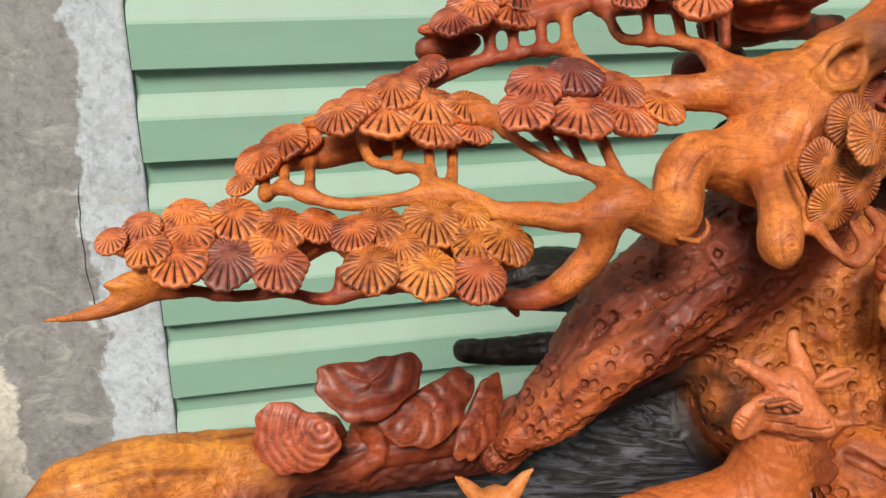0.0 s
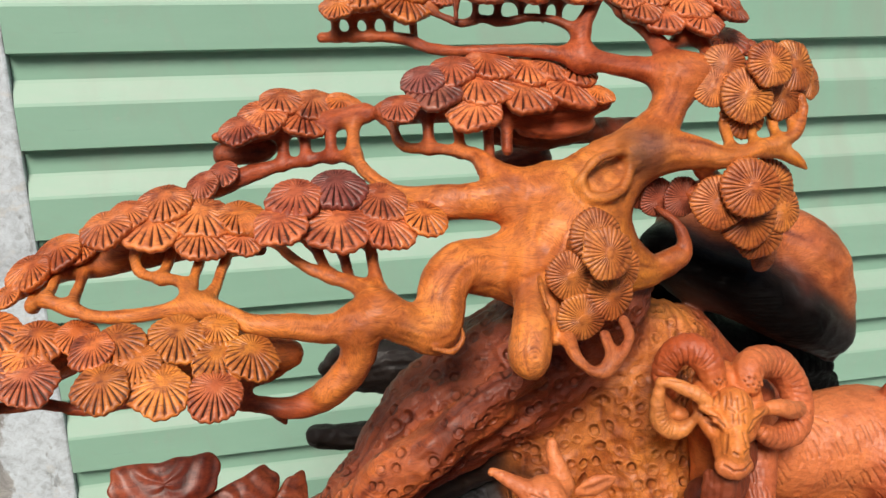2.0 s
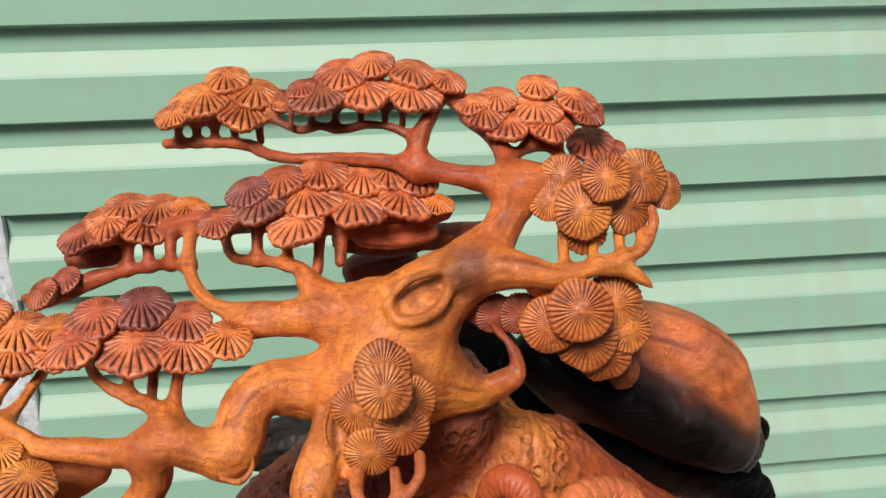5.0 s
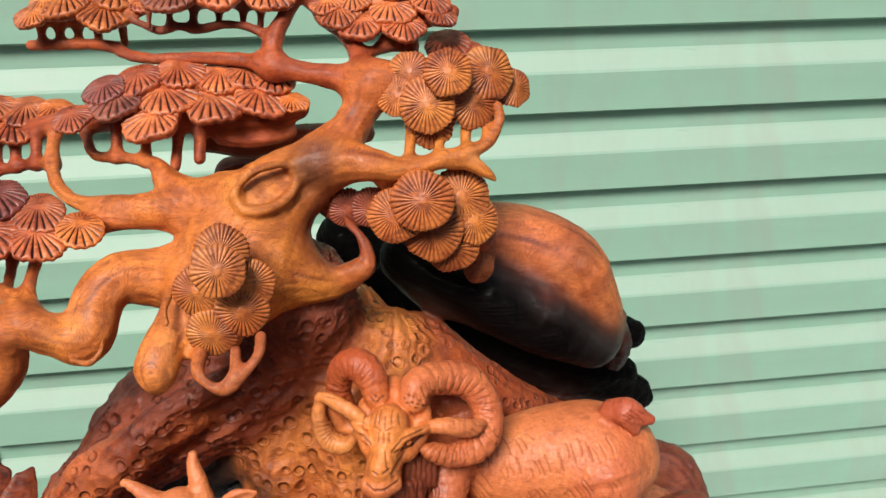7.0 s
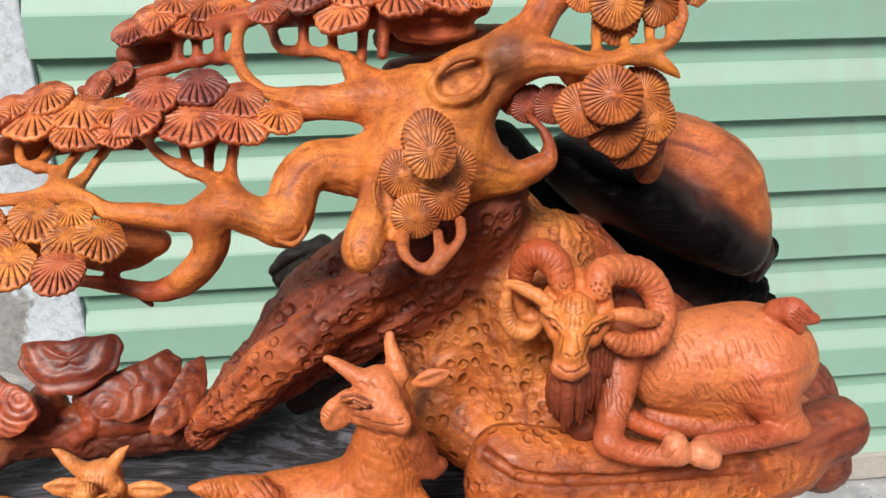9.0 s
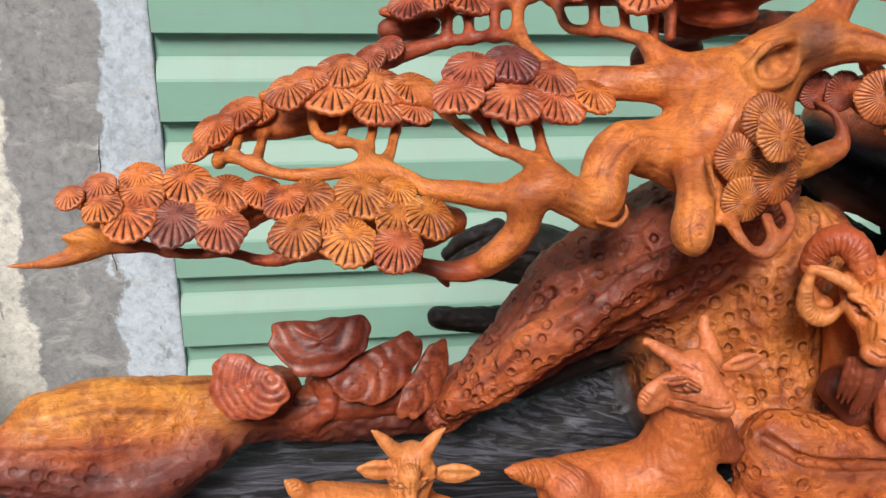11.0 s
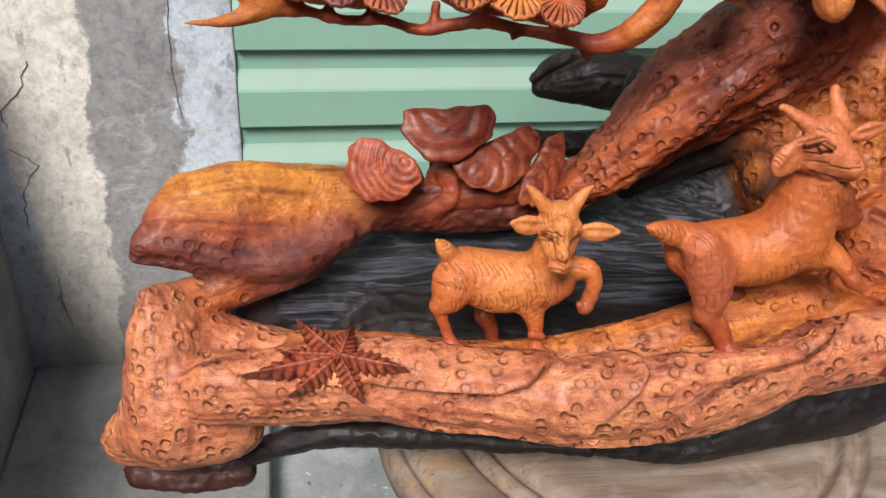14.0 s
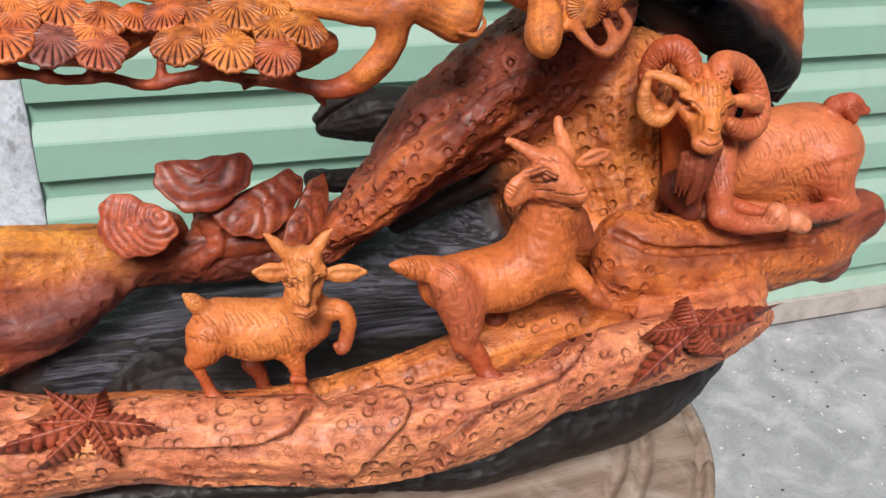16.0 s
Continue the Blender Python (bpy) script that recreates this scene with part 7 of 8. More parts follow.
def kid_climbing():
    g = Clay(0.0007)
    g.stroke([(-0.0213, 0.4580, 0.7621, 0.0202), (0.0000, 0.4560, 0.7617, 0.0239), (0.0275, 0.4540, 0.7637, 0.0267), (0.0525, 0.4520, 0.7765, 0.0267)], ORANGE, 0.01)
    g.stroke([(-0.0269, 0.4360, 0.7800, 0.0143), (-0.0153, 0.4380, 0.7572, 0.0181), (-0.0111, 0.4340, 0.7358, 0.0127), (-0.0128, 0.4330, 0.7245, 0.0079)], (0.56, 0.145, 0.06), 0.007)
    g.stroke([(-0.0127, 0.4330, 0.7234, 0.0088), (-0.0014, 0.4300, 0.7118, 0.0080), (0.0045, 0.4260, 0.6994, 0.0067), (0.0079, 0.4210, 0.6947, 0.0063)], RUST, 0.004)
    g.stroke([(0.0074, 0.4210, 0.6948, 0.0072), (0.0143, 0.4160, 0.6930, 0.0058), (0.0218, 0.4130, 0.6929, 0.0027)], (0.30, 0.065, 0.03), 0.003)
    g.stroke([(0.0646, 0.4460, 0.7682, 0.0160), (0.0776, 0.4360, 0.7673, 0.0097), (0.0856, 0.4280, 0.7608, 0.0071), (0.0912, 0.4230, 0.7537, 0.0058)], ORANGE, 0.006)
    g.stroke([(0.0912, 0.4230, 0.7537, 0.0062), (0.0985, 0.4200, 0.7483, 0.0040)], (0.36, 0.075, 0.03), 0.003)
    g.stroke([(0.0336, 0.4780, 0.7058, 0.0095), (0.0561, 0.4780, 0.6910, 0.0063), (0.0674, 0.4740, 0.6844, 0.0059), (0.0735, 0.4710, 0.6843, 0.0029)], BROWN, 0.004)
    g.stroke([(0.0563, 0.4560, 0.7967, 0.0247), (0.0597, 0.4550, 0.8229, 0.0199), (0.0593, 0.4530, 0.8414, 0.0153)], ORANGE, 0.01)
    g.stroke([(0.0763, 0.4490, 0.8107, 0.0113), (0.0855, 0.4470, 0.7934, 0.0097), (0.0938, 0.4460, 0.7931, 0.0053)], BROWN, 0.006)
    g.stroke([(0.0539, 0.4530, 0.8557, 0.0143), (0.0559, 0.4430, 0.8487, 0.0125), (0.0633, 0.4340, 0.8440, 0.0083), (0.0677, 0.4290, 0.8414, 0.0054)], FLESH, 0.006)
    g.stroke([(0.0419, 0.4400, 0.8421, 0.0058), (0.0575, 0.4380, 0.8380, 0.0054), (0.0690, 0.4320, 0.8343, 0.0029)], FLESH, 0.005)
    g.stroke([(0.0598, 0.4440, 0.8561, 0.0058), (0.0644, 0.4360, 0.8489, 0.0054), (0.0686, 0.4300, 0.8445, 0.0037)], FLESH, 0.005)
    g.stroke([(0.0315, 0.4360, 0.8593, 0.0024), (0.0375, 0.4310, 0.8637, 0.0028), (0.0455, 0.4280, 0.8600, 0.0020)], FLESH, 0.003)
    g.stroke([(0.0424, 0.4530, 0.8634, 0.0062), (0.0330, 0.4570, 0.8686, 0.0046), (0.0233, 0.4610, 0.8739, 0.0025), (0.0215, 0.4610, 0.8740, 0.0021)], FLESH, 0.004)
    g.stroke([(0.0675, 0.4580, 0.8603, 0.0072), (0.0655, 0.4630, 0.8702, 0.0055), (0.0633, 0.4680, 0.8791, 0.0038), (0.0635, 0.4700, 0.8837, 0.0029)], FLESH, 0.004)
    ear(g, (0.0324, 0.4480, 0.8510), (0.0210, 0.4450, 0.8314), 0.0105, FLESH)
    ear(g, (0.0790, 0.4580, 0.8530), (0.1005, 0.4550, 0.8619), 0.007, FLESH)
    g.stroke([(0.0358, 0.4460, 0.8526, 0.0062), (0.0430, 0.4400, 0.8529, 0.0070), (0.0519, 0.4360, 0.8477, 0.0066)], FLESH, 0.005)
    g.stroke([(0.0430, 0.4460, 0.8401, 0.0071), (0.0542, 0.4400, 0.8382, 0.0063)], FLESH, 0.005)
    g.stroke([(-0.0309, 0.4500, 0.7812, 0.0094), (-0.0474, 0.4430, 0.7881, 0.0092), (-0.0618, 0.4380, 0.7946, 0.0054), (-0.0707, 0.4360, 0.7982, 0.0012)], ORANGE, 0.005)
    g.egg((0.0400, 0.4310, 0.8582), (0.0034, 0.0020, 0.0020), (0.22, 0.05, 0.03), (0, 15, 0), 0.0010)
    g.mark([(0.0314, 0.4300, 0.8602), (0.0380, 0.4300, 0.8628)], 0.0009, 0.0011, 0.85)
    g.mark([(0.0380, 0.4300, 0.8628), (0.0478, 0.4300, 0.8567)], 0.0009, 0.0011, 0.85)
    g.mark([(0.0328, 0.4300, 0.8566), (0.0402, 0.4300, 0.8542)], 0.0009, 0.0011, 0.85)
    g.mark([(0.0402, 0.4300, 0.8542), (0.0488, 0.4300, 0.8557)], 0.0009, 0.0011, 0.85)
    g.mark([(0.0290, 0.4300, 0.8648), (0.0383, 0.4300, 0.8671)], 0.0009, 0.0011, 0.85)
    g.mark([(0.0383, 0.4300, 0.8671), (0.0490, 0.4300, 0.8606)], 0.0009, 0.0011, 0.85)
    g.mark([(0.0479, 0.4270, 0.8469), (0.0601, 0.4270, 0.8431)], 0.0008, 0.001, 0.75)
    g.mark([(0.0601, 0.4270, 0.8431), (0.0690, 0.4270, 0.8441)], 0.0008, 0.001, 0.75)
    g.mark([(0.0658, 0.4270, 0.8471), (0.0679, 0.4270, 0.8483)], 0.0008, 0.001, 0.75)
    g.mark([(0.0346, 0.4270, 0.8525), (0.0467, 0.4270, 0.8488)], 0.0008, 0.001, 0.75)
    g.mark([(0.0385, 0.4270, 0.8441), (0.0508, 0.4270, 0.8393)], 0.0008, 0.001, 0.75)
    g.mark([(0.0508, 0.4270, 0.8393), (0.0671, 0.4270, 0.8342)], 0.0008, 0.001, 0.75)
    g.mark([(0.0415, 0.4380, 0.8700), (0.0472, 0.4380, 0.8669)], 0.0007, 0.0007, 0.6)
    g.mark([(0.0467, 0.4380, 0.8705), (0.0519, 0.4380, 0.8657)], 0.0007, 0.0007, 0.6)
    g.mark([(0.0292, 0.4380, 0.8700), (0.0342, 0.4380, 0.8652)], 0.0007, 0.0007, 0.6)
    g.mark([(0.0375, 0.4380, 0.8667), (0.0422, 0.4380, 0.8646)], 0.0007, 0.0007, 0.6)
    nick(g, (-0.0318, 0.4300, 0.7996), (-0.0238, 0.4300, 0.7871), 4, 0.0039)
    nick(g, (-0.0347, 0.4180, 0.7845), (-0.0318, 0.4180, 0.7705), 5, 0.0035)
    nick(g, (-0.0107, 0.4250, 0.7698), (-0.0077, 0.4250, 0.7573), 3, 0.0039)
    nick(g, (-0.0230, 0.4150, 0.7527), (-0.0206, 0.4150, 0.7411), 4, 0.0031)
    nick(g, (0.0113, 0.4180, 0.8170), (0.0141, 0.4180, 0.8083), 6, 0.0027)
    nick(g, (0.0244, 0.4150, 0.8251), (0.0283, 0.4150, 0.8154), 5, 0.0027)
    nick(g, (0.0373, 0.4200, 0.7718), (0.0424, 0.4200, 0.7620), 5, 0.0027)
    nick(g, (0.0256, 0.4250, 0.7600), (0.0295, 0.4250, 0.7512), 4, 0.0027)
    nick(g, (0.0178, 0.4050, 0.8095), (0.0206, 0.4050, 0.8017), 3, 0.0027)
    nick(g, (0.0299, 0.4180, 0.8425), (0.0328, 0.4180, 0.8314), 5, 0.0023)
    nick(g, (0.0397, 0.4150, 0.8408), (0.0435, 0.4150, 0.8277), 5, 0.0023)
    nick(g, (0.0518, 0.4200, 0.8349), (0.0559, 0.4200, 0.8206), 4, 0.0023)
    nick(g, (0.0644, 0.4280, 0.8227), (0.0696, 0.4280, 0.8078), 5, 0.0023)
    nick(g, (0.0357, 0.4120, 0.8292), (0.0393, 0.4120, 0.8168), 5, 0.0027)
    nick(g, (0.0464, 0.4120, 0.8226), (0.0508, 0.4120, 0.8090), 5, 0.0027)
    nick(g, (0.0754, 0.4320, 0.8099), (0.0809, 0.4320, 0.7996), 4, 0.0023)
    nick(g, (-0.0593, 0.4280, 0.8029), (-0.0569, 0.4280, 0.7903), 6, 0.0027)
    nick(g, (-0.0480, 0.4300, 0.8023), (-0.0454, 0.4300, 0.7887), 4, 0.0031)
    nick(g, (0.0042, 0.4250, 0.8069), (0.0086, 0.4250, 0.7997), 4, 0.0027)
    nick(g, (-0.0064, 0.4050, 0.7936), (-0.0037, 0.4050, 0.7847), 3, 0.0031)
    nick(g, (0.0159, 0.4280, 0.7543), (0.0196, 0.4280, 0.7465), 4, 0.0023)
    nick(g, (0.0626, 0.4200, 0.7812), (0.0685, 0.4200, 0.7734), 4, 0.0019)
    nick(g, (-0.0162, 0.4280, 0.8027), (-0.0110, 0.4280, 0.7945), 4, 0.0031)
    nick(g, (-0.0099, 0.4180, 0.7540), (-0.0075, 0.4180, 0.7434), 3, 0.0027)
    nick(g, (0.0170, 0.4400, 0.8479), (0.0230, 0.4400, 0.8419), 3, 0.0027)
    return tagged(g.skin("goat_figure", FUR, carving, relief=RELIEF), "carved goat with its forelegs stepping up the slope")


def ram_lying():
    g = Clay(0.0007)
    # trunk of the body, belly and rump
    g.stroke([(0.2427, 0.5250, 0.8283, 0.0251), (0.2775, 0.5250, 0.8115, 0.0334), (0.3105, 0.5230, 0.8155, 0.0378), (0.3410, 0.5200, 0.8178, 0.0395), (0.3576, 0.5170, 0.8148, 0.0360)], FLESH, 0.01)
    g.stroke([(0.2695, 0.5150, 0.7927, 0.0123), (0.3085, 0.5070, 0.7844, 0.0123), (0.3407, 0.5020, 0.7853, 0.0123)], ORANGE, 0.01)
    # underbelly, haunch and legs are coloured redder and darker, painting in their shading
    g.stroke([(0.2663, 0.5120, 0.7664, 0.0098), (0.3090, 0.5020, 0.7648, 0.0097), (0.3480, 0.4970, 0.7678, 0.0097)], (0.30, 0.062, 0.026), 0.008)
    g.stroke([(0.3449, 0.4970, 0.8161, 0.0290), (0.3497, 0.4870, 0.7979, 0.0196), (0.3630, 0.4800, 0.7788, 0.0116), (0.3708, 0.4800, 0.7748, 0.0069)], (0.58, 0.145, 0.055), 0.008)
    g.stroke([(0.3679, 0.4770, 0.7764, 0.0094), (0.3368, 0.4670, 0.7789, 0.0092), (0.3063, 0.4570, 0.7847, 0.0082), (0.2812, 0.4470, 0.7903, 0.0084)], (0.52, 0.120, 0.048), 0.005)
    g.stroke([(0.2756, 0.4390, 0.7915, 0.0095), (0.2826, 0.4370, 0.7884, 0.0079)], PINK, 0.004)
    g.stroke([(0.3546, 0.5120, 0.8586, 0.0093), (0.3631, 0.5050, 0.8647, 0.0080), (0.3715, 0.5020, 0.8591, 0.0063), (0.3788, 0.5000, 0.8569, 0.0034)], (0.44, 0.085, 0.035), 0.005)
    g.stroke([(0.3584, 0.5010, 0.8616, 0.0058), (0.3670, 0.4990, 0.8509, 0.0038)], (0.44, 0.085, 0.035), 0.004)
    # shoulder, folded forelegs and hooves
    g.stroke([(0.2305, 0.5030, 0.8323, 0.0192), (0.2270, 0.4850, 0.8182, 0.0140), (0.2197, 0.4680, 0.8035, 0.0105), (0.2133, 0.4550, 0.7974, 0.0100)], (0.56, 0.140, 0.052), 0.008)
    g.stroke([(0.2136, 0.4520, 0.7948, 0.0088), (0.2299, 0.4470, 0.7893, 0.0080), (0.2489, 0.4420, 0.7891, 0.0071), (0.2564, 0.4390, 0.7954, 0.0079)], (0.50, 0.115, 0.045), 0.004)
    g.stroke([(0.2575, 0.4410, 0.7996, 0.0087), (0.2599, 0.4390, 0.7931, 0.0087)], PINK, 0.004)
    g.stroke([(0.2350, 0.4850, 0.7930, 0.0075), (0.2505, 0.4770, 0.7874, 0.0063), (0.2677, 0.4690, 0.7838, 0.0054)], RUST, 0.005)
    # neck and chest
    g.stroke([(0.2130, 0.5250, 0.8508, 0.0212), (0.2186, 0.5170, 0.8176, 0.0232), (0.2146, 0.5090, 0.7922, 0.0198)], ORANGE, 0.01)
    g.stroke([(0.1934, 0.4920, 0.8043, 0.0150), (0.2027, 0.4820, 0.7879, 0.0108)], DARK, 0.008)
    # head, from poll to muzzle
    g.stroke([(0.1942, 0.4970, 0.8929, 0.0180), (0.1903, 0.4830, 0.8810, 0.0173), (0.1852, 0.4650, 0.8747, 0.0122), (0.1812, 0.4530, 0.8685, 0.0107), (0.1796, 0.4480, 0.8649, 0.0085)], ORANGE, 0.006)
    g.stroke([(0.1875, 0.4690, 0.8943, 0.0129), (0.1837, 0.4570, 0.8845, 0.0085), (0.1798, 0.4470, 0.8772, 0.0072)], TAN, 0.006)
    g.stroke([(0.1767, 0.4890, 0.8965, 0.0071), (0.1729, 0.4790, 0.8870, 0.0062), (0.1737, 0.4690, 0.8797, 0.0052)], ORANGE, 0.006)
    g.stroke([(0.2088, 0.4870, 0.8955, 0.0080), (0.2096, 0.4790, 0.8844, 0.0071), (0.1996, 0.4670, 0.8745, 0.0062)], ORANGE, 0.006)
    g.stroke([(0.1660, 0.4710, 0.8955, 0.0022), (0.1702, 0.4640, 0.8943, 0.0025), (0.1761, 0.4580, 0.8879, 0.0022)], TAN, 0.003)
    g.stroke([(0.2114, 0.4690, 0.8882, 0.0026), (0.2002, 0.4610, 0.8913, 0.0030), (0.1911, 0.4550, 0.8870, 0.0022)], TAN, 0.003)
    g.stroke([(0.1719, 0.4470, 0.8653, 0.0051), (0.1787, 0.4430, 0.8644, 0.0055), (0.1878, 0.4470, 0.8640, 0.0051)], FLESH, 0.004)
    g.egg((0.1713, 0.4610, 0.8908), (0.0030, 0.0020, 0.0018), RUST, (0, 25, 0), 0.0010)
    g.egg((0.1990, 0.4610, 0.8852), (0.0030, 0.0020, 0.0018), RUST, (0, -35, 0), 0.0010)
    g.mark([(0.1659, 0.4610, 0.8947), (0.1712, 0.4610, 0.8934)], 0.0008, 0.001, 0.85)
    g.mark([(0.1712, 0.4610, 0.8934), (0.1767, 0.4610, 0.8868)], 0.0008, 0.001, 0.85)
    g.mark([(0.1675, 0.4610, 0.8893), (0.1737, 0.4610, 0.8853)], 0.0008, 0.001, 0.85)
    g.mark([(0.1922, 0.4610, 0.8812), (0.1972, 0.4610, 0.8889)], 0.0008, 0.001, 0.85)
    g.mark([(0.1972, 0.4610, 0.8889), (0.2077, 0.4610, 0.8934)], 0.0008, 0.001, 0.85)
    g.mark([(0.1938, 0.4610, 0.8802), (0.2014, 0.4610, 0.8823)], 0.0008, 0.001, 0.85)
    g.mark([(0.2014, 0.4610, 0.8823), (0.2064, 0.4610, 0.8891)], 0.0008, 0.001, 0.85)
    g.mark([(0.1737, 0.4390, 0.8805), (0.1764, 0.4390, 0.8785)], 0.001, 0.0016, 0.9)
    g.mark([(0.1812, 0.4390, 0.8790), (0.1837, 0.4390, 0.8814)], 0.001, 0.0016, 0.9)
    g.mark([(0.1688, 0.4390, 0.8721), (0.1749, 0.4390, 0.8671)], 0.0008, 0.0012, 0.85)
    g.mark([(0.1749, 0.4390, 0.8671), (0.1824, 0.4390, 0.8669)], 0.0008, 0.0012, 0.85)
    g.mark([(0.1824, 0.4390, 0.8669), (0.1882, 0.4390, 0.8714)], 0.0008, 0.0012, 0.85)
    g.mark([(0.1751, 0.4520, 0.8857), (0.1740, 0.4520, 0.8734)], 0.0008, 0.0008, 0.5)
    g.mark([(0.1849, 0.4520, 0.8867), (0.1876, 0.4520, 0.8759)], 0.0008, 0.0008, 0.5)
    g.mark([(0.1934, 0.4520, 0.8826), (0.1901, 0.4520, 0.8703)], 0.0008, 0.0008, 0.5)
    # dotted horn bases and the hair of the brow
    g.mark([(0.1955, 0.4690, 0.9121), (0.1961, 0.4690, 0.9117)], 0.0008, 0.0012, 0.95)
    g.mark([(0.1985, 0.4690, 0.9141), (0.1991, 0.4690, 0.9136)], 0.0008, 0.0012, 0.95)
    g.mark([(0.2024, 0.4690, 0.9130), (0.2030, 0.4690, 0.9125)], 0.0008, 0.0012, 0.95)
    g.mark([(0.1980, 0.4690, 0.9085), (0.1986, 0.4690, 0.9080)], 0.0008, 0.0012, 0.95)
    g.mark([(0.2018, 0.4690, 0.9087), (0.2024, 0.4690, 0.9082)], 0.0008, 0.0012, 0.95)
    g.mark([(0.2057, 0.4690, 0.9071), (0.2063, 0.4690, 0.9066)], 0.0008, 0.0012, 0.95)
    g.mark([(0.2043, 0.4690, 0.9046), (0.2049, 0.4690, 0.9041)], 0.0008, 0.0012, 0.95)
    g.mark([(0.2089, 0.4690, 0.9052), (0.2095, 0.4690, 0.9047)], 0.0008, 0.0012, 0.95)
    g.mark([(0.2071, 0.4690, 0.9096), (0.2077, 0.4690, 0.9091)], 0.0008, 0.0012, 0.95)
    g.mark([(0.2103, 0.4690, 0.9077), (0.2109, 0.4690, 0.9072)], 0.0008, 0.0012, 0.95)
    g.mark([(0.1743, 0.4690, 0.9135), (0.1749, 0.4690, 0.9131)], 0.0008, 0.0012, 0.95)
    g.mark([(0.1772, 0.4690, 0.9151), (0.1778, 0.4690, 0.9146)], 0.0008, 0.0012, 0.95)
    g.mark([(0.1799, 0.4690, 0.9132), (0.1805, 0.4690, 0.9127)], 0.0008, 0.0012, 0.95)
    g.mark([(0.1818, 0.4690, 0.9143), (0.1824, 0.4690, 0.9139)], 0.0008, 0.0012, 0.95)
    g.mark([(0.1789, 0.4690, 0.9115), (0.1795, 0.4690, 0.9110)], 0.0008, 0.0012, 0.95)
    g.mark([(0.1758, 0.4690, 0.9117), (0.1764, 0.4690, 0.9112)], 0.0008, 0.0012, 0.95)
    g.mark([(0.1760, 0.4650, 0.9080), (0.1747, 0.4650, 0.9003)], 0.0007, 0.0007, 0.6)
    g.mark([(0.1791, 0.4650, 0.9052), (0.1783, 0.4650, 0.8966)], 0.0007, 0.0007, 0.6)
    g.mark([(0.1824, 0.4650, 0.9080), (0.1820, 0.4650, 0.8994)], 0.0007, 0.0007, 0.6)
    g.mark([(0.1863, 0.4650, 0.9047), (0.1870, 0.4650, 0.8959)], 0.0007, 0.0007, 0.6)
    g.mark([(0.1900, 0.4650, 0.9071), (0.1915, 0.4650, 0.8983)], 0.0007, 0.0007, 0.6)
    g.mark([(0.1943, 0.4650, 0.9042), (0.1962, 0.4650, 0.8970)], 0.0007, 0.0007, 0.6)
    g.mark([(0.1830, 0.4650, 0.8927), (0.1832, 0.4650, 0.8865)], 0.0007, 0.0007, 0.6)
    g.mark([(0.1868, 0.4650, 0.8924), (0.1874, 0.4650, 0.8857)], 0.0007, 0.0007, 0.6)
    g.mark([(0.1906, 0.4650, 0.8922), (0.1917, 0.4650, 0.8859)], 0.0007, 0.0007, 0.6)
    g.mark([(0.1989, 0.4650, 0.9039), (0.2015, 0.4650, 0.8976)], 0.0007, 0.0007, 0.6)
    g.mark([(0.1723, 0.4650, 0.9066), (0.1706, 0.4650, 0.8997)], 0.0007, 0.0007, 0.6)
    g.mark([(0.1801, 0.4650, 0.8973), (0.1840, 0.4650, 0.8944)], 0.0007, 0.0007, 0.6)
    g.mark([(0.1879, 0.4650, 0.8941), (0.1924, 0.4650, 0.8960)], 0.0007, 0.0007, 0.6)
    # left horn: a ringed loop, and the ear as a curled ribbon before it
    ridged(g, [(0.1820, 0.4850, 0.9051, 0.0074), (0.1784, 0.4930, 0.9172, 0.0097), (0.1702, 0.5010, 0.9222, 0.0101), (0.1610, 0.5070, 0.9151, 0.0089), (0.1575, 0.5090, 0.8989, 0.0078), (0.1618, 0.5090, 0.8848, 0.0064)], RUST, 0.003)
    g.stroke([(0.1748, 0.4690, 0.8961, 0.0030), (0.1642, 0.4750, 0.9029, 0.0048), (0.1516, 0.4840, 0.9073, 0.0039), (0.1446, 0.4890, 0.9075, 0.0022)], (0.76, 0.275, 0.075), 0.003)
    g.stroke([(0.1446, 0.4890, 0.9053, 0.0031), (0.1434, 0.4880, 0.8913, 0.0049), (0.1475, 0.4860, 0.8767, 0.0066), (0.1580, 0.4820, 0.8721, 0.0058), (0.1653, 0.4790, 0.8798, 0.0031), (0.1671, 0.4770, 0.8873, 0.0017)], (0.76, 0.275, 0.075), 0.003)
    g.stroke([(0.1504, 0.4970, 0.8913, 0.0035), (0.1588, 0.4990, 0.8780, 0.0064), (0.1671, 0.4950, 0.8752, 0.0046)], (0.60, 0.18, 0.05), 0.003)
    g.stroke([(0.1539, 0.4820, 0.8897, 0.0022), (0.1616, 0.4820, 0.8905, 0.0040), (0.1653, 0.4800, 0.8883, 0.0022)], DARK, 0.0015, cut=True)
    # right horn: a large ringed ram's curl with the ear inside
    ridged(g, [(0.2050, 0.4820, 0.9022, 0.0088), (0.2095, 0.4900, 0.9098, 0.0101), (0.2288, 0.5030, 0.9050, 0.0108), (0.2463, 0.5080, 0.8965, 0.0111), (0.2570, 0.5040, 0.8832, 0.0101), (0.2582, 0.4950, 0.8687, 0.0101), (0.2487, 0.4850, 0.8595, 0.0100), (0.2307, 0.4760, 0.8602, 0.0076), (0.2162, 0.4710, 0.8683, 0.0058), (0.2099, 0.4690, 0.8729, 0.0022)], (0.60, 0.155, 0.055), 0.003)
    g.stroke([(0.2108, 0.4730, 0.8875, 0.0031), (0.2258, 0.4730, 0.8865, 0.0057), (0.2427, 0.4780, 0.8794, 0.0058), (0.2517, 0.4850, 0.8772, 0.0036)], FLESH, 0.003)
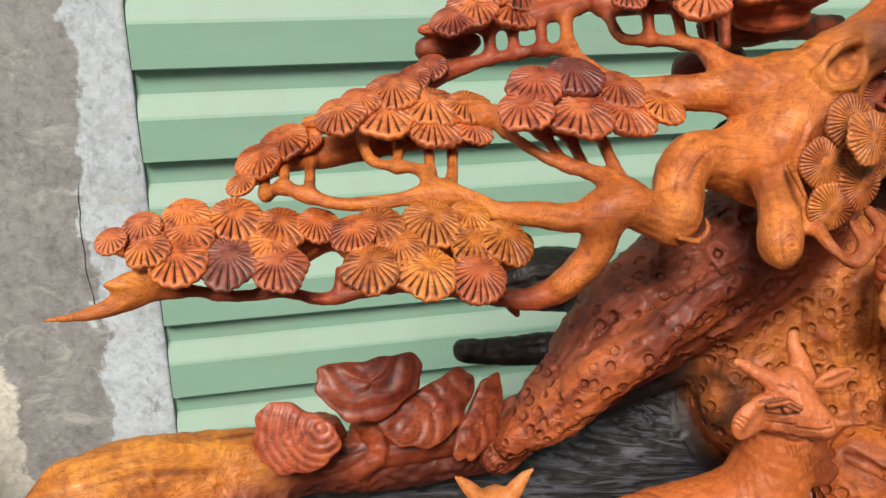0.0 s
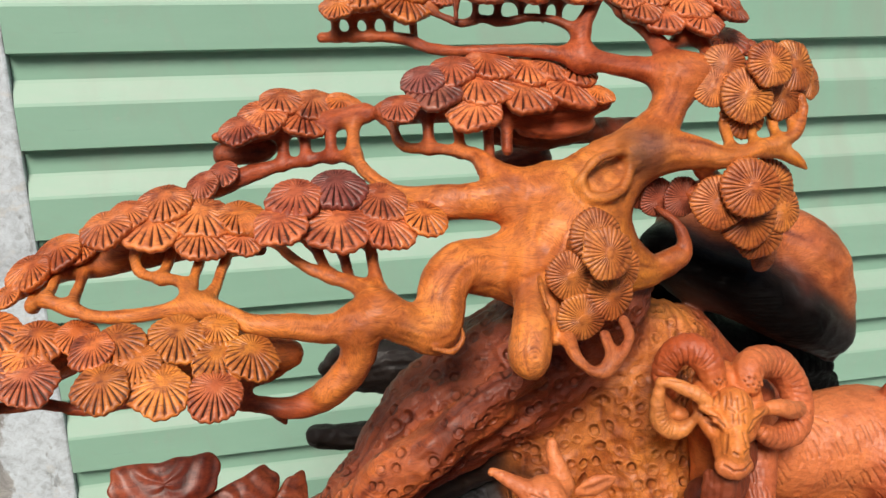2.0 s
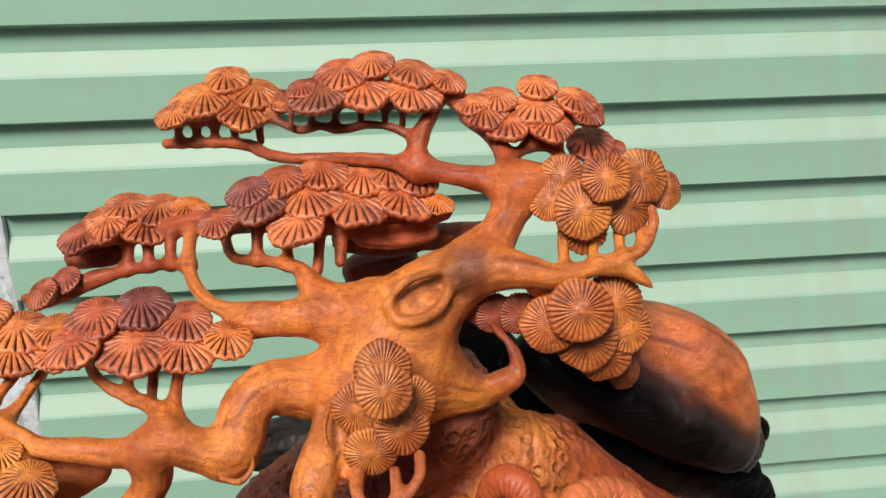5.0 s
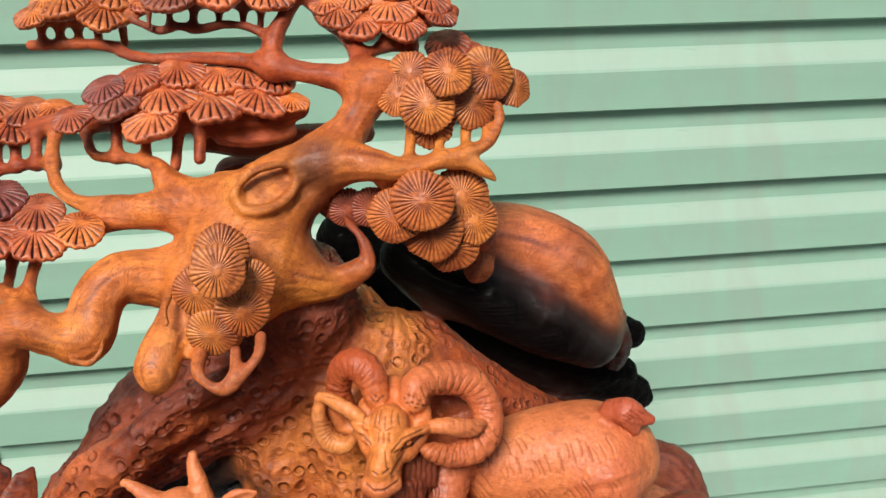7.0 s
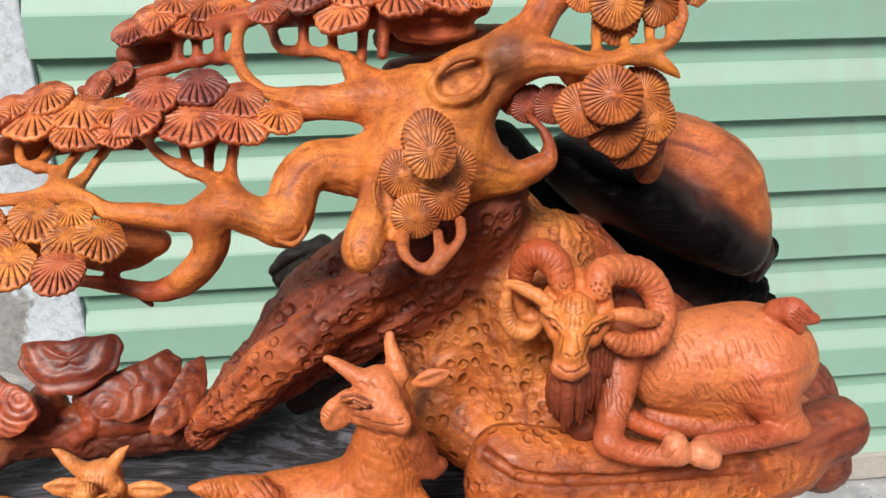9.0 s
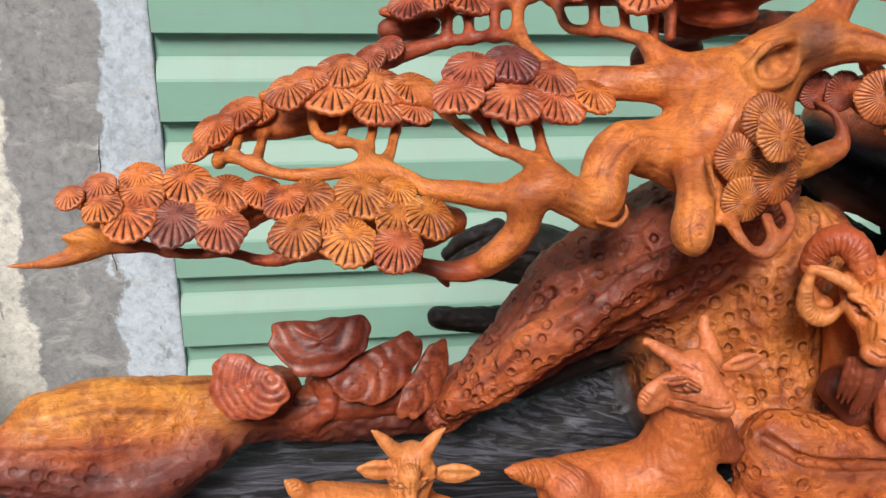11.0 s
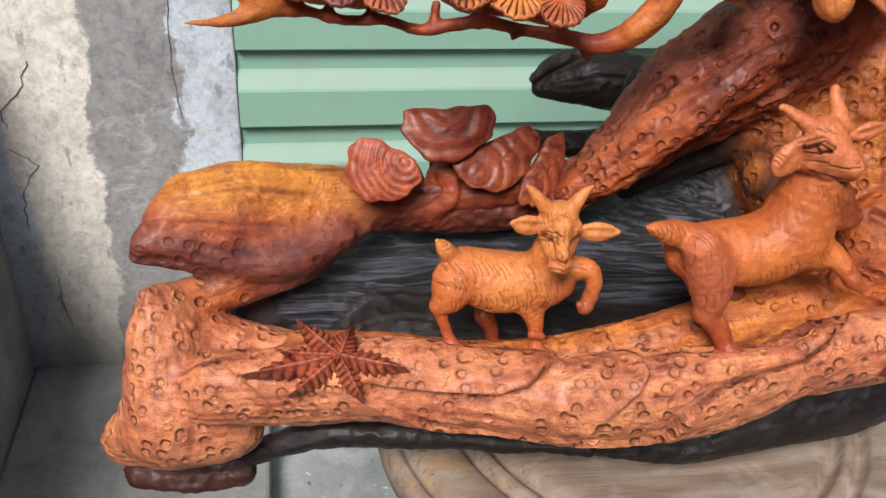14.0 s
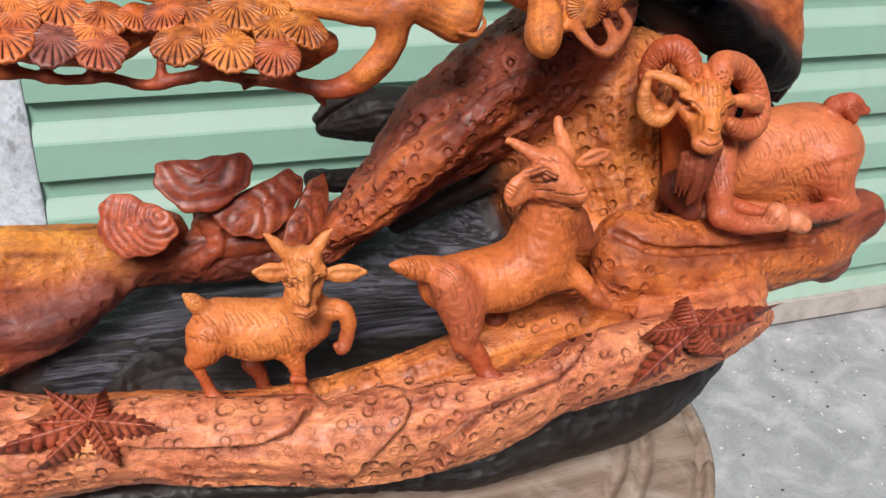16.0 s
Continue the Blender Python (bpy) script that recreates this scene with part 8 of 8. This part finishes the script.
    g.stroke([(0.2345, 0.5290, 0.8691, 0.0125), (0.2480, 0.5290, 0.8608, 0.0127), (0.2403, 0.5220, 0.8532, 0.0125)], BROWN, 0.006)
    g.mark([(0.2139, 0.4820, 0.8987), (0.2078, 0.4820, 0.9094)], 0.0006, 0.0006, 0.4)
    g.mark([(0.2160, 0.4820, 0.9013), (0.2116, 0.4820, 0.9131)], 0.0006, 0.0006, 0.4)
    g.mark([(0.2186, 0.4820, 0.9033), (0.2159, 0.4820, 0.9158)], 0.0006, 0.0006, 0.4)
    g.mark([(0.2216, 0.4820, 0.9048), (0.2207, 0.4820, 0.9175)], 0.0006, 0.0006, 0.4)
    g.mark([(0.2249, 0.4820, 0.9055), (0.2258, 0.4820, 0.9180)], 0.0006, 0.0006, 0.4)
    g.mark([(0.2283, 0.4820, 0.9056), (0.2310, 0.4820, 0.9174)], 0.0006, 0.0006, 0.4)
    g.mark([(0.2318, 0.4820, 0.9049), (0.2362, 0.4820, 0.9157)], 0.0006, 0.0006, 0.4)
    g.mark([(0.2352, 0.4820, 0.9036), (0.2412, 0.4820, 0.9129)], 0.0006, 0.0006, 0.4)
    g.mark([(0.2384, 0.4820, 0.9016), (0.2457, 0.4820, 0.9091)], 0.0006, 0.0006, 0.4)
    g.mark([(0.2413, 0.4820, 0.8990), (0.2498, 0.4820, 0.9045)], 0.0006, 0.0006, 0.4)
    g.mark([(0.2437, 0.4820, 0.8960), (0.2531, 0.4820, 0.8991)], 0.0006, 0.0006, 0.4)
    g.mark([(0.2457, 0.4820, 0.8925), (0.2556, 0.4820, 0.8932)], 0.0006, 0.0006, 0.4)
    g.mark([(0.2471, 0.4820, 0.8888), (0.2572, 0.4820, 0.8870)], 0.0006, 0.0006, 0.4)
    g.mark([(0.2478, 0.4820, 0.8850), (0.2578, 0.4820, 0.8807)], 0.0006, 0.0006, 0.4)
    g.mark([(0.2479, 0.4820, 0.8812), (0.2573, 0.4820, 0.8745)], 0.0006, 0.0006, 0.4)
    g.mark([(0.2473, 0.4820, 0.8775), (0.2558, 0.4820, 0.8687)], 0.0006, 0.0006, 0.4)
    g.mark([(0.2460, 0.4820, 0.8741), (0.2534, 0.4820, 0.8634)], 0.0006, 0.0006, 0.4)
    g.mark([(0.2442, 0.4820, 0.8711), (0.2500, 0.4820, 0.8590)], 0.0006, 0.0006, 0.4)
    g.mark([(0.2418, 0.4820, 0.8686), (0.2459, 0.4820, 0.8555)], 0.0006, 0.0006, 0.4)
    g.mark([(0.2389, 0.4820, 0.8668), (0.2411, 0.4820, 0.8531)], 0.0006, 0.0006, 0.4)
    g.mark([(0.2357, 0.4820, 0.8656), (0.2359, 0.4820, 0.8519)], 0.0006, 0.0006, 0.4)
    g.mark([(0.2322, 0.4820, 0.8652), (0.2305, 0.4820, 0.8520)], 0.0006, 0.0006, 0.4)
    g.mark([(0.2286, 0.4820, 0.8655), (0.2250, 0.4820, 0.8533)], 0.0006, 0.0006, 0.4)
    g.mark([(0.2251, 0.4820, 0.8665), (0.2197, 0.4820, 0.8558)], 0.0006, 0.0006, 0.4)
    g.mark([(0.2217, 0.4820, 0.8683), (0.2148, 0.4820, 0.8593)], 0.0006, 0.0006, 0.4)
    g.mark([(0.2186, 0.4820, 0.8707), (0.2105, 0.4820, 0.8638)], 0.0006, 0.0006, 0.4)
    g.mark([(0.1578, 0.4920, 0.9051), (0.1469, 0.4920, 0.9074)], 0.0006, 0.0006, 0.4)
    g.mark([(0.1579, 0.4920, 0.9076), (0.1475, 0.4920, 0.9125)], 0.0006, 0.0006, 0.4)
    g.mark([(0.1584, 0.4920, 0.9100), (0.1491, 0.4920, 0.9173)], 0.0006, 0.0006, 0.4)
    g.mark([(0.1594, 0.4920, 0.9122), (0.1516, 0.4920, 0.9214)], 0.0006, 0.0006, 0.4)
    g.mark([(0.1608, 0.4920, 0.9140), (0.1549, 0.4920, 0.9248)], 0.0006, 0.0006, 0.4)
    g.mark([(0.1626, 0.4920, 0.9154), (0.1587, 0.4920, 0.9272)], 0.0006, 0.0006, 0.4)
    g.mark([(0.1646, 0.4920, 0.9163), (0.1630, 0.4920, 0.9285)], 0.0006, 0.0006, 0.4)
    g.mark([(0.1668, 0.4920, 0.9166), (0.1676, 0.4920, 0.9288)], 0.0006, 0.0006, 0.4)
    g.mark([(0.1690, 0.4920, 0.9165), (0.1721, 0.4920, 0.9279)], 0.0006, 0.0006, 0.4)
    g.mark([(0.1711, 0.4920, 0.9157), (0.1765, 0.4920, 0.9260)], 0.0006, 0.0006, 0.4)
    g.mark([(0.1732, 0.4920, 0.9145), (0.1805, 0.4920, 0.9230)], 0.0006, 0.0006, 0.4)
    g.mark([(0.1750, 0.4920, 0.9128), (0.1839, 0.4920, 0.9192)], 0.0006, 0.0006, 0.4)
    g.mark([(0.1478, 0.4800, 0.8920), (0.1401, 0.4800, 0.8931)], 0.0005, 0.0005, 0.35)
    g.mark([(0.1479, 0.4800, 0.8897), (0.1402, 0.4800, 0.8890)], 0.0005, 0.0005, 0.35)
    g.mark([(0.1482, 0.4800, 0.8874), (0.1409, 0.4800, 0.8850)], 0.0005, 0.0005, 0.35)
    g.mark([(0.1488, 0.4800, 0.8853), (0.1422, 0.4800, 0.8811)], 0.0005, 0.0005, 0.35)
    g.mark([(0.1497, 0.4800, 0.8833), (0.1439, 0.4800, 0.8776)], 0.0005, 0.0005, 0.35)
    g.mark([(0.1507, 0.4800, 0.8817), (0.1462, 0.4800, 0.8747)], 0.0005, 0.0005, 0.35)
    g.mark([(0.1519, 0.4800, 0.8804), (0.1487, 0.4800, 0.8723)], 0.0005, 0.0005, 0.35)
    g.mark([(0.1533, 0.4800, 0.8795), (0.1516, 0.4800, 0.8707)], 0.0005, 0.0005, 0.35)
    # beard and throat hair in strands
    g.stroke([(0.1717, 0.4611, 0.8499, 0.0031), (0.1701, 0.4591, 0.8363, 0.0027), (0.1734, 0.4651, 0.8158, 0.0008)], BROWN, 0.0012)
    g.stroke([(0.1735, 0.4582, 0.8518, 0.0031), (0.1723, 0.4562, 0.8361, 0.0027), (0.1756, 0.4622, 0.8135, 0.0008)], DARK, 0.0012)
    g.stroke([(0.1754, 0.4557, 0.8534, 0.0031), (0.1752, 0.4537, 0.8377, 0.0027), (0.1780, 0.4597, 0.8152, 0.0008)], (0.34, 0.07, 0.03), 0.0012)
    g.stroke([(0.1774, 0.4535, 0.8548, 0.0030), (0.1789, 0.4515, 0.8348, 0.0027), (0.1810, 0.4575, 0.8078, 0.0008)], BROWN, 0.0012)
    g.stroke([(0.1795, 0.4519, 0.8558, 0.0030), (0.1787, 0.4499, 0.8360, 0.0027), (0.1822, 0.4559, 0.8089, 0.0008)], DARK, 0.0012)
    g.stroke([(0.1817, 0.4510, 0.8562, 0.0030), (0.1811, 0.4490, 0.8371, 0.0027), (0.1845, 0.4550, 0.8108, 0.0008)], (0.34, 0.07, 0.03), 0.0012)
    g.stroke([(0.1842, 0.4519, 0.8554, 0.0030), (0.1830, 0.4499, 0.8379, 0.0027), (0.1868, 0.4559, 0.8132, 0.0008)], BROWN, 0.0012)
    g.stroke([(0.1870, 0.4535, 0.8540, 0.0030), (0.1890, 0.4515, 0.8365, 0.0027), (0.1909, 0.4575, 0.8124, 0.0008)], DARK, 0.0012)
    g.stroke([(0.1899, 0.4557, 0.8522, 0.0031), (0.1915, 0.4537, 0.8334, 0.0027), (0.1939, 0.4597, 0.8077, 0.0008)], (0.34, 0.07, 0.03), 0.0012)
    g.stroke([(0.1929, 0.4582, 0.8501, 0.0031), (0.1921, 0.4562, 0.8328, 0.0027), (0.1959, 0.4622, 0.8084, 0.0008)], BROWN, 0.0012)
    g.stroke([(0.1961, 0.4611, 0.8478, 0.0031), (0.1968, 0.4591, 0.8337, 0.0027), (0.1995, 0.4651, 0.8128, 0.0008)], DARK, 0.0012)
    g.stroke([(0.1991, 0.4642, 0.8491, 0.0031), (0.2008, 0.4622, 0.8348, 0.0027), (0.2030, 0.4682, 0.8140, 0.0008)], (0.34, 0.07, 0.03), 0.0012)
    g.stroke([(0.2024, 0.4677, 0.8464, 0.0031), (0.2011, 0.4657, 0.8317, 0.0028), (0.2052, 0.4717, 0.8100, 0.0008)], BROWN, 0.0012)
    g.stroke([(0.2059, 0.4714, 0.8435, 0.0032), (0.2068, 0.4694, 0.8295, 0.0028), (0.2096, 0.4754, 0.8090, 0.0008)], DARK, 0.0012)
    g.stroke([(0.2094, 0.4753, 0.8405, 0.0032), (0.2083, 0.4733, 0.8269, 0.0028), (0.2123, 0.4793, 0.8065, 0.0008)], (0.34, 0.07, 0.03), 0.0012)
    g.stroke([(0.1994, 0.4740, 0.8677, 0.0027), (0.1981, 0.4690, 0.8477, 0.0027), (0.1988, 0.4730, 0.8230, 0.0008)], BROWN, 0.0012)
    g.stroke([(0.2032, 0.4760, 0.8647, 0.0027), (0.2018, 0.4710, 0.8460, 0.0028), (0.2029, 0.4750, 0.8242, 0.0008)], DARK, 0.0012)
    g.stroke([(0.2069, 0.4780, 0.8616, 0.0028), (0.2055, 0.4730, 0.8443, 0.0028), (0.2069, 0.4770, 0.8253, 0.0008)], BROWN, 0.0012)
    g.stroke([(0.2108, 0.4800, 0.8586, 0.0028), (0.2093, 0.4750, 0.8426, 0.0028), (0.2110, 0.4790, 0.8265, 0.0008)], DARK, 0.0012)
    g.stroke([(0.2146, 0.4820, 0.8556, 0.0028), (0.2131, 0.4770, 0.8409, 0.0028), (0.2151, 0.4810, 0.8276, 0.0008)], BROWN, 0.0012)
    g.stroke([(0.2185, 0.4840, 0.8525, 0.0028), (0.2169, 0.4790, 0.8392, 0.0028), (0.2192, 0.4830, 0.8288, 0.0008)], DARK, 0.0012)
    # tool marks of the coat
    nick(g, (0.3165, 0.4890, 0.8489), (0.3235, 0.4890, 0.8345), 5, 0.0042)
    nick(g, (0.2924, 0.4890, 0.8360), (0.2999, 0.4890, 0.8223), 4, 0.0038)
    nick(g, (0.2713, 0.4920, 0.8346), (0.2768, 0.4920, 0.8211), 4, 0.0034)
    nick(g, (0.2518, 0.4920, 0.8494), (0.2572, 0.4920, 0.8352), 5, 0.0030)
    nick(g, (0.2433, 0.4920, 0.8229), (0.2541, 0.4920, 0.8046), 6, 0.0034)
    nick(g, (0.3275, 0.4890, 0.8139), (0.3375, 0.4890, 0.7985), 4, 0.0038)
    nick(g, (0.3496, 0.4770, 0.8095), (0.3544, 0.4770, 0.7946), 4, 0.0034)
    nick(g, (0.2788, 0.4950, 0.8633), (0.2903, 0.4950, 0.8577), 4, 0.0034)
    nick(g, (0.2860, 0.5050, 0.8653), (0.2971, 0.5050, 0.8577), 3, 0.0034)
    nick(g, (0.3007, 0.4920, 0.8660), (0.3109, 0.4920, 0.8653), 2, 0.0034)
    nick(g, (0.2181, 0.4670, 0.8258), (0.2206, 0.4670, 0.8118), 4, 0.0030)
    nick(g, (0.2306, 0.4720, 0.8110), (0.2355, 0.4720, 0.8005), 4, 0.0030)
    nick(g, (0.3473, 0.4770, 0.8249), (0.3530, 0.4770, 0.8153), 3, 0.0030)
    nick(g, (0.2671, 0.4970, 0.8596), (0.2768, 0.4970, 0.8462), 4, 0.0030)
    nick(g, (0.2766, 0.4920, 0.8548), (0.2845, 0.4920, 0.8435), 3, 0.0030)
    nick(g, (0.3079, 0.4920, 0.7835), (0.3153, 0.4920, 0.7743), 5, 0.0046)
    nick(g, (0.3291, 0.4890, 0.7839), (0.3367, 0.4890, 0.7746), 4, 0.0046)
    nick(g, (0.3261, 0.4570, 0.7807), (0.3329, 0.4570, 0.7748), 6, 0.0030)
    nick(g, (0.3059, 0.4520, 0.7909), (0.3110, 0.4520, 0.7832), 4, 0.0034)
    nick(g, (0.2471, 0.4370, 0.7940), (0.2505, 0.4370, 0.8007), 5, 0.0027)
    nick(g, (0.2339, 0.4410, 0.7955), (0.2375, 0.4410, 0.8011), 4, 0.0030)
    nick(g, (0.3596, 0.4970, 0.8650), (0.3677, 0.4970, 0.8576), 4, 0.0023)
    nick(g, (0.3661, 0.4950, 0.8648), (0.3724, 0.4950, 0.8585), 3, 0.0023)
    nick(g, (0.2158, 0.4770, 0.8358), (0.2172, 0.4770, 0.8249), 3, 0.0030)
    nick(g, (0.3375, 0.4920, 0.8453), (0.3453, 0.4920, 0.8327), 4, 0.0038)
    nick(g, (0.3141, 0.4920, 0.8067), (0.3217, 0.4920, 0.7956), 4, 0.0038)
    nick(g, (0.2929, 0.4950, 0.8089), (0.2995, 0.4950, 0.7969), 4, 0.0038)
    return tagged(g.skin("ram_figure", FUR, carving, relief=RELIEF), "carved ram with curled horns lying down")


kid_standing()
kid_climbing()
ram_lying()
